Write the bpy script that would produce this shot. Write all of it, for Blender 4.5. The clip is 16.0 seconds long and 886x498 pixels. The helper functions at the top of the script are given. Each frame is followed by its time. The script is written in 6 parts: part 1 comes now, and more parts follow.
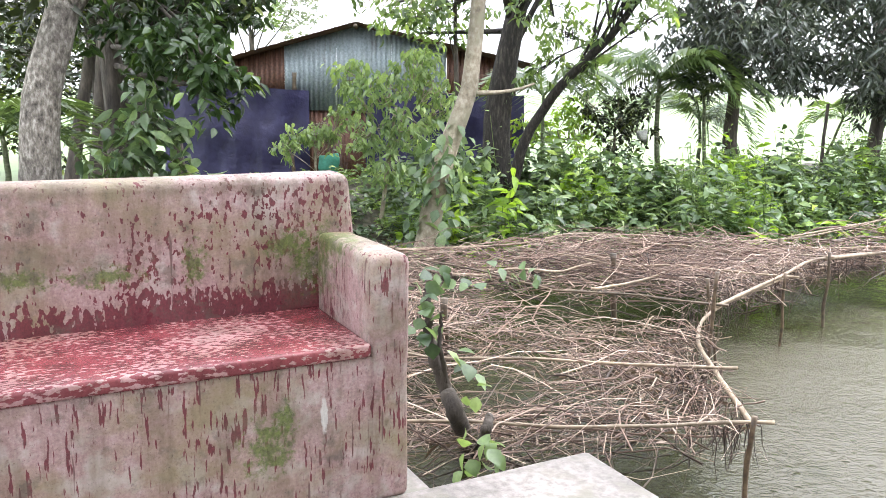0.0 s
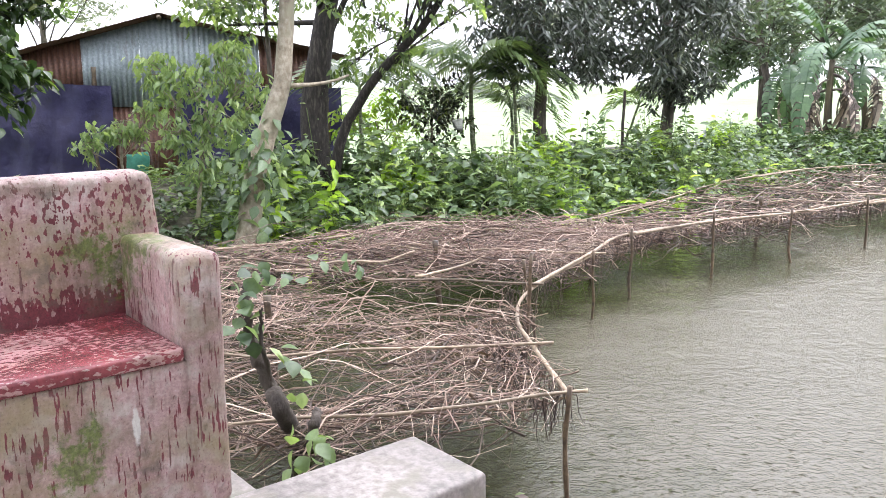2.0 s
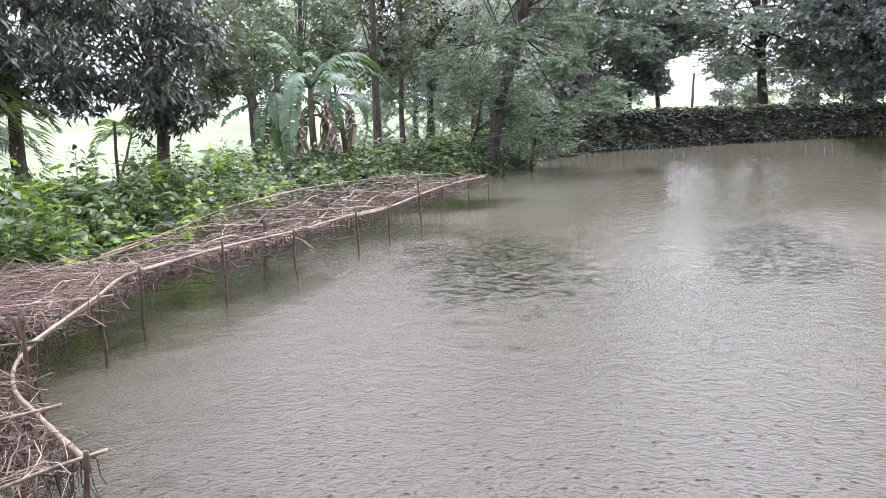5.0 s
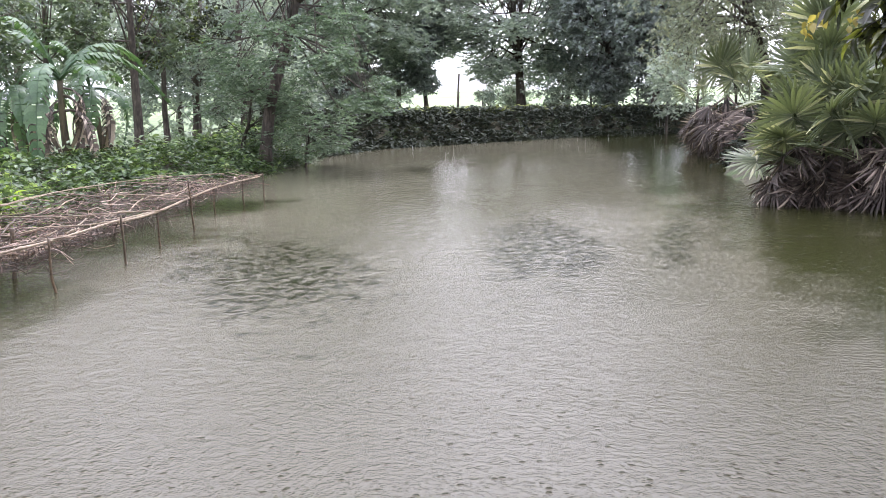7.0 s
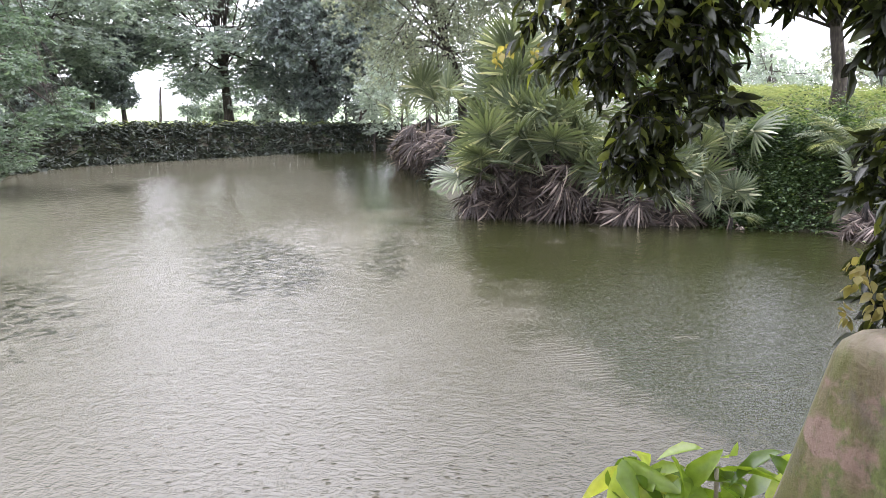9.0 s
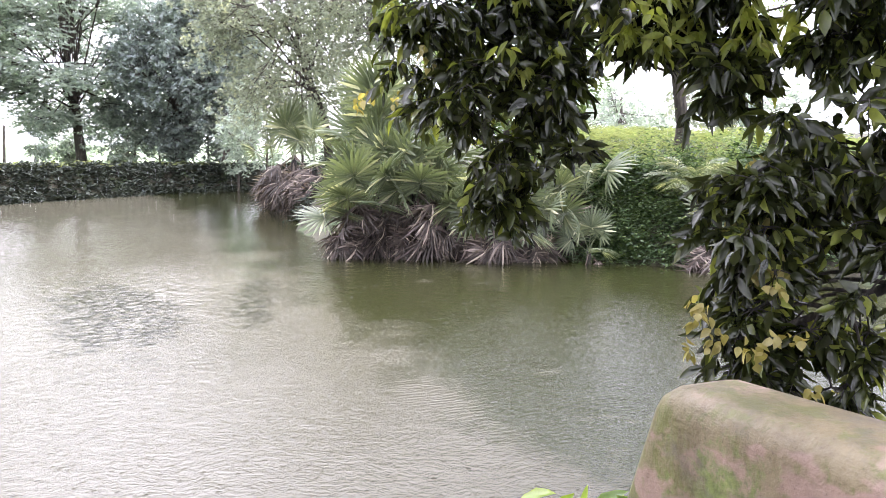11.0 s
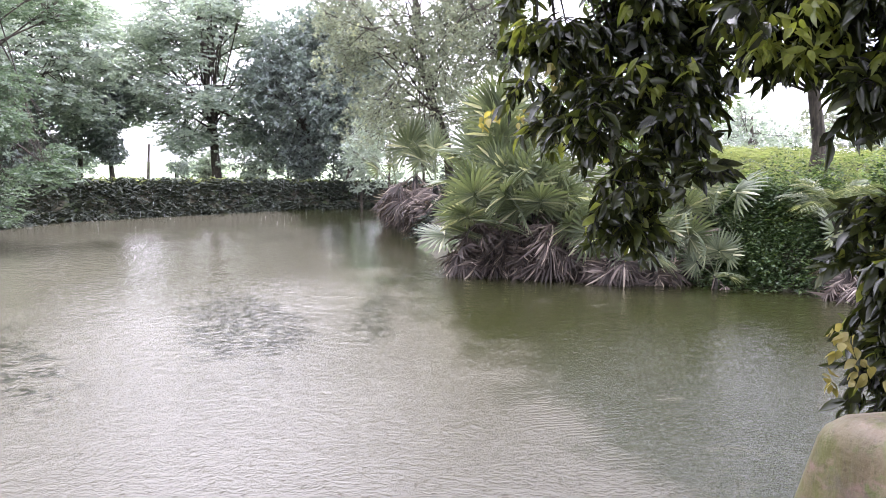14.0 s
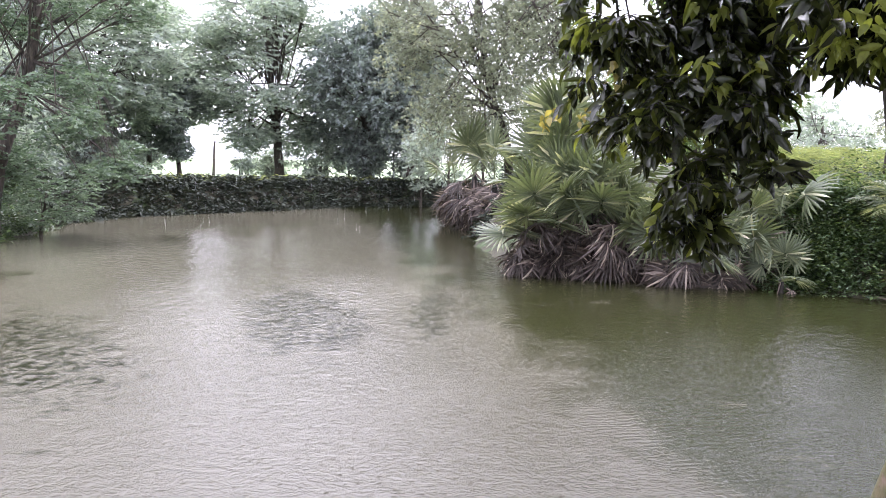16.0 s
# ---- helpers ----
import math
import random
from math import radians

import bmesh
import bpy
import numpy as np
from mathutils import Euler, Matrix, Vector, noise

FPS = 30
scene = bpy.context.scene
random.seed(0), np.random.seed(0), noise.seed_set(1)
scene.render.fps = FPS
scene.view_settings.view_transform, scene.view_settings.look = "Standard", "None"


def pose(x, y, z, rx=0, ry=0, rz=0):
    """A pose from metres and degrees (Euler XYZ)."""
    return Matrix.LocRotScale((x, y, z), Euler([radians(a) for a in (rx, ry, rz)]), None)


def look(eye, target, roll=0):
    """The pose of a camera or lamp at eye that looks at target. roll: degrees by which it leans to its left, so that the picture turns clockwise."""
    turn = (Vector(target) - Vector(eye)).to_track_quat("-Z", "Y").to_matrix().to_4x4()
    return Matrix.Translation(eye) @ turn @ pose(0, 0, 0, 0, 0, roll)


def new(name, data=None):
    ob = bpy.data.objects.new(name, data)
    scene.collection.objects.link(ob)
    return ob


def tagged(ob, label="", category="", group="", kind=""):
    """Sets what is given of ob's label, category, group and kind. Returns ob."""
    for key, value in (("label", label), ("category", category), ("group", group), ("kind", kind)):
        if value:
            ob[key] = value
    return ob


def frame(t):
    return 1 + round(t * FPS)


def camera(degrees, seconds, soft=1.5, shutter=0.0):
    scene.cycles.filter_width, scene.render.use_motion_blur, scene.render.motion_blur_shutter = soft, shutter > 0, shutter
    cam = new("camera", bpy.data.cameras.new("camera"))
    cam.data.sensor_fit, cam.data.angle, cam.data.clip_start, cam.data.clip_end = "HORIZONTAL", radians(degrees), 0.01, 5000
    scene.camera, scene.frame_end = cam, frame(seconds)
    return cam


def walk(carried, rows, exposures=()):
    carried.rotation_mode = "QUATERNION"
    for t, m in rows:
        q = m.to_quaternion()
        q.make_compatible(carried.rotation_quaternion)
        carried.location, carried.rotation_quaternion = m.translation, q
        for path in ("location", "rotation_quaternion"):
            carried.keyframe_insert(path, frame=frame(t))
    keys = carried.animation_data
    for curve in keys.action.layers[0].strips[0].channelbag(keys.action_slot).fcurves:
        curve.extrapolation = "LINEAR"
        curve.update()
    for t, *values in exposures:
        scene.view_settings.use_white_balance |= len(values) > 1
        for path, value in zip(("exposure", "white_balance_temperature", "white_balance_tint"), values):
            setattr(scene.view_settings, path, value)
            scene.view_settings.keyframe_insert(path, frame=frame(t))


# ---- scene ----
cam = camera(57.01, 16.0, soft=0.85)

PATH = [
    (0.0, (-0.000, -0.000, 2.000), (-0.000, 9.826, 0.143), 0.96),
    (0.5, (0.005, 0.004, 2.000), (0.304, 9.826, 0.147), 1.01),
    (1.0, (0.019, -0.003, 2.000), (1.018, 9.771, 0.135), 0.95),
    (1.5, (0.033, -0.002, 2.000), (1.679, 9.684, 0.134), 0.50),
    (2.0, (0.040, -0.007, 1.994), (2.122, 9.582, 0.065), 0.02),
    (2.5, (0.045, -0.004, 1.989), (2.743, 9.411, -0.033), -0.12),
    (3.0, (0.041, 0.022, 2.001), (3.755, 9.063, -0.109), 0.20),
    (3.5, (0.057, 0.015, 2.000), (4.844, 8.561, -0.016), -0.15),
    (4.0, (0.082, 0.025, 1.984), (5.750, 8.047, 0.107), -0.55),
    (4.5, (0.106, 0.040, 1.986), (6.533, 7.507, 0.275), -1.00),
    (4.7, (0.114, 0.045, 1.987), (6.829, 7.262, 0.309), -1.30),
    (6.8, (0.146, 0.205, 2.046), (8.662, 5.132, 0.255), -0.57),
    (7.0, (0.160, 0.208, 2.046), (8.841, 4.849, 0.285), -0.69),
    (7.5, (0.188, 0.217, 2.041), (9.229, 4.144, 0.353), -0.73),
    (8.0, (0.189, 0.212, 2.049), (9.511, 3.427, 0.384), -0.49),
    (8.5, (0.182, 0.211, 2.052), (9.726, 2.687, 0.388), -0.14),
    (9.0, (0.166, 0.223, 2.065), (9.943, 1.606, 0.487), 0.25),
    (9.5, (0.170, 0.200, 2.083), (10.058, 0.538, 0.626), 0.04),
    (9.7, (0.182, 0.191, 2.085), (10.083, 0.211, 0.682), -0.02),
    (11.8, (0.137, 0.203, 2.111), (10.089, 0.106, 1.138), 0.13),
    (12.0, (0.147, 0.214, 2.104), (10.103, 0.291, 1.162), 0.20),
    (12.5, (0.158, 0.215, 2.100), (10.107, 0.667, 1.197), 0.32),
    (13.0, (0.149, 0.225, 2.099), (10.081, 0.962, 1.206), 0.54),
    (13.5, (0.152, 0.223, 2.099), (10.060, 1.247, 1.212), 0.65),
    (14.0, (0.158, 0.224, 2.094), (10.042, 1.457, 1.212), 0.65),
    (14.5, (0.159, 0.231, 2.090), (10.021, 1.626, 1.199), 0.79),
    (15.0, (0.171, 0.228, 2.098), (10.008, 1.788, 1.203), 0.86),
    (15.5, (0.166, 0.223, 2.097), (9.972, 1.964, 1.194), 1.01),
    (16.0, (0.164, 0.225, 2.094), (9.933, 2.162, 1.184), 1.12),
]
walk(cam, [(t, look(eye, target, roll)) for t, eye, target, roll in PATH],
     [(0.0, 0.76, 6300, 11), (2.5, 0.54, 6200, 17), (3.5, 0.42, 6100, 20), (4.5, 0.27, 6000, 22), (7.0, 0.28, 6130, 19), (8.0, 0.34, 6130, 18), (9.0, 0.5, 6150, 18), (9.5, 0.87, 6200, 18), (12.0, 1.0, 6100, 23), (13.0, 0.86, 6050, 24), (14.5, 0.67, 6050, 24), (16.0, 0.52, 6050, 24)])

# ---- world ----
world = bpy.data.worlds.new("overcast_sky")
scene.world = world
world.use_nodes = True
wn, wl = world.node_tree.nodes, world.node_tree.links
wn.clear()
sky = wn.new("ShaderNodeTexSky")
sky.sky_type, sky.sun_disc = "NISHITA", False
SUN_UP, SUN_ROUND = radians(60), radians(80)
sun_way = Vector((math.sin(SUN_ROUND) * math.cos(SUN_UP), math.cos(SUN_ROUND) * math.cos(SUN_UP), math.sin(SUN_UP)))
sky.sun_elevation, sky.sun_rotation = SUN_UP, SUN_ROUND
sky.dust_density, sky.air_density = 6.0, 1.0
grey = wn.new("ShaderNodeHueSaturation")
grey.inputs["Saturation"].default_value = 0.12
wl.new(sky.outputs[0], grey.inputs["Color"])
thin = wn.new("ShaderNodeBackground")
thin.inputs["Strength"].default_value = 0.09
wl.new(grey.outputs[0], thin.inputs["Color"])
cloud = wn.new("ShaderNodeBackground")
cloud.inputs["Color"].default_value = (0.955, 0.97, 1.03, 1)
# an overcast sky is three times as bright overhead as at the horizon
way = wn.new("ShaderNodeTexCoord")
high = wn.new("ShaderNodeSeparateXYZ")
wl.new(way.outputs["Generated"], high.inputs[0])
rise = wn.new("ShaderNodeMapRange")
rise.inputs["From Min"].default_value, rise.inputs["From Max"].default_value = 0.0, 1.0
rise.inputs["To Min"].default_value, rise.inputs["To Max"].default_value = 1.25, 3.9
wl.new(high.outputs[2], rise.inputs["Value"])
# and brighter towards the sun behind the cloud
near_sun = wn.new("ShaderNodeVectorMath")
near_sun.operation = "DOT_PRODUCT"
near_sun.inputs[1].default_value = sun_way
wl.new(way.outputs["Generated"], near_sun.inputs[0])
glow = wn.new("ShaderNodeMapRange")
glow.interpolation_type = "SMOOTHSTEP"
glow.inputs["From Min"].default_value, glow.inputs["From Max"].default_value = 0.3, 1.0
glow.inputs["To Min"].default_value, glow.inputs["To Max"].default_value = 0.0, 0.9
wl.new(near_sun.outputs["Value"], glow.inputs["Value"])
total = wn.new("ShaderNodeMath")
wl.new(rise.outputs[0], total.inputs[0])
wl.new(glow.outputs[0], total.inputs[1])
wl.new(total.outputs[0], cloud.inputs["Strength"])
both = wn.new("ShaderNodeAddShader")
wout = wn.new("ShaderNodeOutputWorld")
wl.new(thin.outputs[0], both.inputs[0])
wl.new(cloud.outputs[0], both.inputs[1])
wl.new(both.outputs[0], wout.inputs[0])

sun = new("sun", bpy.data.lights.new("sun", "SUN"))
sun.data.energy, sun.data.angle, sun.data.color = 1.0, radians(50), (1.0, 0.96, 0.9)
sun.matrix_world = look(sun_way * 90, (0, 0, 0))


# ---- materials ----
# spots along the brushwood, darkened in colour for the shade under it
SHADE_SPOTS = (((0.1, 5.2), (2.3, 2.8)), ((2.2, 7.8), (2.2, 2.0)), ((5.0, 9.3), (2.4, 1.9)), ((8.5, 11.4), (3.2, 2.4)), ((12.0, 13.2), (3.5, 2.5)))
# centre, half lengths and turn of calm patches, darkened as painted tree reflections
MIRROR_PATCHES = (((8.1, 6.9), (3.0, 1.25), 42), ((11.3, 4.5), (3.0, 0.95), 25), ((12.6, 2.8), (2.6, 0.4), 8), ((27.0, 6.6), (5.5, 1.0), 12), ((22.5, 13.0), (2.2, 0.5), 35))


def nodes_of(name):
    m = bpy.data.materials.new(name)
    m.use_nodes = True
    n = m.node_tree.nodes
    return m, n, m.node_tree.links, n["Principled BSDF"]


def noise_node(n, l, scale, detail=4.0, rough=0.6, space="Object", stretch=None):
    tc = n.new("ShaderNodeTexCoord")
    src = tc.outputs[space]
    if stretch:
        mp = n.new("ShaderNodeMapping")
        mp.inputs["Scale"].default_value = stretch
        l.new(src, mp.inputs[0])
        src = mp.outputs[0]
    t = n.new("ShaderNodeTexNoise")
    t.inputs["Scale"].default_value, t.inputs["Detail"].default_value, t.inputs["Roughness"].default_value = scale, detail, rough
    l.new(src, t.inputs["Vector"])
    return t


def ramp(n, l, fac, stops):
    r = n.new("ShaderNodeValToRGB")
    e = r.color_ramp.elements
    while len(e) < len(stops):
        e.new(0.5)
    for el, (p, c) in zip(e, stops):
        el.position, el.color = p, (*c, 1) if len(c) == 3 else c
    l.new(fac, r.inputs[0])
    return r


def mixc(n, l, fac, a, b, mode="MIX"):
    m = n.new("ShaderNodeMix")
    m.data_type, m.blend_type = "RGBA", mode
    for sock, v in ((m.inputs[0], fac), (m.inputs[6], a), (m.inputs[7], b)):
        if isinstance(v, bpy.types.NodeSocket):
            l.new(v, sock)
        elif isinstance(v, (int, float)):
            sock.default_value = v
        else:
            sock.default_value = (*v, 1)
    return m.outputs[2]


def mathn(n, l, op, a, b=0.5, clamp=False):
    m = n.new("ShaderNodeMath")
    m.operation, m.use_clamp = op, clamp
    for sock, v in zip(m.inputs, (a, b)):
        if isinstance(v, bpy.types.NodeSocket):
            l.new(v, sock)
        else:
            sock.default_value = v
    return m.outputs[0]


def bump(n, l, p, height, strength=0.4, dist=0.01):
    b = n.new("ShaderNodeBump")
    b.inputs["Strength"].default_value, b.inputs["Distance"].default_value = strength, dist
    l.new(height, b.inputs["Height"])
    l.new(b.outputs[0], p.inputs["Normal"])


def rough_mat(name, dark, mid, light, scale, rough=0.8, strength=0.5, dist=0.01, stretch=None, big=None):
    """Grain at one scale, stains at a scale a tenth as fine."""
    m, n, l, p = nodes_of(name)
    a = noise_node(n, l, scale, 6, 0.65, stretch=stretch)
    b = noise_node(n, l, scale / 11, 3, 0.5)
    c = ramp(n, l, a.outputs[0], [(0.3, dark), (0.5, mid), (0.72, light)])
    col = c.outputs[0]
    r = ramp(n, l, b.outputs[0], [(0.35, (0.62, 0.62, 0.62)), (0.65, (1.1, 1.1, 1.1))])
    col = mixc(n, l, 1.0, col, r.outputs[0], "MULTIPLY")
    if big:
        b2 = noise_node(n, l, scale / 6, 4, 0.6)
        k = ramp(n, l, b2.outputs[0], [(0.52, (0, 0, 0)), (0.64, (1, 1, 1))])
        col = mixc(n, l, k.outputs[0], col, big)
    l.new(col, p.inputs["Base Color"])
    p.inputs["Roughness"].default_value = rough
    bump(n, l, p, a.outputs[0], strength, dist)
    return m


def leaf_mat(name, dark, light, tip=None, rough=0.35, trans=0.35, tipshare=0.06, gloss=0.5, lit=(1.5, 1.5, 0.7)):
    m, n, l, p = nodes_of(name)
    g = n.new("ShaderNodeNewGeometry")
    rnd = g.outputs["Random Per Island"]
    big = noise_node(n, l, 0.9, 3, 0.5)
    f = mathn(n, l, "ADD", mathn(n, l, "MULTIPLY", rnd, 0.6), mathn(n, l, "MULTIPLY", big.outputs[0], 0.5))
    stops = [(0.15, dark), (0.85, light)]
    if tip:
        stops = [(0.15, dark), (0.85 - tipshare, light), (0.93 - tipshare, tip)]
    c = ramp(n, l, f, stops)
    vein = noise_node(n, l, 40, 3, 0.6)
    v = ramp(n, l, vein.outputs[0], [(0.3, (0.8, 0.8, 0.8)), (0.7, (1.12, 1.12, 1.12))])
    col = mixc(n, l, 1.0, c.outputs[0], v.outputs[0], "MULTIPLY")
    l.new(col, p.inputs["Base Color"])
    p.inputs["Roughness"].default_value = rough
    p.inputs["Specular IOR Level"].default_value = gloss
    tr = n.new("ShaderNodeBsdfTranslucent")
    warm = mixc(n, l, 1.0, col, lit, "MULTIPLY")
    l.new(warm, tr.inputs[0])
    mx = n.new("ShaderNodeMixShader")
    mx.inputs[0].default_value = trans
    l.new(p.outputs[0], mx.inputs[1])
    l.new(tr.outputs[0], mx.inputs[2])
    l.new(mx.outputs[0], n["Material Output"].inputs[0])
    return m


def spot(n, l, centre, size, soft=0.35, wob=0.5, grain=34, turn=0):
    """A ragged patch about a point of the thing, as a mask."""
    tc = n.new("ShaderNodeTexCoord")
    mp = n.new("ShaderNodeMapping")
    mp.vector_type = "TEXTURE"
    mp.inputs["Location"].default_value, mp.inputs["Scale"].default_value = centre, size
    mp.inputs["Rotation"].default_value = (0, 0, radians(turn))
    l.new(tc.outputs["Object"], mp.inputs[0])
    ln = n.new("ShaderNodeVectorMath")
    ln.operation = "LENGTH"
    l.new(mp.outputs[0], ln.inputs[0])
    ns = noise_node(n, l, grain, 5, 0.7)
    d = mathn(n, l, "ADD", ln.outputs["Value"], mathn(n, l, "MULTIPLY", mathn(n, l, "SUBTRACT", ns.outputs[0], 0.5), wob * 4))
    return ramp(n, l, d, [(1.0 - soft, (1, 1, 1)), (1.0, (0, 0, 0))]).outputs[0]


def concrete_mat(name, seat=False, mossy=False, front=False):
    """Pale pink lime wash over deep red paint, flaked away in upright drips, with moss and bare grey cement."""
    m, n, l, p = nodes_of(name)
    fine = noise_node(n, l, 90, 6, 0.7)
    wide = noise_node(n, l, 3.2, 4, 0.6)
    mid = noise_node(n, l, 7.5, 5, 0.65)
    wash = ramp(n, l, fine.outputs[0], [(0.3, (0.25, 0.155, 0.155)), (0.55, (0.355, 0.24, 0.235)), (0.8, (0.46, 0.365, 0.35))])
    cement = ramp(n, l, mid.outputs[0], [(0.50, (0, 0, 0)), (0.60, (0.85, 0.85, 0.85))])
    col = mixc(n, l, cement.outputs[0], wash.outputs[0], (0.15, 0.125, 0.085) if mossy else (0.40, 0.345, 0.32))
    ochre = noise_node(n, l, 2.4, 5, 0.65, stretch=(1, 1, 1.5))
    lo = 0.30 if mossy else 0.465 if front else 0.48
    oc = ramp(n, l, ochre.outputs[0], [(lo, (0, 0, 0)), (lo + 0.17, (0.8, 0.8, 0.8))])
    col = mixc(n, l, oc.outputs[0], col, (0.12, 0.105, 0.035) if mossy else (0.20, 0.165, 0.085))
    if mossy:
        algae = noise_node(n, l, 11, 6, 0.75, stretch=(1, 1, 0.5))
        ak = ramp(n, l, algae.outputs[0], [(0.5, (0, 0, 0)), (0.56, (0.8, 0.8, 0.8))])
        col = mixc(n, l, ak.outputs[0], col, (0.10, 0.105, 0.025))
        fresh = noise_node(n, l, 5.5, 4, 0.6, stretch=(1, 1, 1.6))
        fk = ramp(n, l, fresh.outputs[0], [(0.60, (0, 0, 0)), (0.625, (0.75, 0.75, 0.75))])
        col = mixc(n, l, fk.outputs[0], col, (0.25, 0.165, 0.14))
    if seat:
        col = mixc(n, l, 0.55, col, (0.36, 0.17, 0.18))
    rr = None
    if not mossy:
        drip = noise_node(n, l, 95 if seat else 100 if front else 68, 3, 0.5, stretch=(0.45, 1, 1) if seat else (1, 1, 0.14) if front else (1, 1, 0.45))
        swing = mathn(n, l, "MULTIPLY", mathn(n, l, "SUBTRACT", wide.outputs[0], 0.5), 0.55 if seat else 0.38)
        red_f = mathn(n, l, "ADD", drip.outputs[0], swing)
        if not seat and not front:
            tc = n.new("ShaderNodeTexCoord")
            sx = n.new("ShaderNodeSeparateXYZ")
            l.new(tc.outputs["Object"], sx.inputs[0])
            band = ramp(n, l, mathn(n, l, "SUBTRACT", sx.outputs[2], 1.0), [(0.27, (0, 0, 0)), (0.29, (0.3, 0.3, 0.3)), (0.345, (0.2, 0.2, 0.2)), (0.40, (0, 0, 0))])
            red_f = mathn(n, l, "ADD", red_f, band.outputs[0])
        lo = 0.425 if seat else 0.605 if front else 0.613
        rr = ramp(n, l, red_f, [(lo, (0, 0, 0)), (lo + (0.05 if seat else 0.018), (1, 1, 1))]).outputs[0]
        if seat:
            redc = ramp(n, l, mid.outputs[0], [(0.3, (0.11, 0.014, 0.022)), (0.7, (0.22, 0.035, 0.045))])
        else:
            redc = ramp(n, l, fine.outputs[0], [(0.3, (0.07, 0.006, 0.013)), (0.7, (0.155, 0.012, 0.026))])
        col = mixc(n, l, mathn(n, l, "MULTIPLY", rr, 0.92), col, redc.outputs[0])
    if not mossy and not seat:
        fleck = noise_node(n, l, 42, 3, 0.55, stretch=(1, 1, 0.3 if front else 0.65))
        fl = ramp(n, l, mathn(n, l, "ADD", fleck.outputs[0], swing), [(0.71 if front else 0.665, (0, 0, 0)), (0.73 if front else 0.68, (1, 1, 1))])
        col = mixc(n, l, fl.outputs[0], col, redc.outputs[0])
        run = noise_node(n, l, 40, 3, 0.6, stretch=(1, 1, 0.06))
        rk = ramp(n, l, run.outputs[0], [(0.66, (0, 0, 0)), (0.69, (0.8, 0.8, 0.8))])
        col = mixc(n, l, rk.outputs[0], col, (0.10, 0.045, 0.04))
    mossc = ramp(n, l, fine.outputs[0], [(0.3, (0.04, 0.06, 0.012)), (0.7, (0.155, 0.195, 0.045))])
    patches = [((-0.43, 0.0, 1.03), (0.085, 0.12, 0.09)), ((-0.385, 0.0, 1.11), (0.04, 0.1, 0.05)), ((-0.518, 0.467, 1.466), (0.042, 0.1, 0.075)),
               ((-0.773, 0.467, 1.45), (0.13, 0.1, 0.032)), ((-0.22, 0.467, 1.51), (0.09, 0.1, 0.055)), ((-1.0, 0.467, 1.46), (0.1, 0.1, 0.03)), ((-0.12, 0.36, 1.53), (0.1, 0.2, 0.055)), ((-0.15, 0.42, 1.44), (0.06, 0.14, 0.10))]
    damp = [((-0.7, 0.47, 1.71), (0.7, 0.2, 0.045)), ((-0.2, 0.45, 1.44), (0.09, 0.12, 0.16)), ((-0.06, 0.0, 1.36), (0.05, 0.1, 0.14)), ((-0.36, 0.0, 1.08), (0.2, 0.1, 0.12)), ((-0.9, 0.467, 1.52), (0.3, 0.1, 0.06))]
    if mossy:
        damp = []
        patches = [((-0.1, -0.47, 1.75), (0.06, 0.2, 0.08)), ((-0.3, -0.47, 1.68), (0.16, 0.2, 0.04)), ((-0.02, -0.47, 1.62), (0.05, 0.2, 0.12))]
    if not seat:
        for c, sz in damp:
            k = mathn(n, l, "MULTIPLY", spot(n, l, c, sz, 0.8, 0.9, 12), 0.5)
            col = mixc(n, l, k, col, (0.135, 0.115, 0.07))
        for c, sz in patches:
            k = mathn(n, l, "MULTIPLY", spot(n, l, c, sz, 0.7, 1.1), 0.9)
            col = mixc(n, l, k, col, mossc.outputs[0])
        k = spot(n, l, (-0.265, 0.0, 1.10), (0.012, 0.1, 0.06), 0.3, 0.25)
        if not mossy:
            col = mixc(n, l, mathn(n, l, "MULTIPLY", k, 0.8), col, (0.55, 0.55, 0.53))
    if not seat:
        grime = noise_node(n, l, 10, 7, 0.75)
        gk = ramp(n, l, grime.outputs[0], [(0.54, (0, 0, 0)), (0.64, (0.6, 0.6, 0.6))])
        col = mixc(n, l, gk.outputs[0], col, (0.105, 0.09, 0.07))
    speck = noise_node(n, l, 150, 4, 0.7)
    sk = ramp(n, l, speck.outputs[0], [(0.30, (0.6, 0.56, 0.53)), (0.40, (1, 1, 1)), (0.66, (1.12, 1.12, 1.12))])
    col = mixc(n, l, 1.0, col, sk.outputs[0], "MULTIPLY")
    streak = noise_node(n, l, 11, 5, 0.7, stretch=(1, 1, 0.2))
    st = ramp(n, l, streak.outputs[0], [(0.38, (0.6, 0.57, 0.53)), (0.55, (1, 1, 1))])
    col = mixc(n, l, 0.8, col, st.outputs[0], "MULTIPLY")
    l.new(col, p.inputs["Base Color"])
    p.inputs["Roughness"].default_value = 0.25 if seat else 0.55
    h = fine.outputs[0]
    if rr:
        h = mathn(n, l, "SUBTRACT", h, mathn(n, l, "MULTIPLY", rr, 0.6))
    h = mathn(n, l, "ADD", h, mathn(n, l, "MULTIPLY", mid.outputs[0], 0.8))
    bump(n, l, p, h, 0.5, 0.005)
    return m


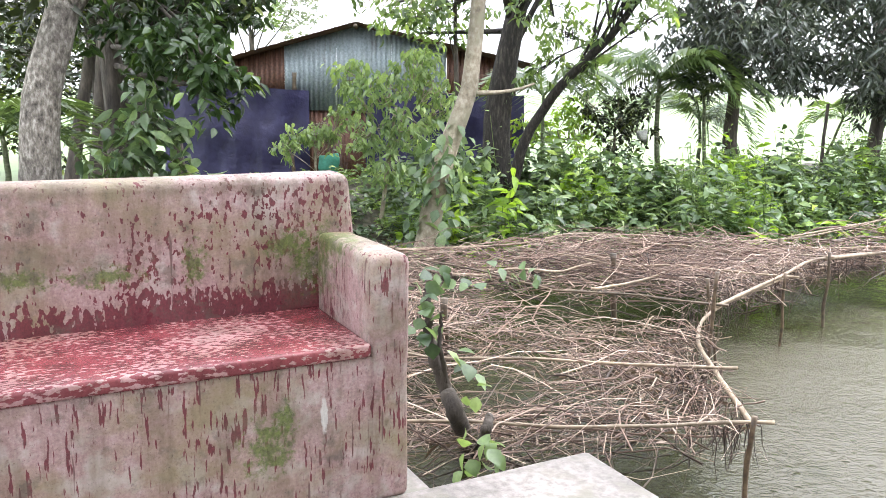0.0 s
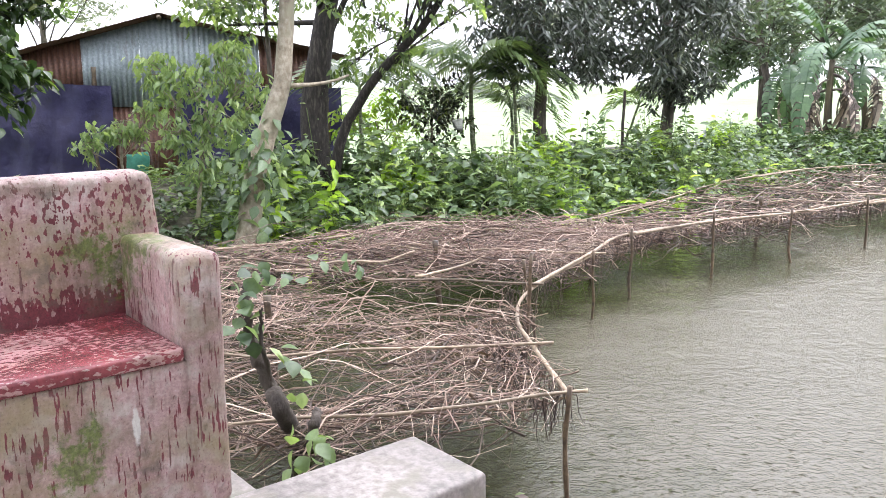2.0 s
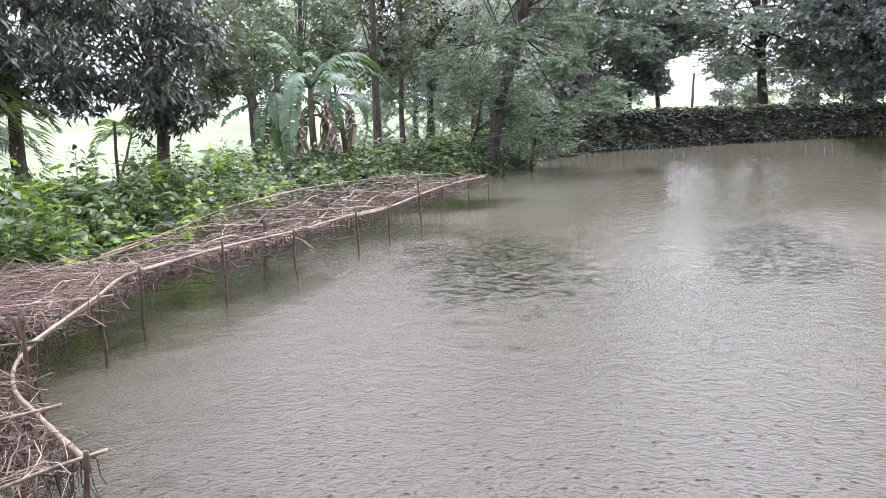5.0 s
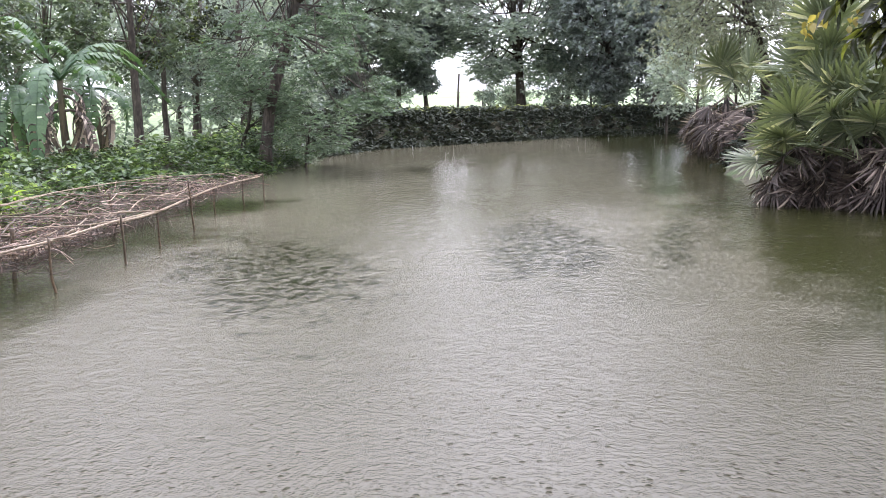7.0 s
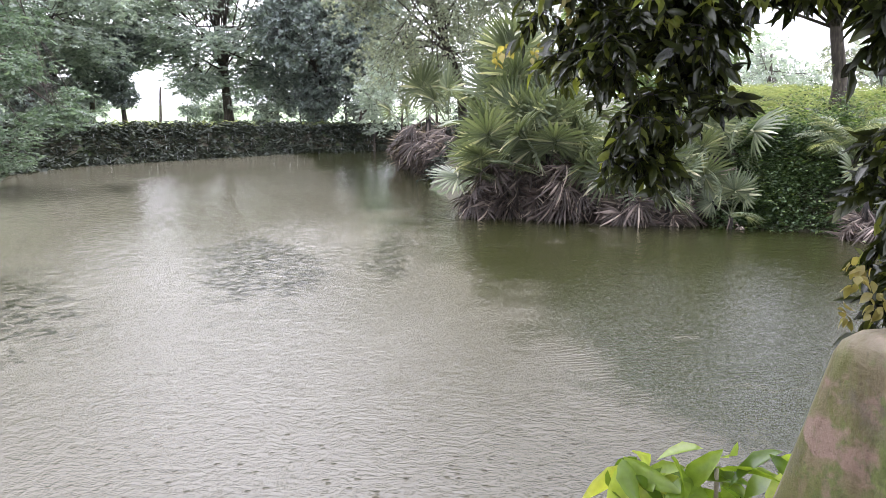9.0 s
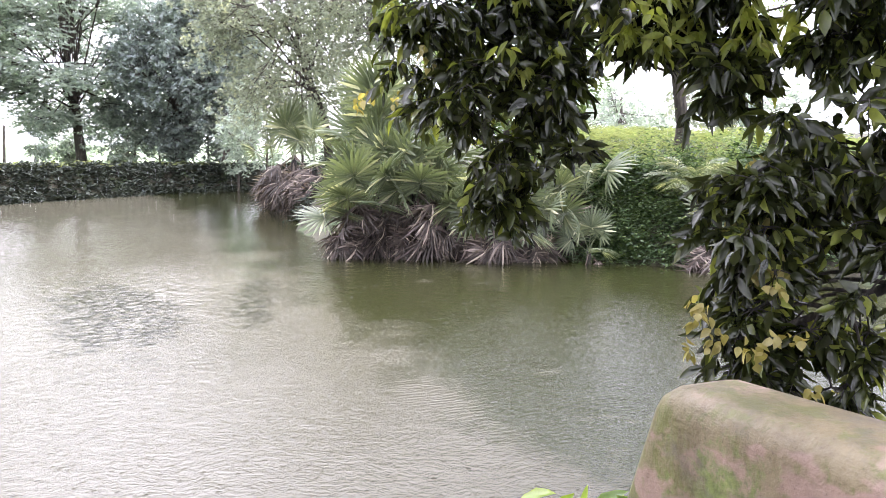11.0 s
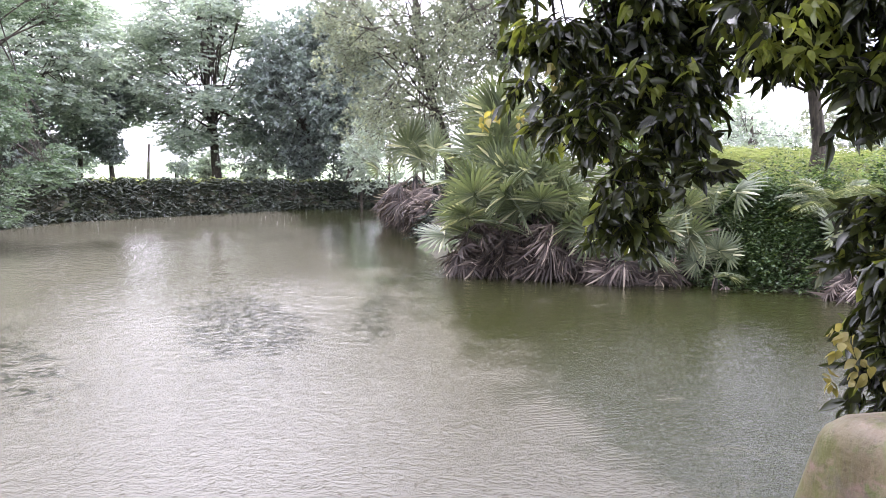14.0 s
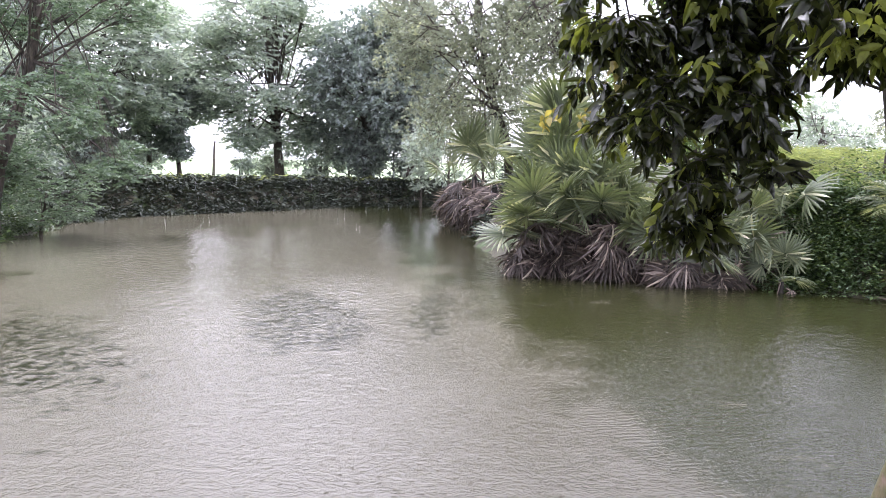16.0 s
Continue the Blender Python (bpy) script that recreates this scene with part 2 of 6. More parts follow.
def water_mat():
    """Silty rain-pocked water, calmer where trees shelter it; reflections, shade and haze painted in."""
    m, n, l, p = nodes_of("pond_water")
    tc = n.new("ShaderNodeTexCoord")
    big = noise_node(n, l, 0.13, 4, 0.6, stretch=(0.6, 1.5, 1))
    # the sheltered reach along the bank with the palms, painted dark for mirrored trees
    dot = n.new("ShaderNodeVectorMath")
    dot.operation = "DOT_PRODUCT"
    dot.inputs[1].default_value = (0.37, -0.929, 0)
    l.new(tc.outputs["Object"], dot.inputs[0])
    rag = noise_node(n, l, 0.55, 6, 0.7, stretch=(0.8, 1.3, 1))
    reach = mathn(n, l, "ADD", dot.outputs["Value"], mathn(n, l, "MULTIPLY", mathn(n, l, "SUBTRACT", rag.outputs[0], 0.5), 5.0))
    dim_green = ramp(n, l, mathn(n, l, "MULTIPLY", reach, 0.1), [(0.24, (0, 0, 0)), (0.34, (1, 1, 1))]).outputs[0]
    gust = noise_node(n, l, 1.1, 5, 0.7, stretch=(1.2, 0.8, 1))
    dim_green = mathn(n, l, "MULTIPLY", dim_green, ramp(n, l, gust.outputs[0], [(0.60, (1, 1, 1)), (0.66, (0.4, 0.4, 0.4))]).outputs[0])
    for c, s in SHADE_SPOTS:
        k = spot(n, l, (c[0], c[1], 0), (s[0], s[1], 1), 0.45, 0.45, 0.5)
        dim_green = mathn(n, l, "MAXIMUM", dim_green, k)
    dark_calm = None
    for c, s, turn in MIRROR_PATCHES:
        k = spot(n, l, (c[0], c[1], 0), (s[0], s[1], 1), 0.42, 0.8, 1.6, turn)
        dark_calm = k if dark_calm is None else mathn(n, l, "MAXIMUM", dark_calm, k)
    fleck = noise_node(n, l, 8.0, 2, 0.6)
    dark_calm = mathn(n, l, "MULTIPLY", dark_calm, ramp(n, l, fleck.outputs[0], [(0.44, (1, 1, 1)), (0.55, (0.05, 0.05, 0.05))]).outputs[0])
    silt = ramp(n, l, big.outputs[0], [(0.35, (0.065, 0.060, 0.040)), (0.65, (0.085, 0.079, 0.056))])
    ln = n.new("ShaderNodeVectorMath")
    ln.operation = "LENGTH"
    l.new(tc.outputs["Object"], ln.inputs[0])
    # base colour lifted with distance, painting in the pale rain veil
    far_gain = ramp(n, l, mathn(n, l, "MULTIPLY", ln.outputs["Value"], 0.04), [(0.2, (0.95, 0.95, 0.95)), (0.75, (1.35, 1.35, 1.35))]).outputs[0]
    silt = mixc(n, l, 1.0, silt.outputs[0], far_gain, "MULTIPLY")
    # dark trees mirrored in the patches are painted as this olive
    col = mixc(n, l, dark_calm, silt, (0.013, 0.0135, 0.005))
    # sheltered water is greener; mirrored trees and brushwood shade darken this colour
    col = mixc(n, l, dim_green, col, (0.024, 0.026, 0.0085))
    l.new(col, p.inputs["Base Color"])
    still = mathn(n, l, "MAXIMUM", dim_green, mathn(n, l, "MULTIPLY", dark_calm, 0.8))
    # less gloss there keeps the painted reflections dark
    l.new(mathn(n, l, "SUBTRACT", 0.55, mathn(n, l, "MULTIPLY", dark_calm, 0.3)), p.inputs["Specular IOR Level"])
    # rain beats hardest on the open water by the landing
    far = ramp(n, l, mathn(n, l, "MULTIPLY", ln.outputs["Value"], 0.02), [(0.06, (0.8, 0.8, 0.8)), (0.28, (1.0, 1.0, 1.0)), (0.38, (0.6, 0.6, 0.6)), (0.5, (0.4, 0.4, 0.4)), (0.9, (0.25, 0.25, 0.25))]).outputs[0]
    beat = mathn(n, l, "MULTIPLY", far, mixc(n, l, still, ramp(n, l, big.outputs[0], [(0.40, (0.85, 0.85, 0.85)), (0.60, (1.1, 1.1, 1.1))]).outputs[0], (0.75, 0.75, 0.75)))
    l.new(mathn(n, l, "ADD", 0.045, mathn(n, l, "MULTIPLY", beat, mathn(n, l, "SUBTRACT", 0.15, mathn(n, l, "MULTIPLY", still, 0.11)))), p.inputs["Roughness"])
    p.inputs["IOR"].default_value = 1.34
    rip = noise_node(n, l, 5.5, 1.5, 0.5)
    close = ramp(n, l, mathn(n, l, "MULTIPLY", ln.outputs["Value"], 0.05), [(0.2, (1, 1, 1)), (0.5, (0.6, 0.6, 0.6)), (0.85, (0, 0, 0))]).outputs[0]
    chop = noise_node(n, l, 30.0, 3, 0.6)
    swell = noise_node(n, l, 2.2, 1, 0.5)
    fine = noise_node(n, l, 14.0, 2, 0.55)
    broad = mathn(n, l, "SUBTRACT", 2.7, mathn(n, l, "MULTIPLY", close, 2.4))
    h = mathn(n, l, "ADD", mathn(n, l, "ADD", mathn(n, l, "MULTIPLY", rip.outputs[0], broad), mathn(n, l, "MULTIPLY", fine.outputs[0], 0.7)), mathn(n, l, "MULTIPLY", mathn(n, l, "MULTIPLY", chop.outputs[0], close), 0.8))
    h = mathn(n, l, "ADD", h, mathn(n, l, "MULTIPLY", mathn(n, l, "MULTIPLY", swell.outputs[0], broad), 0.6))
    for sc, w, wave in ((9.0, 0.30, 26.0), (21.0, 0.30, 20.0)):
        cells = n.new("ShaderNodeTexVoronoi")
        cells.voronoi_dimensions = "2D"
        cells.inputs["Scale"].default_value = sc
        l.new(tc.outputs["Object"], cells.inputs["Vector"])
        ring = mathn(n, l, "COSINE", mathn(n, l, "MULTIPLY", cells.outputs["Distance"], wave), 0)
        fade = mathn(n, l, "SUBTRACT", 0.45, cells.outputs["Distance"], True)
        h = mathn(n, l, "ADD", h, mathn(n, l, "MULTIPLY", mathn(n, l, "MULTIPLY", ring, close), mathn(n, l, "MULTIPLY", fade, w)))
    # a train of small wind ripples in the lee of the trees
    wind = n.new("ShaderNodeTexWave")
    wind.inputs["Scale"].default_value, wind.inputs["Distortion"].default_value = 4.2, 9.0
    wind.inputs["Detail"].default_value, wind.inputs["Detail Scale"].default_value = 2.0, 0.5
    turned = n.new("ShaderNodeMapping")
    turned.inputs["Rotation"].default_value = (0, 0, radians(-28))
    l.new(tc.outputs["Object"], turned.inputs[0])
    l.new(turned.outputs[0], wind.inputs["Vector"])
    where = spot(n, l, (7.4, -0.7, 0), (2.6, 1.7, 1), 0.8, 0.4, 0.9, 20)
    h = mathn(n, l, "ADD", h, mathn(n, l, "MULTIPLY", mathn(n, l, "MULTIPLY", wind.outputs["Fac"], where), 0.26))
    # splashes thrown up by single drops
    cells = n.new("ShaderNodeTexVoronoi")
    cells.voronoi_dimensions = "2D"
    cells.inputs["Scale"].default_value = 6.5
    l.new(tc.outputs["Object"], cells.inputs["Vector"])
    hit = mathn(n, l, "GREATER_THAN", cells.outputs["Color"], 0.42)
    spike = ramp(n, l, cells.outputs["Distance"], [(0.0, (1, 1, 1)), (0.13, (0, 0, 0))]).outputs[0]
    h = mathn(n, l, "MULTIPLY", mathn(n, l, "SUBTRACT", h, 2.2), beat)
    h = mathn(n, l, "ADD", h, mathn(n, l, "MULTIPLY", mathn(n, l, "MULTIPLY", spike, hit), 1.0))
    bump(n, l, p, h, 1.0, 0.013)
    return m


def bark_mat(name, dark, mid, light, scale=14):
    return rough_mat(name, dark, mid, light, scale, 0.85, 0.9, 0.03, stretch=(1, 1, 0.22))


M = {
    "bench": concrete_mat("flaked_red_paint_on_concrete"),
    "bench_front": concrete_mat("pink_wash_with_red_drips", False, False, True),
    "bench_seat": concrete_mat("wet_worn_red_seat", True),
    "bench_moss": concrete_mat("mossy_pink_concrete", False, True),
    "slab": rough_mat("pale_wet_concrete", (0.14, 0.125, 0.11), (0.25, 0.22, 0.205), (0.37, 0.33, 0.305), 34, 0.5, 0.5, 0.008, big=(0.17, 0.155, 0.125)),
    "soil": rough_mat("damp_bank_earth", (0.02, 0.018, 0.011), (0.05, 0.043, 0.025), (0.075, 0.08, 0.038), 6, 0.9, 0.8, 0.05, big=(0.045, 0.075, 0.023)),
    "rice": rough_mat("young_rice_field", (0.10, 0.155, 0.05), (0.14, 0.205, 0.072), (0.185, 0.25, 0.10), 1.2, 0.7, 0.5, 0.1, stretch=(1, 0.35, 1)),
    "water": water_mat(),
    "bamboo": rough_mat("weathered_bamboo", (0.12, 0.085, 0.055), (0.27, 0.205, 0.14), (0.42, 0.345, 0.25), 18, 0.55, 0.3, 0.004, stretch=(1, 1, 0.3)),
    "bamboo_brown": rough_mat("wet_brown_bamboo", (0.022, 0.015, 0.010), (0.095, 0.063, 0.037), (0.19, 0.135, 0.08), 22, 0.5, 0.4, 0.004),
    "bamboo_dark": rough_mat("wet_dark_bamboo", (0.025, 0.018, 0.012), (0.085, 0.06, 0.037), (0.18, 0.135, 0.08), 18, 0.5, 0.3, 0.004),
    "twig": leaf_mat("dry_brushwood", (0.020, 0.012, 0.010), (0.235, 0.15, 0.115), (0.46, 0.355, 0.28), 0.6, 0.0, 0.16),
    "litter": leaf_mat("shrivelled_leaf", (0.05, 0.033, 0.025), (0.21, 0.145, 0.11), (0.36, 0.28, 0.22), 0.6, 0.1, 0.1),
    # dark wet twigs and roots; also paints the shade beneath the dry twigs
    "twig_dark": leaf_mat("wet_shade_dark_brushwood", (0.018, 0.012, 0.009), (0.09, 0.06, 0.045), None, 0.6, 0.0),
    "bark_pale": rough_mat("lichened_pale_bark", (0.03, 0.025, 0.02), (0.20, 0.175, 0.15), (0.52, 0.48, 0.44), 26, 0.85, 1.0, 0.04, stretch=(1, 1, 0.55)),
    "bark_tan": rough_mat("smooth_tan_bark", (0.15, 0.12, 0.085), (0.29, 0.25, 0.18), (0.46, 0.42, 0.34), 18, 0.8, 0.5, 0.015, stretch=(1, 1, 0.8), big=(0.20, 0.19, 0.13)),
    "bark_dark": bark_mat("wet_dark_bark", (0.006, 0.005, 0.004), (0.026, 0.021, 0.018), (0.10, 0.085, 0.07), 34),
    "bark_grey": bark_mat("grey_brown_bark", (0.022, 0.018, 0.014), (0.07, 0.056, 0.046), (0.15, 0.125, 0.10), 14),
    "mango_leaf": leaf_mat("mango_leaf", (0.018, 0.024, 0.02), (0.105, 0.125, 0.10), (0.17, 0.19, 0.12), 0.28, 0.2, lit=(1.3, 1.4, 0.95)),
    "dark_leaf": leaf_mat("wet_dark_leaf", (0.006, 0.010, 0.005), (0.026, 0.036, 0.012), (0.15, 0.19, 0.03), 0.36, 0.25, 0.10),
    "fruit_leaf": leaf_mat("glossy_fruit_leaf", (0.006, 0.009, 0.004), (0.045, 0.055, 0.015), (0.26, 0.29, 0.07), 0.27, 0.42, 0.08, 0.9),
    "fruit_young": leaf_mat("young_fruit_leaf", (0.15, 0.18, 0.035), (0.36, 0.39, 0.10), (0.50, 0.48, 0.20), 0.36, 0.55),
    "sapling_leaf": leaf_mat("wet_sapling_leaf", (0.07, 0.13, 0.018), (0.27, 0.37, 0.05), (0.46, 0.50, 0.10), 0.22, 0.5, 0.2),
    "broad_dark": leaf_mat("jackfruit_leaf", (0.012, 0.026, 0.010), (0.05, 0.09, 0.03), (0.17, 0.26, 0.06), 0.28, 0.3, 0.08),
    "young_leaf": leaf_mat("young_yellow_leaf", (0.20, 0.18, 0.05), (0.38, 0.32, 0.12), (0.36, 0.23, 0.12), 0.4, 0.45),
    "lime_leaf": leaf_mat("bright_lime_leaf", (0.13, 0.24, 0.03), (0.32, 0.46, 0.07), None, 0.35, 0.5),
    "shrub_leaf": leaf_mat("fresh_shrub_leaf", (0.035, 0.065, 0.024), (0.185, 0.265, 0.10), (0.34, 0.43, 0.16), 0.36, 0.45),
    "broad_leaf": leaf_mat("broad_weed_leaf", (0.022, 0.05, 0.022), (0.19, 0.27, 0.145), (0.36, 0.46, 0.2), 0.28, 0.45),
    "feather_leaf": leaf_mat("feathery_leaf", (0.055, 0.085, 0.058), (0.18, 0.24, 0.165), None, 0.42, 0.4, lit=(1.3, 1.4, 0.95)),
    # rain haze over the far trees is put into these next two pale colours
    "far_leaf": leaf_mat("hazed_far_leaf", (0.185, 0.215, 0.205), (0.42, 0.465, 0.43), None, 0.5, 0.5, lit=(1.3, 1.4, 0.95)),
    "far_dark": leaf_mat("hazed_dark_leaf", (0.12, 0.145, 0.143), (0.285, 0.325, 0.32), None, 0.5, 0.45, lit=(1.3, 1.4, 0.95)),
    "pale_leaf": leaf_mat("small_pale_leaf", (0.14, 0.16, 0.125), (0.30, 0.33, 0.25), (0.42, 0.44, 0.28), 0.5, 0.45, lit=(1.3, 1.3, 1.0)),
    "ivy_leaf": leaf_mat("bank_creeper_leaf", (0.02, 0.042, 0.016), (0.075, 0.12, 0.05), None, 0.4, 0.25),
    "sapling_pale": leaf_mat("fresh_sapling_leaf", (0.09, 0.15, 0.065), (0.27, 0.36, 0.17), (0.4, 0.48, 0.24), 0.34, 0.45),
    "mid_leaf": leaf_mat("dull_green_leaf", (0.035, 0.055, 0.04), (0.125, 0.165, 0.115), None, 0.45, 0.35),
    "creeper_leaf": leaf_mat("heaped_creeper_leaf", (0.016, 0.036, 0.013), (0.085, 0.135, 0.052), (0.18, 0.24, 0.09), 0.5, 0.3),
    "hedge_leaf": leaf_mat("bank_hedge_leaf", (0.018, 0.024, 0.018), (0.058, 0.07, 0.05), None, 0.85, 0.1),
    "grass": leaf_mat("bank_grass", (0.15, 0.18, 0.10), (0.32, 0.36, 0.21), None, 0.5, 0.45),
    "palm": leaf_mat("palm_frond_green", (0.06, 0.08, 0.048), (0.22, 0.255, 0.158), (0.48, 0.48, 0.34), 0.36, 0.26, 0.1),
    "palm_dead": leaf_mat("dead_palm_frond", (0.022, 0.017, 0.016), (0.165, 0.128, 0.11), (0.46, 0.38, 0.32), 0.65, 0.12, 0.2),
    "areca": leaf_mat("areca_frond", (0.05, 0.085, 0.04), (0.15, 0.21, 0.09), None, 0.35, 0.4),
    "banana": leaf_mat("banana_leaf", (0.04, 0.085, 0.045), (0.10, 0.17, 0.085), None, 0.35, 0.35),
    "banana_stem": rough_mat("banana_stem_sheath", (0.03, 0.03, 0.016), (0.085, 0.07, 0.036), (0.16, 0.13, 0.07), 8, 0.6, 0.4, 0.01, stretch=(1, 1, 0.2)),
    "areca_stem": rough_mat("ringed_palm_stem", (0.05, 0.07, 0.03), (0.13, 0.15, 0.08), (0.26, 0.26, 0.18), 10, 0.7, 0.4, 0.01, stretch=(1, 1, 3)),
}


def tin_mat(name, rust):
    m, n, l, p = nodes_of(name)
    f = noise_node(n, l, 30, 5, 0.6)
    s = noise_node(n, l, 2.2, 5, 0.7, stretch=(1, 1, 0.25))
    clean = ramp(n, l, f.outputs[0], [(0.3, (0.17, 0.205, 0.225)), (0.7, (0.32, 0.365, 0.39))])
    rusty = ramp(n, l, f.outputs[0], [(0.3, (0.05, 0.022, 0.016)), (0.7, (0.14, 0.066, 0.042))])
    lo = 0.60 - 0.42 * rust
    k = ramp(n, l, s.outputs[0], [(lo, (0, 0, 0)), (lo + 0.2, (1, 1, 1))])
    l.new(mixc(n, l, k.outputs[0], clean.outputs[0], rusty.outputs[0]), p.inputs["Base Color"])
    p.inputs["Metallic"].default_value, p.inputs["Roughness"].default_value = 0.25, 0.5
    bump(n, l, p, f.outputs[0], 0.2, 0.003)
    return m


def rain_mat():
    m, n, l, p = nodes_of("rain_water")
    p.inputs["Base Color"].default_value = (0.85, 0.88, 0.9, 1)
    p.inputs["Roughness"].default_value = 0.15
    tr = n.new("ShaderNodeBsdfTranslucent")
    tr.inputs[0].default_value = (0.9, 0.92, 0.95, 1)
    mx = n.new("ShaderNodeMixShader")
    l.new(p.outputs[0], mx.inputs[1])
    l.new(tr.outputs[0], mx.inputs[2])
    l.new(mx.outputs[0], n["Material Output"].inputs[0])
    return m


M["rain"] = rain_mat()
M["tin"] = tin_mat("galvanised_tin", 0.1)
M["tin_rust"] = tin_mat("rusted_tin", 0.95)
M["tarp"] = rough_mat("navy_tarpaulin", (0.015, 0.013, 0.05), (0.024, 0.021, 0.078), (0.045, 0.04, 0.115), 5, 0.5, 0.8, 0.04)
M["plastic_green"] = rough_mat("faded_green_net", (0.03, 0.15, 0.10), (0.05, 0.24, 0.17), (0.09, 0.33, 0.24), 8, 0.5)
M["plastic_white"] = rough_mat("white_plastic_scrap", (0.2, 0.2, 0.19), (0.36, 0.36, 0.34), (0.5, 0.5, 0.47), 9, 0.5)

# ---- builders ----
rng = np.random.default_rng(7)


def mk(name, V, faces, mat, smooth=False):
    """One mesh from an array of points and arrays of corner numbers."""
    me = bpy.data.meshes.new(name)
    V = np.asarray(V, dtype=np.float32)
    faces = [np.asarray(f, dtype=np.int32) for f in faces if len(f)]
    me.vertices.add(len(V))
    me.vertices.foreach_set("co", V.ravel())
    idx = np.concatenate([f.ravel() for f in faces])
    sizes = np.concatenate([np.full(len(f), f.shape[1], dtype=np.int32) for f in faces])
    me.loops.add(len(idx))
    me.loops.foreach_set("vertex_index", idx)
    me.polygons.add(len(sizes))
    me.polygons.foreach_set("loop_start", np.concatenate([[0], np.cumsum(sizes)[:-1]]).astype(np.int32))
    if smooth:
        me.polygons.foreach_set("use_smooth", np.ones(len(sizes), dtype=bool))
    me.update(calc_edges=True)
    me.materials.append(mat)
    return me


def thing(name, label, category, at=(0, 0, 0), group="", kind="", turn=0.0):
    ob = new(name)
    ob.matrix_basis = pose(*at, 0, 0, turn)
    ob.empty_display_size = 0.2
    return tagged(ob, label, category, group, kind)


def part(name, me, parent=None, label="", m=None):
    ob = new(name, me)
    if parent:
        ob.parent = parent
    if m:
        ob.matrix_basis = m
    return tagged(ob, label)


def box_mesh(name, size, mat, at=(0, 0, 0), bev=0.01, cuts=0, wob=0.0, shape=None):
    bm = bmesh.new()
    bmesh.ops.create_cube(bm, size=1.0)
    bmesh.ops.scale(bm, vec=size, verts=bm.verts)
    bmesh.ops.translate(bm, vec=at, verts=bm.verts)
    if shape:
        for v in bm.verts:
            v.co = Vector(shape(*v.co))
    if bev:
        bmesh.ops.bevel(bm, geom=bm.edges[:], offset=bev, segments=3, profile=0.5, affect="EDGES")
    if cuts:
        bmesh.ops.subdivide_edges(bm, edges=[e for e in bm.edges if e.calc_length() > 0.12], cuts=cuts, use_grid_fill=True)
        for v in bm.verts:
            v.co += noise.noise_vector(v.co * 5.0) * wob
    me = bpy.data.meshes.new(name)
    bm.to_mesh(me)
    bm.free()
    for f in me.polygons:
        f.use_smooth = True
    me.set_sharp_from_angle(angle=radians(40))
    me.materials.append(mat)
    return me


def frames_along(P):
    T = np.gradient(P, axis=0)
    T /= np.linalg.norm(T, axis=1)[:, None] + 1e-9
    ref = np.array([0.0, 0.0, 1.0]) if abs(T[:, 2]).mean() < 0.8 else np.array([1.0, 0.0, 0.0])
    A = np.cross(T, ref)
    A /= np.linalg.norm(A, axis=1)[:, None] + 1e-9
    return A, np.cross(A, T)


def tubes(name, lines, mat, sides=5, smooth=True, cap=True):
    """One mesh of many tapered tubes; lines are (points, radii)."""
    Vs, Q, caps, base = [], [], [], 0
    ang = np.arange(sides) * 2 * math.pi / sides
    ca, sa = np.cos(ang), np.sin(ang)
    j = np.arange(sides)
    for P, r in lines:
        P = np.asarray(P, dtype=float)
        r = np.broadcast_to(np.asarray(r, dtype=float), (len(P),))
        A, B = frames_along(P)
        ring = P[:, None] + r[:, None, None] * (A[:, None] * ca[None, :, None] + B[:, None] * sa[None, :, None])
        Vs.append(ring.reshape(-1, 3))
        for k in range(len(P) - 1):
            a = base + k * sides
            Q.append(np.stack([a + j, a + (j + 1) % sides, a + sides + (j + 1) % sides, a + sides + j], 1))
        if cap:
            caps.append(base + j[::-1])
            caps.append(base + (len(P) - 1) * sides + j)
        base += len(P) * sides
    return mk(name, np.concatenate(Vs), [np.concatenate(Q)] + ([np.array(caps)] if cap else []), mat, smooth)


def bend(a, b, sag=0.0, wob=0.0, n=8, g=None):
    g = g or rng
    t = np.linspace(0, 1, n)[:, None]
    P = np.asarray(a, float) * (1 - t) + np.asarray(b, float) * t
    P[:, 2] -= sag * 4 * (t * (1 - t))[:, 0]
    if wob:
        P[1:-1] += np.cumsum(g.normal(0, wob / n ** 0.5, (n - 2, 3)), 0) * np.sin(np.linspace(0, math.pi, n))[1:-1, None]
    return P


PLAIN = (np.array([(0, 0, 0), (0.42, 0.5, 0.07), (1, 0, -0.10), (0.42, -0.5, 0.07)]), np.array([(0, 1, 2), (0, 2, 3)]))
MID = (np.array([(0, 0, 0), (0.28, 0.5, 0.06), (0.30, 0, 0), (0.28, -0.5, 0.06), (0.68, 0.36, -0.02), (0.70, 0, -0.06), (0.68, -0.36, -0.02), (1, 0, -0.22)]),
       np.array([(0, 1, 2), (0, 2, 3), (1, 4, 5), (1, 5, 2), (2, 5, 6), (2, 6, 3), (4, 7, 5), (5, 7, 6)]))
_s = [(0.0, 0.04), (0.14, 0.55), (0.4, 1.0), (0.7, 0.72), (0.88, 0.3), (1.0, 0.02)]
RICH = (np.array([(s, y * w * 0.5, 0.10 * abs(y) * w - 0.26 * s * s) for s, w in _s for y in (-1, 0, 1)]),
        np.array([(3 * k + c, 3 * k + c + 1, 3 * k + c + 4, 3 * k + c + 3) for k in range(5) for c in (0, 1)]))


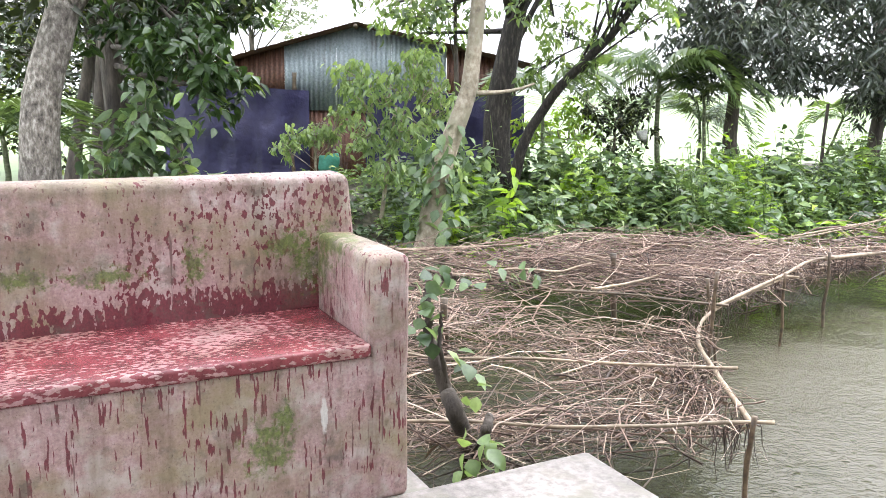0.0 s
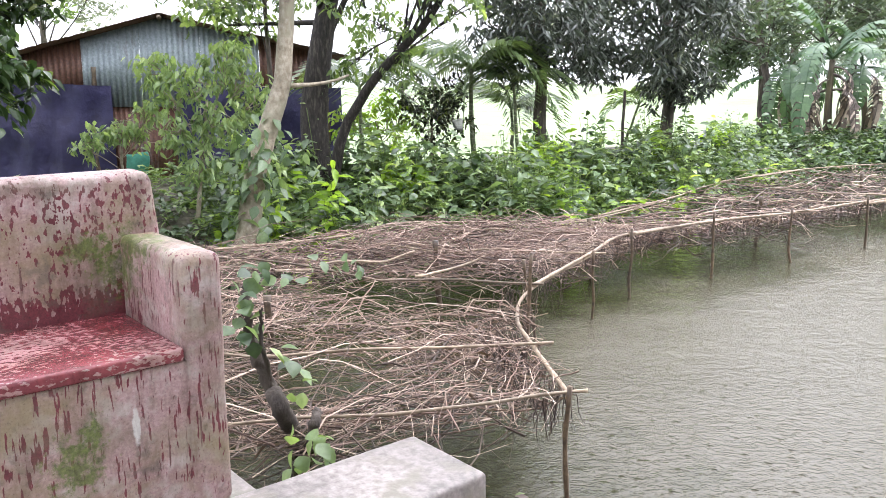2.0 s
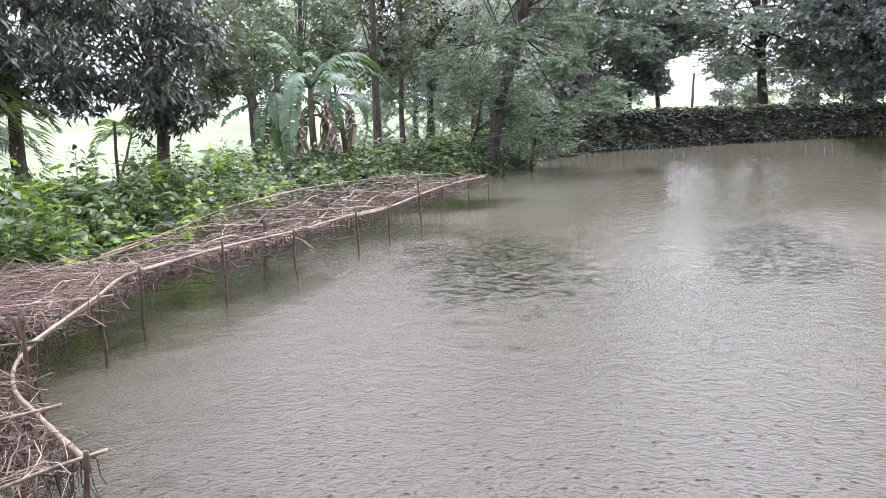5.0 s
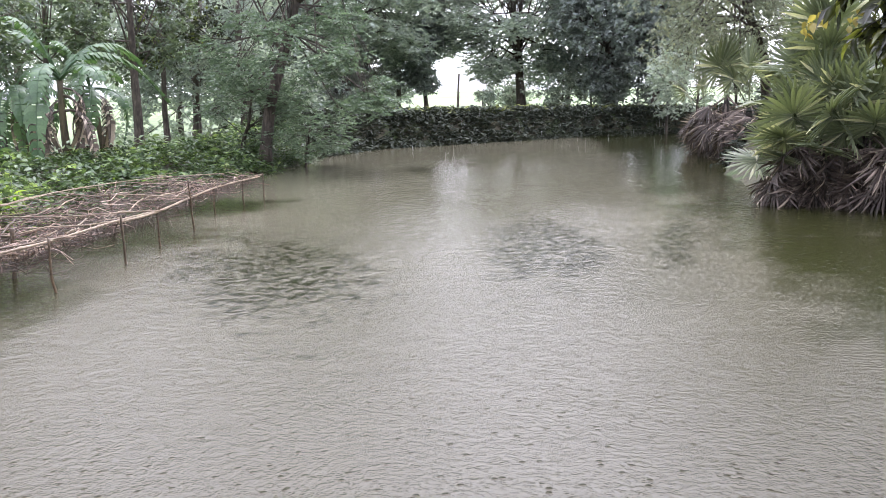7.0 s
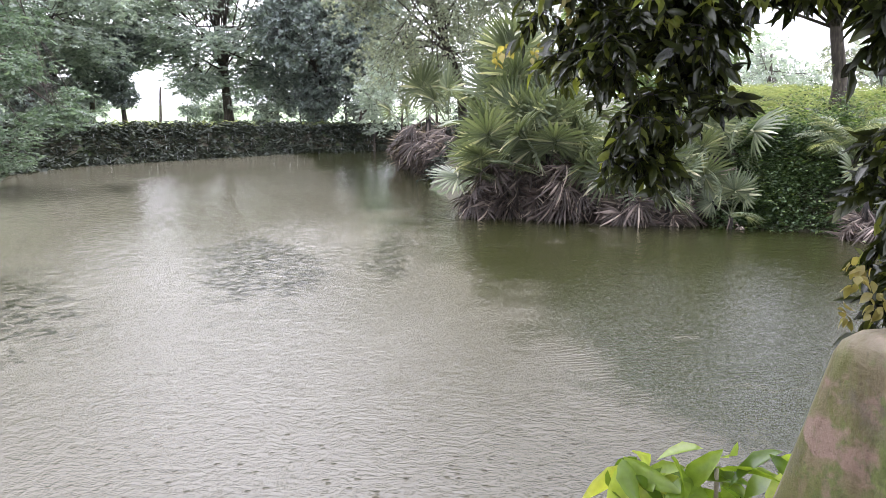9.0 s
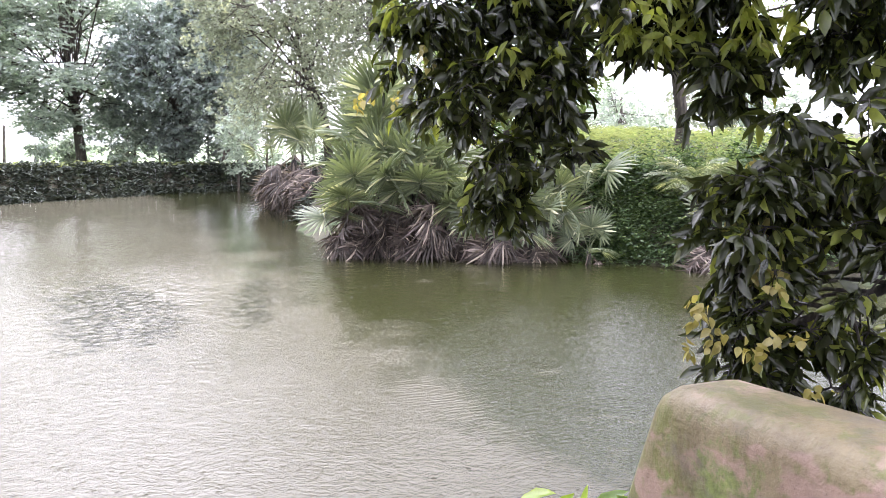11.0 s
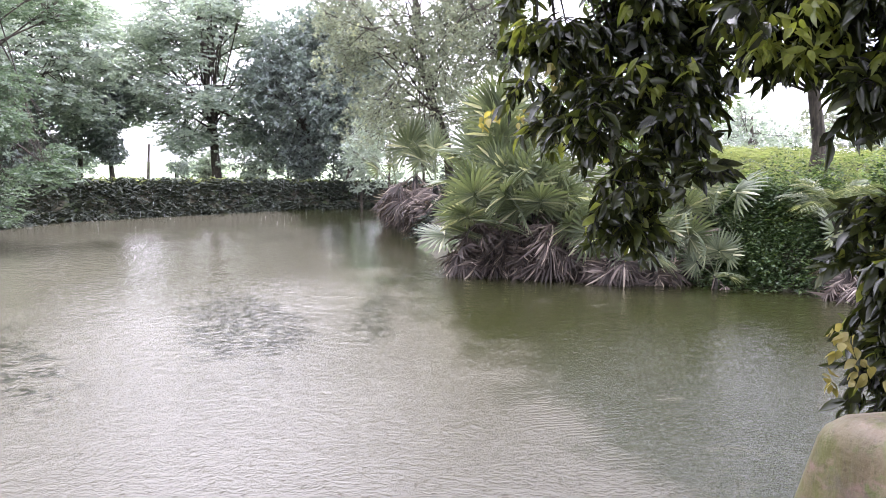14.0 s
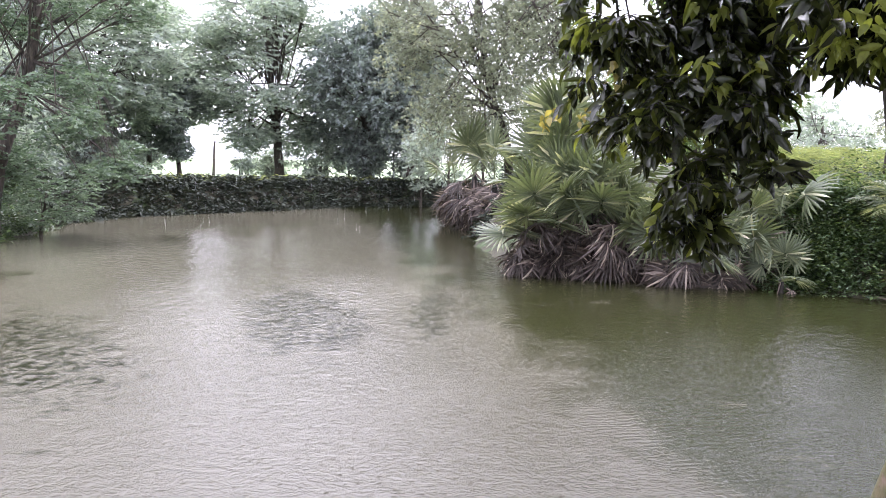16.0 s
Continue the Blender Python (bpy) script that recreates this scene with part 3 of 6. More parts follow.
def leaves(name, P, D, L, W, mat, shape=PLAIN, up=None, g=None, smooth=False, jit=0.45):
    """One mesh of many leaves: roots P, ways D, lengths L and widths W."""
    g = g or rng
    P, D = np.asarray(P, float), np.asarray(D, float)
    k = len(P)
    D = D / (np.linalg.norm(D, axis=1)[:, None] + 1e-9)
    U = np.tile((0.0, 0.0, 1.0), (k, 1)) if up is None else np.asarray(up, float)
    U = U + g.normal(0, jit, (k, 3))
    S = np.cross(U, D)
    S /= np.linalg.norm(S, axis=1)[:, None] + 1e-9
    U = np.cross(D, S)
    L = np.broadcast_to(L, (k,))[:, None, None]
    W = np.broadcast_to(W, (k,))[:, None, None]
    tv, tf = shape
    V = P[:, None] + D[:, None] * tv[None, :, 0:1] * L + S[:, None] * tv[None, :, 1:2] * W + U[:, None] * tv[None, :, 2:3] * L
    F = (np.arange(k) * len(tv))[:, None, None] + tf[None]
    return mk(name, V.reshape(-1, 3), [F.reshape(-1, tf.shape[1])], mat, smooth)


def unit(g, k):
    v = g.normal(0, 1, (k, 3))
    return v / np.linalg.norm(v, axis=1)[:, None]


def rosettes(g, C, per, droop, spread=0.03):
    """Leaf roots and ways in whorls about the twig ends C."""
    k = len(C)
    P = np.repeat(C, per, 0) + g.normal(0, spread, (k * per, 3))
    a = g.uniform(0, 2 * math.pi, k * per)
    D = np.stack([np.cos(a), np.sin(a), -droop + g.normal(0, 0.35, k * per)], 1)
    return P, D


def crown_clumps(g, centre, radii, count, low=-0.6):
    out = []
    while len(out) < count:
        v = unit(g, 1)[0] * g.uniform(0.35, 1.0) ** 0.5
        if v[2] > low:
            out.append(np.asarray(centre) + v * radii)
    return np.array(out)


def tree(name, label, at, trunk, rad, bark, clumps, size, leafmat, per=9, ends=30, leaf=(0.16, 0.045), droop=0.5,
         fork=None, g=None, group="", flat=1.0, category="tree", extra=None, shape=PLAIN):
    """A tapered trunk, a limb to every clump, twigs in the clump and whorls of leaves at their ends. All places lie relative to at."""
    g = g or rng
    root = thing(name, label, category, at, group)
    trunk = np.asarray(trunk, float)
    t = np.linspace(0, 1, 14)
    seg = np.linspace(0, 1, len(trunk))
    T = np.stack([np.interp(t, seg, trunk[:, i]) for i in range(3)], 1)
    T[1:] += np.stack([np.interp(t[1:], np.linspace(0, 1, 5), g.normal(0, rad * 0.22, 5)) for _ in range(3)], 1) * [1, 1, 0]
    R = rad * (1 - 0.5 * t)
    R[0] *= 1.35
    R[1] *= 1.1
    part("trunk", tubes("trunk", [(T, R)], bark, 12), root)
    limbs, twigs, tips = [], [], []
    for c in clumps:
        s = fork if fork is not None else g.uniform(0.5)
        i = min(int(s * 13), 12)
        a = T[i]
        mid = a + (c - a) * 0.5 + g.normal(0, 0.12, 3) * size
        q = np.linspace(0, 1, 7)[:, None]
        L = a * (1 - q) ** 2 + 2 * mid * q * (1 - q) + c * q ** 2
        limbs.append((L, np.linspace(R[i] * 0.3, rad * 0.05 + 0.005, 7)))
        e = c + unit(g, ends) * g.uniform(0.25, 1.0, (ends, 1)) ** 0.6 * size * np.array([1, 1, flat])
        for v in e[:: max(1, ends // 9)]:
            b = L[g.integers(4, 7)]
            twigs.append((bend(b, v, 0.0, 0.05, 4, g), np.linspace(0.012, 0.004, 4) * max(0.6, size)))
        tips.append(e)
    if extra:
        limbs += extra
    sides = 7 if size < 0.6 else 5
    if len(limbs) <= 24:
        for one in limbs:
            limb = part("limb", tubes("limb", [one], bark, sides), root)
    else:
        limb = tagged(part("limb", tubes("limb", limbs, bark, sides), root), kind="stuff")
    tagged(part("twig", tubes("twig", twigs, bark, 3, cap=False), limb), kind="stuff")
    P, D = rosettes(g, np.concatenate(tips), per, droop, leaf[0] * 0.3)
    k = len(P)
    part("crown", leaves("crown", P, D, leaf[0] * g.uniform(0.65, 1.2, k), leaf[1] * g.uniform(0.7, 1.2, k), leafmat, shape, g=g, jit=0.8, smooth=shape is RICH), root)
    return root


def feather(g, C, per, length, droop):
    """Leaflets in two rows along drooping stalks that start at C: for fine, feathery foliage."""
    k = len(C)
    a = g.uniform(0, 2 * math.pi, k)
    R = np.stack([np.cos(a), np.sin(a), -droop + g.normal(0, 0.25, k)], 1)
    s = np.tile(np.repeat(np.linspace(0.15, 1, per), 2), k)
    side = np.tile(np.tile([1.0, -1.0], per), k)
    R2, C2 = np.repeat(R, per * 2, 0), np.repeat(C, per * 2, 0)
    X = np.stack([-R2[:, 1], R2[:, 0], np.zeros(len(R2))], 1)
    P = C2 + R2 * (s * length)[:, None]
    D = X * side[:, None] + R2 * 0.5 + g.normal(0, 0.12, (len(R2), 3)) - np.array([0, 0, 0.15])
    return P, D


def feather_tree(name, label, at, trunk, rad, bark, clumps, size, leafmat, ends=24, stalk=0.35, per=5, leaf=(0.12, 0.035), droop=0.25, g=None, group="", flat=0.55):
    g = g or rng
    root = thing(name, label, "tree", at, group)
    trunk = np.asarray(trunk, float)
    t, seg = np.linspace(0, 1, 14), np.linspace(0, 1, len(trunk))
    T = np.stack([np.interp(t, seg, trunk[:, i]) for i in range(3)], 1)
    T[1:] += np.stack([np.interp(t[1:], np.linspace(0, 1, 5), g.normal(0, rad * 0.22, 5)) for _ in range(3)], 1) * [1, 1, 0]
    R = rad * (1 - 0.6 * t)
    R[0] *= 1.35
    part("trunk", tubes("trunk", [(T, R)], bark, 11), root)
    limbs, tips = [], []
    for c in clumps:
        i = g.integers(5, 13)
        mid = T[i] + (c - T[i]) * 0.5 + g.normal(0, 0.12, 3) * size + np.array([0, 0, 0.15]) * size
        q = np.linspace(0, 1, 7)[:, None]
        L = T[i] * (1 - q) ** 2 + 2 * mid * q * (1 - q) + c * q ** 2
        limbs.append((L, np.linspace(R[i] * 0.28, rad * 0.04 + 0.005, 7)))
        e = c + unit(g, ends) * g.uniform(0.2, 1.0, (ends, 1)) ** 0.6 * size * np.array([1, 1, flat])
        for v in e[::5]:
            limbs.append((bend(L[g.integers(4, 7)], v, 0, 0.05, 4, g), np.linspace(0.014, 0.004, 4) * max(0.6, size)))
        tips.append(e)
    part("limb", tubes("limb", limbs, bark, 4), root)
    P, D = feather(g, np.concatenate(tips), per, stalk, droop)
    k = len(P)
    part("crown", leaves("crown", P, D, leaf[0] * g.uniform(0.7, 1.2, k), leaf[1] * g.uniform(0.7, 1.2, k), leafmat, g=g, jit=1.3), root)
    return root


def fan_mesh(name, mat, g, petiole=0.9, blade=0.75, ribs=22, droop=0.25, spread=290, ragged=0.0):
    """A fan palm leaf: a stalk and pleated, split segments."""
    lines = [(np.array([(petiole * s, 0, -0.12 * petiole * s * s) for s in np.linspace(0, 1, 6)]), np.linspace(0.018, 0.011, 6))]
    V, F = [], []
    c = np.array([petiole, 0, -0.12 * petiole])
    for i in range(ribs):
        a = radians(-spread / 2 + spread * (i + 0.5) / ribs)
        w = radians(spread / ribs) * (0.5 - 0.22 * ragged)
        a += ragged * g.normal(0, 0.09)
        L = blade * (0.72 + 0.28 * math.cos(a * 0.55)) * g.uniform(0.9 - 0.45 * ragged, 1.06)
        b = len(V)
        hang = g.uniform(0.0, 0.3 + 0.8 * ragged) ** 1.5 * (1 if g.uniform() < 1 - 0.35 * ragged else -0.6)
        for s, k in ((0.06, 1.1), (0.44, 1.02), (0.74, 0.55), (1.0, 0.05)):
            dz = -droop * L * s ** 2.4 - hang * L * s ** 3.5 + 0.05 * math.cos(a)
            for o in (-1, 0, 1):
                aa = a + o * w * k
                V.append(c + np.array([math.cos(aa) * L * s, math.sin(aa) * L * s, dz + (0.028 * L * k * (1 if o == 0 else 0)) + g.normal(0, 0.004)]))
        for k in range(3):
            for o in (0, 1):
                F.append((b + 3 * k + o, b + 3 * k + o + 1, b + 3 * k + o + 4, b + 3 * k + o + 3))
    stalk = tubes(name, lines, mat, 5)
    sv = np.array([v.co[:] for v in stalk.vertices])
    sf = [np.array([p.vertices[:] for p in stalk.polygons if len(p.vertices) == 4])]
    bpy.data.meshes.remove(stalk)
    F = np.array(F) + len(sv)
    return mk(name, np.concatenate([sv, np.array(V)]), sf + [F], mat, True)


def feather_frond(name, mat, g, length=1.4, leaflets=26, width=0.34, arch=0.9, leafw=0.03):
    """An arching palm frond with a row of hanging leaflets on each side."""
    s = np.linspace(0, 1, 12)
    P = np.stack([length * s * (1 - 0.18 * s * s), 0 * s, length * (0.55 * s - arch * s * s)], 1)
    stem = tubes(name, [(P, np.linspace(0.016, 0.004, 12))], mat, 5)
    sv = np.array([v.co[:] for v in stem.vertices])
    sf = np.array([p.vertices[:] for p in stem.polygons if len(p.vertices) == 4])
    bpy.data.meshes.remove(stem)
    V, F = [sv], [sf]
    base = len(sv)
    for i in range(leaflets):
        u = 0.12 + 0.86 * i / (leaflets - 1)
        p = np.array([np.interp(u, s, P[:, k]) for k in range(3)])
        ln = width * (0.45 + 1.1 * math.sin(math.pi * min(1, u * 0.9 + 0.08))) * g.uniform(0.85, 1.1)
        for side in (-1, 1):
            d = np.array([0.62, side, 0.15 + g.normal(0, 0.1)])
            d /= np.linalg.norm(d)
            x = np.array([1.0, 0, 0]) * leafw
            mid, tip = p + d * ln * 0.5, p + d * ln + np.array([0, 0, -0.42 * ln])
            V.append(np.array([p - x * 0.3, p + x * 0.3, mid + x * 0.6, tip, mid - x * 0.6]))
            F.append(np.array([(base, base + 1, base + 2, base + 4), (base + 4, base + 2, base + 3, base + 3)]))
            base += 5
    quads = np.concatenate([F[0]] + [f[:1] for f in F[1:]])
    tris = np.concatenate([f[1:, :3] for f in F[1:]])
    return mk(name, np.concatenate(V), [quads, tris], mat, True)


def banana_leaf(name, mat, g, length=1.9, width=0.5, arch=0.8, torn=0.35):
    """A long paddle of a leaf, torn into strips along its midrib."""
    s = np.linspace(0, 1, 26)
    P = np.stack([length * s * (1 - 0.25 * s * s), 0 * s, length * (0.75 * s - arch * s ** 2)], 1)
    prof = np.clip(np.sin(math.pi * np.clip((s - 0.16) / 0.86, 0, 1)) ** 0.6, 0.02, 1) * width * 0.5
    V, F = [], []
    for side in (-1, 1):
        for k in range(25):
            tear = g.uniform() < torn
            gap = 0.25 if tear else 0.0
            a, b = P[k], P[k + 1] - (P[k + 1] - P[k]) * gap
            h0, h1 = prof[k], prof[k + 1]
            sag = g.uniform(0.15, 0.5) + (0.35 if tear else 0)
            i = len(V)
            V += [a, b, b + [0.03, side * h1 * 0.55, 0.05 * h1], b + [0.05, side * h1, -sag * h1], a + [0.05, side * h0, -sag * h0], a + [0.03, side * h0 * 0.55, 0.05 * h0]]
            F += [(i, i + 1, i + 2, i + 5), (i + 5, i + 2, i + 3, i + 4)]
    rib = tubes(name, [(P, np.linspace(0.028, 0.005, 26))], mat, 5)
    rv = np.array([v.co[:] for v in rib.vertices])
    rf = np.array([p.vertices[:] for p in rib.polygons if len(p.vertices) == 4])
    bpy.data.meshes.remove(rib)
    return mk(name, np.concatenate([np.array(V), rv]), [np.array(F), rf + len(V)], mat, True)


def bamboo(name, a, b, r0, r1, mat, parent, sag=0.0, wob=0.02, g=None, label=""):
    """A cane with swollen nodes."""
    g = g or rng
    ln = float(np.linalg.norm(np.subtract(a, b)))
    k = max(4, int(ln / 0.22))
    n = 3 * k + 1
    P = bend(a, b, sag, 0, n, g)
    slow = np.stack([np.interp(np.linspace(0, 1, n), np.linspace(0, 1, 6), g.normal(0, wob, 6)) for _ in range(3)], 1)
    P += slow * np.sin(np.linspace(0, math.pi, n))[:, None]
    R = np.linspace(r0, r1, n)
    R[::3] *= 1.22
    return part(name, tubes(name, [(P, R)], mat, 8), parent, label)


def smooth_line(pts, k=6):
    """A curve through all the points."""
    P = np.asarray(pts, float)
    Q = np.concatenate([[2 * P[0] - P[1]], P, [2 * P[-1] - P[-2]]])
    out = []
    for i in range(1, len(Q) - 2):
        for t in np.linspace(0, 1, k, endpoint=False):
            a, b, c, d = Q[i - 1:i + 3]
            out.append(0.5 * (2 * b + (c - a) * t + (2 * a - 5 * b + 4 * c - d) * t * t + (3 * b - a - 3 * c + d) * t ** 3))
    out.append(P[-1])
    return np.array(out)


def cane(name, pts, r0, r1, mat, parent):
    """A bent cane with swollen nodes through the points."""
    P = smooth_line(pts, 9)
    R = np.linspace(r0, r1, len(P))
    R[::3] *= 1.2
    return part(name, tubes(name, [(P, R)], mat, 8), parent)

# ---- the land ----
POND = np.array([(-0.45, 2.75), (-1.5, 3.3), (-1.7, 5.5), (-1.0, 7.6), (0.6, 8.75), (1.5, 9.35), (2.8, 9.4), (4.3, 9.95), (6.05, 11.1), (8.2, 12.9),
                 (11.5, 14.6), (14.6, 15.4), (19.0, 16.4), (22.5, 17.6), (26.5, 20.0), (32.0, 20.6), (39.0, 18.4), (48.0, 15.2), (53.5, 9.5), (50.0, 6.0), (36.0, 5.4),
                 (24.0, 4.0), (19.6, 2.6), (18.4, 1.9), (17.9, 1.0), (17.4, -0.6), (16.7, -3.2), (15.7, -5.0), (13.5, -7.2), (9.0, -7.6), (5.0, -6.0),
                 (3.0, -3.6), (2.0, -1.6), (1.35, -0.55)])


def shore(x, y):
    """Distance from the water's edge, above nought on land."""
    x, y = np.asarray(x, float), np.asarray(y, float)
    best = np.full(x.shape, 1e9)
    inside = np.zeros(x.shape, bool)
    for (ax, ay), (bx, by) in zip(POND, np.roll(POND, -1, 0)):
        dx, dy = bx - ax, by - ay
        t = np.clip(((x - ax) * dx + (y - ay) * dy) / (dx * dx + dy * dy), 0, 1)
        best = np.minimum(best, np.hypot(x - ax - t * dx, y - ay - t * dy))
        hit = ((ay > y) != (by > y)) & (x < (bx - ax) * (y - ay) / (by - ay + 1e-12) + ax)
        inside ^= hit
    return np.where(inside, -best, best)


def ease(v, a, b):
    t = np.clip((np.asarray(v, float) - a) / (b - a), 0, 1)
    return t * t * (3 - 2 * t)


def rough2(x, y):
    return 0.06 * np.sin(x * 1.7 + 0.8 * np.sin(y * 1.3)) * np.cos(y * 1.9) + 0.04 * np.sin(x * 4.1 + y * 2.7)


def land(x, y):
    x, y = np.asarray(x, float), np.asarray(y, float)
    d = shore(x, y)
    top = 0.72 + 0.74 * ease(x, 20, 30) + (0.65 * ease(-y, -4, 0) + 0.35 * ease(-y, 0.5, 4.0)) * ease(x, 8, 15)
    top = np.minimum(top, 0.68 + 0.25 * ease(np.hypot(x, y), 4.0, 8.0) + 2 * ease(np.hypot(x, y), 9, 16))
    rise = np.where(x > 24, ease(d, 0, 0.9), ease(d, -0.1, 2.0))
    right = ease(-y, 0.5, 4.0) * ease(x, 8, 15)
    z = top * rise + 0.5 * right * ease(d, 3.0, 10.0) - (top - 0.35) * ease(d, 3.2, 6.5) * (1 - right) * (1 - ease(x, 38, 48)) + 2.0 * ease(x, 58, 120)
    z = np.where(d < 0, -0.05 - np.minimum(0.8, -d * 0.5), z + 0.02)
    return z + rough2(x, y) * ease(np.abs(d), 0.1, 1.0) * np.where(d > 20, 0.2, 1)


def land_z(x, y):
    return float(land(np.array([x]), np.array([y]))[0])


def on_land(p, sink=0.05):
    return (p[0], p[1], land_z(p[0], p[1]) - sink)


far_steps = [30, 60, 120, 300, 800, 2500]
gx = np.concatenate([[-18 - s for s in far_steps[::-1]], np.arange(-18, 66.1, 0.5), [66 + s for s in far_steps]])
gy = np.concatenate([[-24 - s for s in far_steps[::-1]], np.arange(-24, 46.1, 0.5), [46 + s for s in far_steps]])
GX, GY = np.meshgrid(gx, gy, indexing="ij")
GZ = land(GX, GY)
ni, nj = GX.shape
ids = np.arange(ni * nj).reshape(ni, nj)
quads = np.stack([ids[:-1, :-1], ids[1:, :-1], ids[1:, 1:], ids[:-1, 1:]], -1)
allv = np.stack([GX, GY, GZ], -1).reshape(-1, 3)
tagged(part("ground", mk("ground", allv, [quads.reshape(-1, 4)], M["soil"], True)), "damp dark earth bank with weeds and grass round the pond", "ground", kind="structure")

mid_d = shore((GX[:-1, :-1] + GX[1:, 1:]) / 2, (GY[:-1, :-1] + GY[1:, 1:]) / 2)
near_q = quads[(mid_d > 5.0)]
fv = allv.copy()
fv[:, 2] = 0.46 + 1.2 * ease(fv[:, 0], 38, 48) + 2.3 * ease(fv[:, 0], 55, 115)
tagged(part("rice_field", mk("rice_field", fv, [near_q], M["rice"], False)), "bright young rice field behind the pond bank", "field", kind="structure")

wx, wy = np.meshgrid(np.linspace(-8, 62, 36), np.linspace(-12, 26, 20), indexing="ij")
wi = np.arange(wx.size).reshape(wx.shape)
wq = np.stack([wi[:-1, :-1], wi[1:, :-1], wi[1:, 1:], wi[:-1, 1:]], -1).reshape(-1, 4)
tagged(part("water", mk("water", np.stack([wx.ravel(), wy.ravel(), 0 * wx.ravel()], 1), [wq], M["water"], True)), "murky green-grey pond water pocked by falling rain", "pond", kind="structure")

# ---- the landing with its two benches ----
AX = 28.06
WV, NV = np.array([0.8825, 0.4704]), np.array([0.4704, -0.8825])


def deck(w, n, z):
    p = WV * w + NV * n
    return (float(p[0]), float(p[1]), z)


floor_ob = part("platform", box_mesh("platform", (3.4, 4.3, 1.4), M["slab"], (-0.82, 0, 0.1), 0.015, 2, 0.004), None, "", pose(*deck(0, -0.75, 0), 0, 0, AX))
tagged(floor_ob, "pale concrete landing floor above the pond", "platform", kind="structure")
wing = part("wing_wall", box_mesh("wing_wall", (0.80, 0.385, 1.5), M["slab"], (0.40, 0, -0.745), 0.018, 3, 0.005), None, "", pose(*deck(0.888, -1.895, 0.8), 0, 0, AX))
tagged(wing, "low pale wet concrete wing wall beside the landing", "wall", kind="structure")
for w_, n_, z_ in ((2.10, -1.64, 0.60), (2.47, -1.34, 0.50)):
    st = part("step", box_mesh("step", (0.62, 0.5, z_ + 0.7), M["slab"], (-0.31, 0.25 * -1, (z_ - 0.7) / 2), 0.015, 2, 0.005), None, "", pose(*deck(w_, n_, 0), 0, 0, AX))
    tagged(st, "wet concrete step going down into the pond", "step", kind="structure")
foot = part("bench_footing", box_mesh("bench_footing", (0.5, 0.62, 0.5), M["slab"], (-0.14, 0, 0), 0.015, 2, 0.004), None, "", pose(*deck(0.995, -2.40, 0.53), 0, 0, AX))
tagged(foot, "weathered concrete footing under the bench", "footing", kind="structure")


def bench(at, flip, label, mats, top, lean):
    root = thing("concrete_bench", label, "bench", at, "landing benches", turn=AX)
    f = -1 if flip else 1
    ln = 2.3

    def tilt(x, y, z):
        return (x + lean * (top - z) * (1 if x > -ln / 2 else 0), y, z)

    part("backrest", box_mesh("backrest", (ln, 0.135, top - 0.78), mats[0], (-ln / 2, f * 0.535, (top + 0.78) / 2), 0.032, 5, 0.006, shape=tilt), root)
    part("front_panel", box_mesh("front_panel", (ln - 0.2, 0.46, 0.455), mats[2], (-ln / 2, f * 0.2335, 1.025), 0.003, 4, 0.004), root)
    part("seat", box_mesh("seat", (ln - 0.246, 0.475, 0.042), mats[1], (-ln / 2, f * 0.229, 1.274), 0.012, 4, 0.004), root, "wet worn red seat")
    for x in (-0.062, -ln + 0.062):
        part("armrest", box_mesh("armrest", (0.126, 0.475, 0.755), mats[2], (x, f * 0.2335, 1.168), 0.026, 5, 0.005), root)
    return root


bench((-0.094, 2.315, 0.0), False, "concrete bench in flaked pink and red paint with moss", (M["bench"], M["bench_seat"], M["bench_front"]), 1.735, 0.08)
b2 = deck(0.877, 0.53 - 0.467, 0.0)
bench(b2, True, "mossy faded pink concrete bench on the landing", (M["bench_moss"], M["bench_seat"], M["bench_moss"]), 1.857, 0.38)

# ---- bamboo frame and brushwood over the water ----
frame_ob = thing("bamboo_frame", "weathered bamboo frame of posts and rails holding brushwood over water", "frame")
OUT = np.array([(1.42, 3.49), (1.48, 4.2), (1.58, 4.84), (1.93, 5.58), (2.79, 6.58), (3.55, 7.45), (4.78, 7.95), (6.1, 8.39), (7.54, 9.0), (8.41, 9.28), (10.0, 10.2), (11.8, 11.2), (13.5, 11.8)])
INN = np.array([(-0.6, 3.3), (-1.2, 4.6), (-1.2, 6.0), (-0.5, 7.5), (0.64, 7.75), (1.39, 8.45), (2.45, 8.25), (3.7, 8.55), (5.3, 9.85), (6.95, 11.45), (9.6, 13.0), (12.2, 13.6), (13.9, 13.0)])
g = np.random.default_rng(11)
for i0, i1, r in ((0, 4, 0.013), (3, 6, 0.014), (5, 9, 0.016), (8, 12, 0.018)):
    pts = [(*OUT[k], 0.55 + 0.02 * (i0 % 2) + g.normal(0, 0.006)) for k in range(i0, i1 + 1)]
    pts[-1] = (*(OUT[i1] + (OUT[i1] - OUT[i1 - 1]) * 0.12), pts[-1][2])
    cane("rail", pts, r, r * 0.75, M["bamboo"], frame_ob)
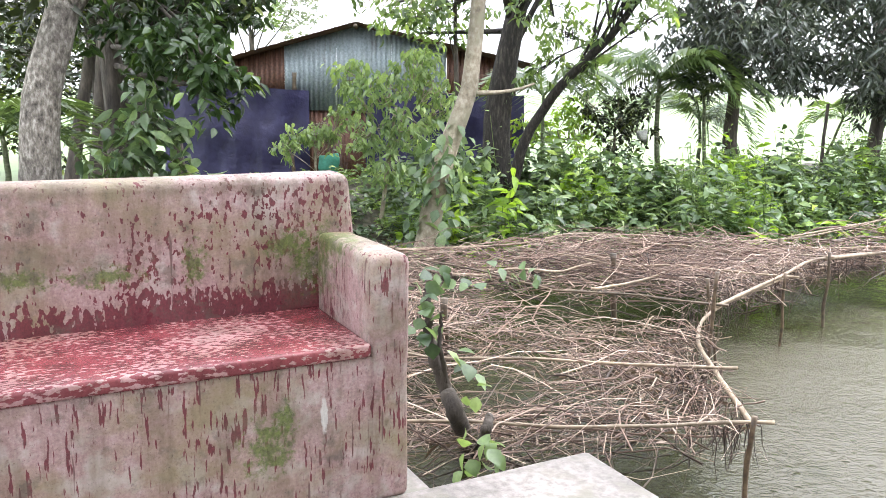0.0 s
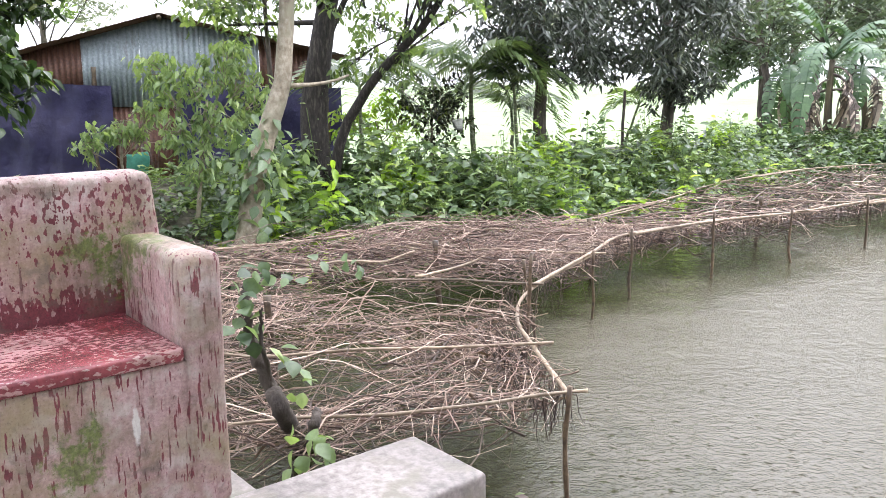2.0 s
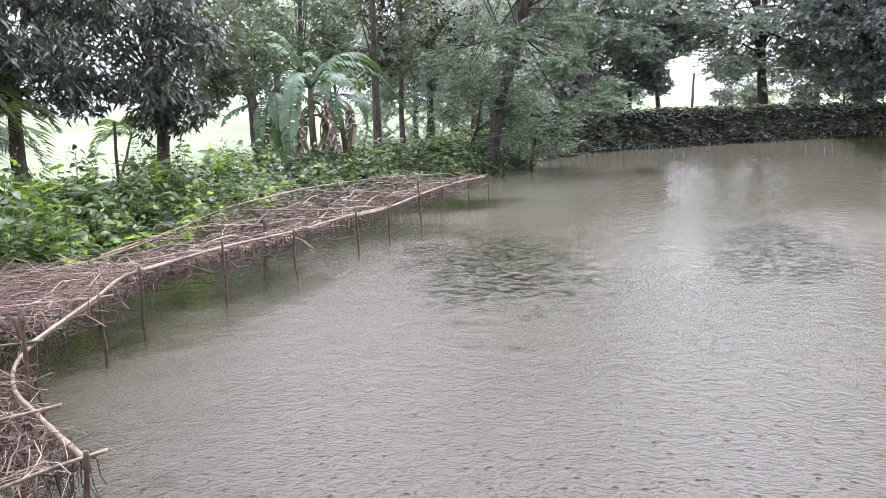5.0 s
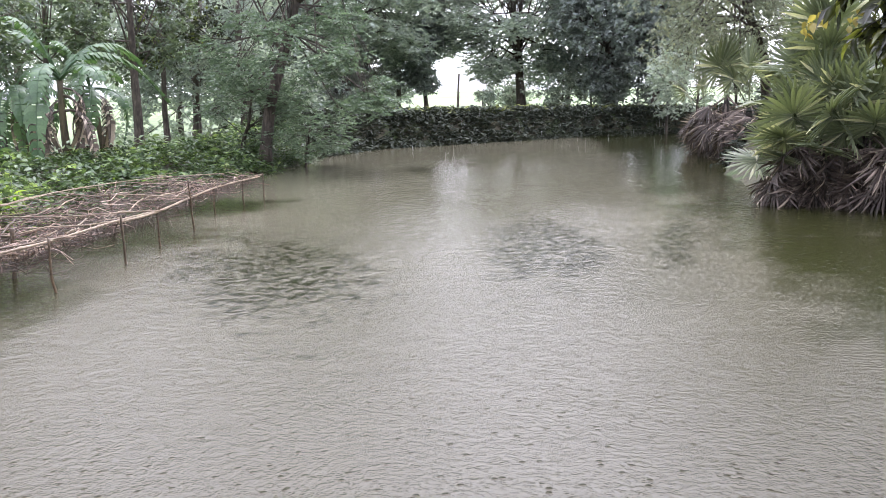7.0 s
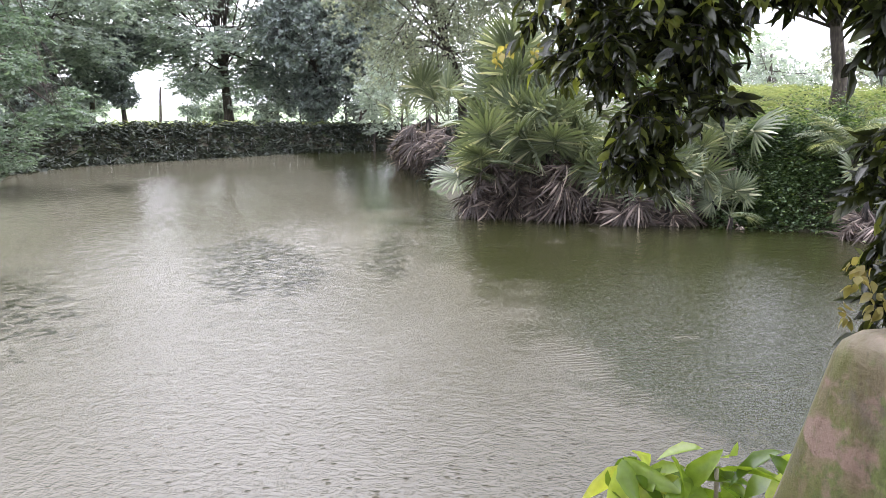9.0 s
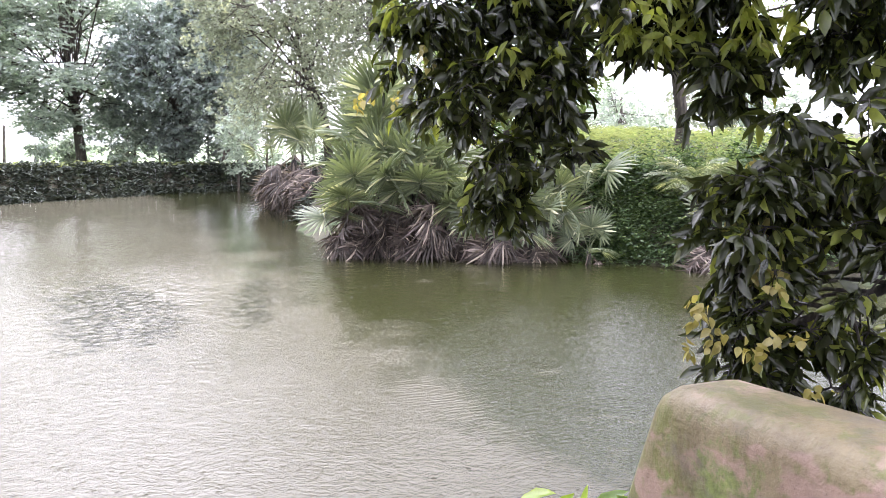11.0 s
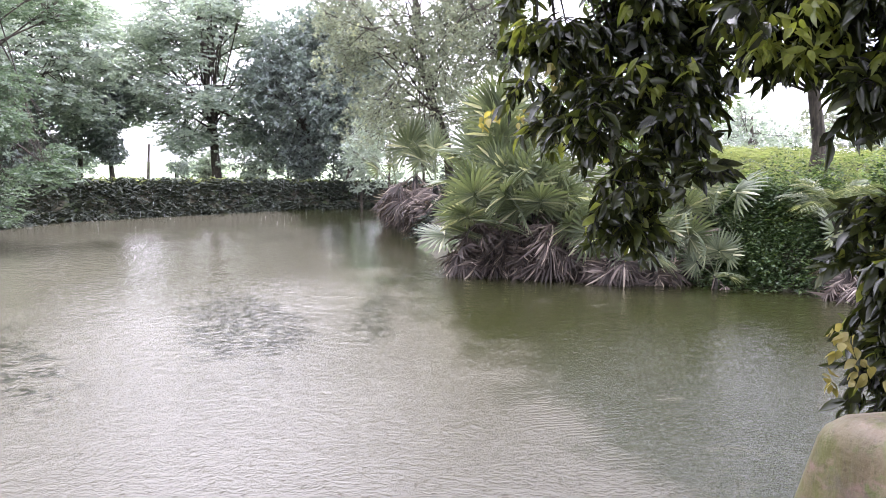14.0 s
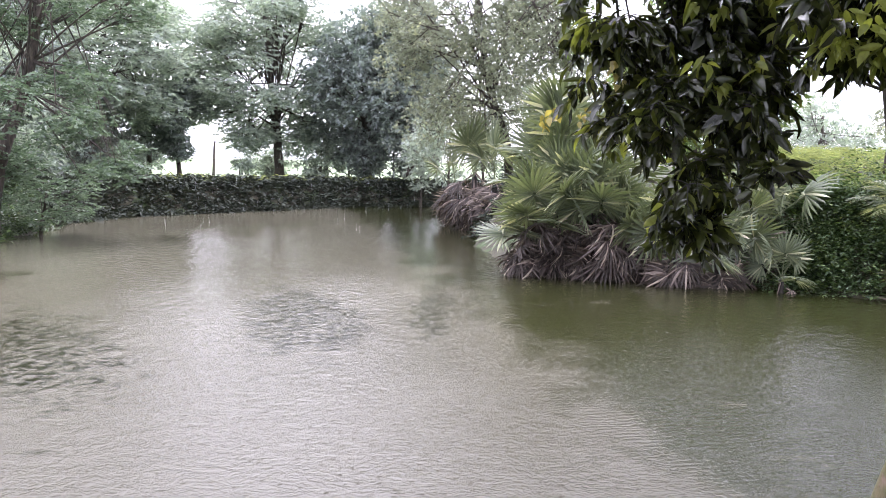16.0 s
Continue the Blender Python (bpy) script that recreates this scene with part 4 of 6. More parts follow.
posts = [(1.41, 3.46, 0.605, 0.0), (2.12, 5.8, 0.74, -0.28), (2.81, 6.5, 0.62, -0.03), (3.44, 7.13, 0.68, 0.0), (4.67, 7.72, 0.72, -0.03), (5.98, 8.26, 0.62, -0.03),
         (7.5, 8.9, 0.66, 0.0), (8.72, 9.56, 0.6, -0.02), (10.15, 10.25, 0.85, -0.22), (11.79, 11.35, 0.66, -0.05), (13.1, 11.8, 0.62, -0.05), (13.9, 11.95, 0.6, 0.0), (1.62, 4.9, 0.95, 0.1)]
for x, y, top, lean in posts:
    bamboo("post", (x, y, -0.5), (x + lean * 0.8, y + lean * 0.35, top), 0.013 if y < 7 else 0.019, 0.012, M["bamboo_brown"] if g.uniform() < 0.8 else M["bamboo_dark"], frame_ob, 0, 0.012, g)
for i in (0, 1, 3, 4, 5, 6, 7, 8, 9, 10, 11, 12):
    q = INN[i] + g.normal(0, 0.15, 2)
    o = OUT[i] + (OUT[i] - q) / np.linalg.norm(OUT[i] - q) * g.uniform(0.08, 0.16)
    bamboo("rail", (*q, 0.57 if i else 0.54), (*o, 0.585 if i else 0.565), 0.007, 0.009, M["bamboo"] if i % 4 != 3 else M["bamboo_dark"], frame_ob, 0.03 if i > 1 else 0.01, 0.02, g)
for i in range(len(OUT) - 1):
    for s in (0.33, 0.68) if i > 2 else ():
        a = INN[i] * s + OUT[i] * (1 - s)
        b = INN[i + 1] * s + OUT[i + 1] * (1 - s)
        bamboo("rail", (*(a + g.normal(0, 0.12, 2)), 0.5), (*(b + g.normal(0, 0.12, 2)), 0.52), 0.012, 0.010, M["bamboo_dark"] if g.uniform() < 0.5 else M["bamboo"], frame_ob, 0.03, 0.03, g)
    if i % 2 == 0 and i > 1:
        q = INN[i] * 0.55 + OUT[i] * 0.45
        bamboo("post", (*q, -0.5), (*(q + g.normal(0, 0.05, 2)), 0.62), 0.03, 0.024, M["bamboo_dark"], frame_ob, 0, 0.01, g)
for i0, i1 in ((3, 6), (5, 8), (7, 10), (9, 12)):
    cane("rail", [(*(INN[k] + [0.05, 0.1]), 0.56 + g.normal(0, 0.012)) for k in range(i0, i1 + 1)], 0.012, 0.009, M["bamboo"], frame_ob)


def mat_point(u, v):
    k = np.clip(u, 0, len(OUT) - 1.001)
    i = k.astype(int)
    f = (k - i)[:, None]
    a = OUT[i] * (1 - f) + OUT[i + 1] * f
    b = INN[i] * (1 - f) + INN[i + 1] * f
    return a * (1 - v[:, None]) + b * v[:, None]


HOLES = [(1.26, 5.81, 0.69, 0.53), (1.73, 6.08, 0.44, 0.56), (0.28, 4.67, 0.38, 0.35), (0.76, 6.37, 0.53, 0.50), (0.70, 4.17, 0.20, 0.15), (0.03, 4.23, 0.18, 0.15)]


def brush(name, label, count, u0, u1, mat, seed, r=0.0030, drop=0.0, long=1.0, open_=1.0):
    g = np.random.default_rng(seed)
    u, v = g.uniform(u0, u1, count), g.uniform(0.0, 1.02, count)
    C = mat_point(u, v)
    keep = np.ones(count, bool)
    for hx, hy, ra, rb in HOLES:
        e = ((C[:, 0] - hx) / ra) ** 2 + ((C[:, 1] - hy) / rb) ** 2
        keep &= e > open_ * (0.35 + 0.75 * g.uniform(size=count))
    C, u, v = C[keep], u[keep], v[keep]
    lines = []
    sag = 0.17 * np.abs(np.sin(u * math.pi)) * np.sin(math.pi * np.clip(v, 0, 1))
    for c, s, vv, uu in zip(C, sag, v, u):
        a = 0.15 + 0.75 * math.sin(uu * 2.3 + vv * 4.0) + g.normal(0, 0.3) if g.uniform() < 0.62 else g.uniform(-1.6, 1.6)
        a += math.pi if g.uniform() < 0.5 else 0
        ln = g.uniform(0.35, 1.45) * long * (0.45 if vv < 0.12 else 1.0)
        z = 0.515 - s - drop + abs(g.normal(0, 0.028)) - (0.14 * g.uniform() if g.uniform() < 0.25 else 0)
        n = 6
        P = np.zeros((n, 3))
        turn = a + np.linspace(-1, 1, n) * g.normal(0, 0.75) + np.cumsum(g.normal(0, 0.22, n))
        P[:, 0] = np.cumsum(np.cos(turn)) * ln / n
        P[:, 1] = np.cumsum(np.sin(turn)) * ln / n
        P[:, :2] += c - P[:, :2].mean(0)
        P[:, 2] = np.maximum(z + np.cumsum(g.normal(0, 0.036, n)) + 0.10 * g.uniform() ** 2 * np.sin(np.linspace(0, math.pi, n)), 0.03)
        lines.append((P, np.linspace(1.4, 0.45, n) * r * (0.45 + 1.3 * g.uniform() ** 2)))
    ob = part(name, tubes(name, lines, mat, 3, False, False))
    return tagged(ob, label, "brushwood", kind="stuff")


brush("brushwood", "tangled dry brown brushwood laid on the bamboo frame", 3600, 0.1, 6.0, M["twig"], 21, 0.0027, open_=1.7)
brush("brushwood", "tangled dry brown brushwood laid on the bamboo frame", 800, 5.5, 12.0, M["twig"], 22, 0.0042)
# darker lower layer paints shade into the gaps of the dry one
brush("brushwood", "wet dark brushwood, coloured for the shade under the dry layer", 2300, 0.12, 12.0, M["twig_dark"], 23, 0.0038, 0.11, open_=2.3)
g = np.random.default_rng(29)
u, v = g.uniform(0.1, 8.0, 5200), g.uniform(0.0, 1.0, 5200)
C = mat_point(u, v)
keep = np.sin(C[:, 0] * 3.1 + 2 * np.sin(C[:, 1] * 2.2)) * np.sin(C[:, 1] * 4.3) + g.normal(0, 0.35, len(u)) > 0.05
for hx, hy, ra, rb in HOLES:
    keep &= ((C[:, 0] - hx) / ra) ** 2 + ((C[:, 1] - hy) / rb) ** 2 > 1.5
C, u, v = C[keep], u[keep], v[keep]
k = len(C)
P = np.column_stack([C, 0.50 - 0.17 * np.abs(np.sin(u * math.pi)) * np.sin(math.pi * v) + g.normal(0, 0.02, k)])
a = g.uniform(0, 2 * math.pi, k)
tagged(part("leaf_litter", leaves("leaf_litter", P, np.stack([np.cos(a), np.sin(a), g.normal(0, 0.4, k)], 1), g.uniform(0.04, 0.13, k), g.uniform(0.008, 0.022, k), M["litter"], PLAIN, g=g, jit=0.9)), "shrivelled dead leaves caught in the brushwood", "brushwood", kind="stuff")

g = np.random.default_rng(31)
lines = []
for _ in range(560):
    u = np.array([g.uniform(0.0, 12.0)])
    if g.uniform() < 0.02:
        u[0] = abs(g.normal(0, 0.12))
    c = mat_point(u, np.array([g.uniform(-0.02, 0.08)]))[0]
    ln = g.uniform(0.1, 0.42) * (0.62 if u[0] < 0.3 else 0.85)
    P = np.zeros((4, 3))
    P[:, :2] = c + np.cumsum(g.normal(0, 0.02, (4, 2)), 0)
    P[:, 2] = 0.53 - np.linspace(0, 1, 4) * ln
    lines.append((P, np.linspace(1.3, 0.6, 4) * 0.0032))
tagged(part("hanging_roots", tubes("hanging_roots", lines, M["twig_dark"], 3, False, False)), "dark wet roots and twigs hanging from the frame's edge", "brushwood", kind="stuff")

log = thing("dead_branch", "mossy dead branch leaning in the water, hung with gourd leaves", "branch", (0.16, 4.36, 0.00))
lb = np.array((0.16, 4.36, 0.00))
def knotty(pts, r0, r1):
    q = smooth_line(pts, 9)
    return q - lb + g.normal(0, 0.004, q.shape), np.linspace(r0, r1, len(q)) * g.uniform(0.86, 1.16, len(q))


part("stem", tubes("stem", [knotty([lb + (0, 0, -0.4), lb, (0.08, 3.35, 0.61), (0.02, 3.35, 0.75), (-0.03, 3.35, 0.90), (-0.06, 3.35, 1.05), (-0.07, 3.40, 1.19)], 0.05, 0.012),
                            knotty([lb + (0.05, 0, 0.0), (0.19, 3.24, 0.59), (0.21, 3.24, 0.68)], 0.026, 0.02),
                            knotty([(0.03, 3.35, 0.75), (-0.01, 3.30, 0.99), (0.00, 3.30, 1.11)], 0.014, 0.005)], M["bark_grey"], 10), log)
LV = [np.array(v) - lb for v in ((-0.09, 3.30, 1.09), (-0.07, 3.30, 1.01), (-0.08, 3.35, 1.17), (-0.10, 3.30, 0.99), (-0.06, 3.30, 1.14), (0.02, 3.90, 1.12), (0.14, 4.20, 1.04), (-0.04, 3.90, 1.15), (0.43, 4.78, 0.97), (0.50, 4.77, 0.98), (0.58, 4.76, 0.97), (0.31, 4.59, 1.01), (-0.11, 3.50, 1.19), (-0.14, 3.30, 1.14), (0.12, 3.30, 0.90))]
LW = [np.array(v) - lb for v in ((0.13, 3.00, 0.63), (0.17, 3.00, 0.66), (0.21, 3.04, 0.62), (0.14, 3.00, 0.54), (0.17, 3.04, 0.70), (0.02, 3.30, 0.93), (0.14, 3.20, 0.78))]
for nm_, pts, mt in (("gourd_leaves", LV, "broad_leaf"), ("young_gourd_leaves", LW, "sapling_pale")):
    q = np.repeat(np.array(pts), 3, 0) + g.normal(0, 0.03, (len(pts) * 3, 3))
    k = len(q)
    part(nm_, leaves(nm_, q, np.stack([g.normal(0.2, 0.8, k), g.normal(-0.5, 0.5, k), g.normal(-0.5, 0.5, k)], 1), g.uniform(0.05, 0.09, k), g.uniform(0.045, 0.08, k), M[mt], RICH, g=g, smooth=True), log, "broad pale green gourd leaves")

# ---- tin shed ----
shed = thing("tin_shed", "corrugated tin shed hung with navy tarpaulin", "shed", (-1.39, 12.93, 0.40), turn=2.5)


def corrugated(name, x0, x1, z0, z1f, mat, y=0.0, pitch=0.076, depth=0.015):
    xs = np.arange(x0, x1 + 1e-6, pitch / 6)
    a = depth * np.sin(xs / pitch * 2 * math.pi)
    z1 = np.array([z1f(x) for x in xs])
    V, F = [], []
    n = len(xs)
    for yy in (0.0, 0.004):
        V.append(np.stack([xs, y + a + yy, np.full(n, z0)], 1))
        V.append(np.stack([xs, y + a + yy, z1], 1))
    i = np.arange(n - 1)
    F.append(np.stack([i, i + 1, n + i + 1, n + i], 1))
    F.append(np.stack([2 * n + i + 1, 2 * n + i, 3 * n + i, 3 * n + i + 1], 1))
    F.append(np.stack([n + i, n + i + 1, 3 * n + i + 1, 3 * n + i], 1))
    F.append(np.stack([2 * n + i, 2 * n + i + 1, i + 1, i], 1))
    return mk(name, np.concatenate(V), F, mat, False)


def gable(x):
    return 2.61 - abs(x) * (0.21 if x > 0 else 0.29)


for x0, x1, mt in ((-2.9, -1.98, "tin_rust"), (-1.98, -1.1, "tin_rust"), (-1.105, -0.3, "tin"), (-0.305, 0.55, "tin"), (0.545, 1.4, "tin"), (1.4, 2.5, "tin_rust")):
    part("wall_sheet", corrugated("wall_sheet", x0, x1, 1.33, gable, M[mt]), shed, "rust-brown tin sheet" if mt == "tin_rust" else "bluish galvanised tin sheet")
for x0, x1 in ((-2.9, -1.0), (-1.0, 0.9), (0.9, 2.5)):
    part("wall_sheet", corrugated("wall_sheet", x0, x1, -0.2, lambda x: 1.4, M["tin_rust"], 0.03), shed)
for sx in (-1, 1):
    w = 3.1 if sx < 0 else 2.75
    sl = 0.29 if sx < 0 else 0.21
    ng = 40
    xs = np.linspace(0, w, ng)
    V, F = [], []
    for k, (yy, dz) in enumerate(((-0.16, 0.05), (3.4, 0.05), (-0.16, 0.018), (3.4, 0.018))):
        V.append(np.stack([sx * xs, np.full(ng, yy), 2.62 - sl * xs + dz + 0.008 * np.sin(xs * 40)], 1))
    i = np.arange(ng - 1)
    for a, b in ((0, 1), (2, 3), (0, 2), (1, 3)):
        F.append(np.stack([a * ng + i, a * ng + i + 1, b * ng + i + 1, b * ng + i], 1))
    part("roof_sheet", mk("roof_sheet", np.concatenate(V), F, M["tin_rust"]), shed, "dark rusted roof sheet with an overhanging edge")
for x in (-2.85, -0.95, 0.9, 2.4):
    bamboo("pole", (x, -0.03, -0.3), (x, -0.03, 1.9), 0.035, 0.03, M["bamboo_dark"], shed)
part("ridge_pole", tubes("ridge_pole", [(np.array([(0, -0.2, 2.60), (0, 3.3, 2.60)]), 0.035)], M["bamboo_dark"], 8), shed)


def tarp(name, x0, x1, z0, z1, seed):
    g = np.random.default_rng(seed)
    nx, nz = 60, 36
    X, Z = np.meshgrid(np.linspace(x0, x1, nx), np.linspace(z0, z1, nz), indexing="ij")
    Y = -0.10 + 0.02 * np.sin(X * 5 + Z * 2) + 0.015 * np.sin(X * 13 - Z * 4) + 0.02 * np.sin(Z * 7 + X)
    for _ in range(9):
        cx, sl = g.uniform(x0, x1), g.normal(0, 0.4)
        Y += g.uniform(-0.03, 0.03) * np.exp(-((X - cx - sl * (Z - z0)) / 0.05) ** 2)
    Z = Z + 0.03 * np.sin(X * 2.3) * (Z - z0) / (z1 - z0)
    n = nx * nz
    i = np.arange(n).reshape(nx, nz)
    q = np.stack([i[:-1, :-1], i[1:, :-1], i[1:, 1:], i[:-1, 1:]], -1).reshape(-1, 4)
    A = np.stack([X, Y, Z], -1).reshape(-1, 3)
    return mk(name, np.concatenate([A, A + [0, 0.004, 0]]), [q, q[:, ::-1] + n], M["tarp"], True)


part("tarpaulin", tarp("tarpaulin", -2.95, -0.72, -0.1, 1.66, 3), shed, "wrinkled navy-blue tarpaulin")
part("tarpaulin", tarp("tarpaulin", 0.15, 2.62, -0.1, 1.62, 4), shed, "wrinkled navy-blue tarpaulin")
part("net", box_mesh("net", (0.3, 0.05, 0.3), M["plastic_green"], (-0.42, -0.22, 0.5), 0.01, 4, 0.04), shed, "faded green plastic net")

# ---- trees of the near bank ----
g = np.random.default_rng(41)


def rel(base, pts):
    return np.array(pts, float) - np.array(base, float)


b = on_land((-3.56, 7.16, 1.25))
tree("pale_barked_tree", "tree with pale lichened bark and a straight trunk", b, rel(b, [b, (-3.48, 7.20, 2.03), (-3.29, 7.29, 2.94), (-3.20, 7.44, 3.97)]), 0.185, M["bark_pale"],
     np.concatenate([rel(b, [(-3.63, 7.13, 3.27), (-3.05, 7.72, 3.58), (-3.28, 7.30, 3.93), (-2.73, 8.16, 4.03)]), crown_clumps(g, rel(b, (-2.74, 8.04, 5.95)), (2.4, 2.4, 1.6), 8)]), 0.9, M["dark_leaf"], 9, 40, (0.16, 0.06), 0.5, g=g, shape=MID)
b = on_land((-3.53, 8.93, 1.14))
tree("broad_leaved_tree", "dark broad-leaved tree with low drooping branches", b, rel(b, [b, (-3.56, 8.92, 1.75), (-3.59, 8.90, 2.58), (-3.50, 8.94, 3.50)]), 0.16, M["bark_grey"],
     rel(b, [(-2.98, 8.07, 2.63), (-2.51, 7.60, 2.35), (-2.33, 7.86, 2.52), (-2.07, 7.31, 2.25), (-1.93, 7.25, 2.01), (-3.50, 8.29, 2.70), (-2.53, 8.22, 2.81), (-3.05, 8.47, 3.05), (-2.29, 9.22, 2.86), (-2.99, 8.49, 2.17), (-2.03, 9.79, 3.30)]),
     0.32, M["broad_dark"], 7, 24, (0.145, 0.068), 0.6, g=g, shape=RICH)
for bx, tx, r in (((-4.18, 9.63, 1.00), (-3.94, 9.73, 3.01), 0.08), ((-3.62, 9.54, 1.02), (-3.44, 9.60, 2.88), 0.07), ((-4.83, 10.44, 0.91), (-4.43, 10.61, 2.69), 0.09), ((-4.48, 10.92, 0.87), (-4.64, 10.85, 3.12), 0.06)):
    b = on_land(bx)
    tree("slender_tree", "slender grey-barked tree in the thicket", b, rel(b, [b, tx, (tx[0], tx[1], tx[2] + 1.2)]), r, M["bark_grey"],
         rel(b, [(tx[0] + g.normal(0, 0.5), tx[1] + g.normal(0, 0.5), tx[2] + g.uniform(-0.3, 0.9)) for _ in range(4)]), 0.6, M["dark_leaf"], 8, 26, (0.15, 0.06), 0.5, g=g, shape=MID, group="thicket trees")
for p, mt in (((-7.13, 14.32, 1.58), "dark_leaf"), ((-6.32, 15.78, 1.98), "far_dark"), ((-7.50, 12.99, 2.04), "dark_leaf"), ((-5.59, 18.16, 3.79), "shrub_leaf"), ((-5.02, 21.42, 4.28), "pale_leaf")):
    b = on_land(p)
    tree("thicket_tree", "dense green tree behind the thicket", b, [(0, 0, 0), (0.1, 0, 1.5), (0, 0.1, 3.2)], 0.12, M["bark_grey"],
         crown_clumps(g, (0, 0, p[2] - b[2] + 0.6), (1.7, 1.7, 1.7), 9), 0.8, M[mt], 8, 40, (0.17, 0.07), 0.4, g=g, group="thicket trees")
b = on_land((-2.72, 8.37, 1.20))
stump = part("stump", tubes("stump", [(bend(b, (-2.75, 8.36, 1.64), 0, 0.02, 7, g), np.linspace(0.075, 0.06, 7))], M["bark_grey"], 10))
tagged(stump, "short broken grey stump in the bank", "stump")


def sapling(name, label, at, clumps, size, mat, leaf, per=6, ends=22, r=0.03, g=None, droop=0.6):
    at = on_land(at)
    top = np.mean(np.array(clumps), 0)
    return tree(name, label, at, rel(at, [at, (at[0] * 0.6 + top[0] * 0.4, at[1] * 0.6 + top[1] * 0.4, (at[2] + top[2]) / 2), tuple(top)]), r, M["bark_tan"], rel(at, clumps), size, mat, per, ends, leaf, droop, g=g, category="sapling", shape=RICH)


sapling("leafy_sapling", "fresh green leafy sapling in front of the shed", (-0.74, 9.37, 0.85), [(-0.95, 9.35, 1.97), (-0.62, 9.28, 2.10), (-0.31, 9.39, 2.30), (-0.12, 9.50, 2.11), (-0.55, 9.18, 1.61), (-0.86, 9.16, 1.54), (-0.31, 9.39, 1.67), (-0.61, 9.18, 1.23), (-0.05, 9.50, 1.86), (-1.09, 9.54, 2.23)],
        0.26, M["sapling_pale"], (0.11, 0.045), 7, 22, 0.028, g, 1.0)
sapling("leafy_sapling", "fresh green leafy sapling in front of the shed", (-1.52, 9.68, 0.91), [(-1.77, 9.64, 1.50), (-1.51, 9.68, 1.64), (-1.32, 9.71, 1.44), (-1.86, 9.42, 1.38), (-1.18, 9.73, 1.77)],
        0.2, M["sapling_pale"], (0.10, 0.04), 7, 13, 0.02, g, 1.0)
sapling("broad_leaved_bush", "bush with broad pale green leaves", (-2.77, 7.72, 1.21), [(-2.81, 7.70, 1.79), (-2.65, 7.76, 1.71), (-2.84, 7.48, 1.54), (-2.66, 7.54, 1.49), (-3.01, 7.41, 1.39), (-2.41, 7.63, 1.28)],
        0.22, M["broad_leaf"], (0.19, 0.085), 6, 9, 0.02, g)

b = on_land((-0.25, 8.30, 0.49), 0.15)
fork_pt = (0.26, 8.35, 2.02)
root = tree("forked_tree", "tan-barked forked tree overgrown by a creeper", b, rel(b, [b, (-0.08, 8.30, 1.08), (0.07, 8.30, 1.54), fork_pt, (0.33, 8.39, 2.71), (0.32, 8.39, 3.77)]), 0.125, M["bark_tan"],
            np.concatenate([rel(b, [(-0.18, 8.60, 3.27), (0.37, 8.39, 3.62), (0.85, 8.76, 3.37), (-0.55, 8.98, 3.10), (0.64, 8.98, 3.17)]), crown_clumps(g, rel(b, (-0.57, 8.98, 6.45)), (2.2, 2.2, 1.6), 18)]), 0.5, M["shrub_leaf"], 7, 24, (0.12, 0.05), 0.6, fork=0.95, g=g, shape=MID)
k = 300
cs = np.linspace(0.0, 0.72, k) ** 1.3
tr = np.array(rel(b, [b, (-0.08, 8.30, 1.08), (0.07, 8.30, 1.54), fork_pt]))
P = np.stack([np.interp(cs, np.linspace(0, 1, 4), tr[:, i]) for i in range(3)], 1) + g.normal(0, 0.13, (k, 3))
part("creeper", leaves("creeper", P, np.stack([g.normal(0, 1, k), g.normal(-0.6, 0.6, k), g.normal(-0.8, 0.4, k)], 1), g.uniform(0.08, 0.2, k), g.uniform(0.05, 0.12, k), M["broad_leaf"], RICH, g=g, smooth=True), root, "broad-leaved creeper")
part("branch", tubes("branch", [(rel(b, bend(fork_pt, (0.91, 8.55, 2.13), 0.02, 0.01, 6, g)), np.linspace(0.03, 0.012, 6))], M["bark_tan"], 6), root, "cut pale stub branch")

b = on_land((0.69, 10.88, 0.90))
tree("dark_barked_tree", "tall tree with wet blackish bark", b, rel(b, [b, (0.67, 10.88, 1.78), (0.75, 10.87, 2.50), (0.94, 10.86, 3.21), (1.18, 10.84, 4.24)]), 0.2, M["bark_dark"],
     np.concatenate([rel(b, [(0.96, 10.56, 3.71), (1.46, 10.30, 3.94), (0.62, 10.98, 4.05), (0.30, 11.50, 3.05), (-0.16, 11.50, 3.12), (-0.40, 11.79, 2.84), (-0.81, 11.97, 3.23), (1.38, 10.91, 3.01)]), crown_clumps(g, rel(b, (1.52, 9.88, 6.65)), (2.6, 2.6, 2.0), 24)]), 0.42, M["shrub_leaf"], 7, 20, (0.13, 0.045), 0.7, g=g, shape=MID)
b = on_land((0.86, 10.66, 1.06))
tree("leaning_tree", "leaning dark tree with sparse drooping leaves", b, rel(b, [b, (1.00, 10.55, 1.50), (1.34, 10.31, 2.04), (1.70, 10.06, 2.45), (1.99, 9.90, 2.77), (2.26, 9.74, 3.17)]), 0.075, M["bark_dark"],
     np.concatenate([rel(b, [(1.19, 10.33, 2.35), (1.45, 10.30, 2.76), (1.76, 10.05, 2.62), (2.02, 9.79, 2.99), (2.45, 9.70, 2.98), (1.66, 10.17, 2.29), (2.19, 9.76, 3.36)]), crown_clumps(g, rel(b, (2.63, 9.23, 5.58)), (1.8, 1.8, 1.2), 16)]), 0.3, M["shrub_leaf"], 6, 15, (0.13, 0.045), 0.8, g=g, shape=MID)
b = on_land((0.16, 11.60, 0.88))
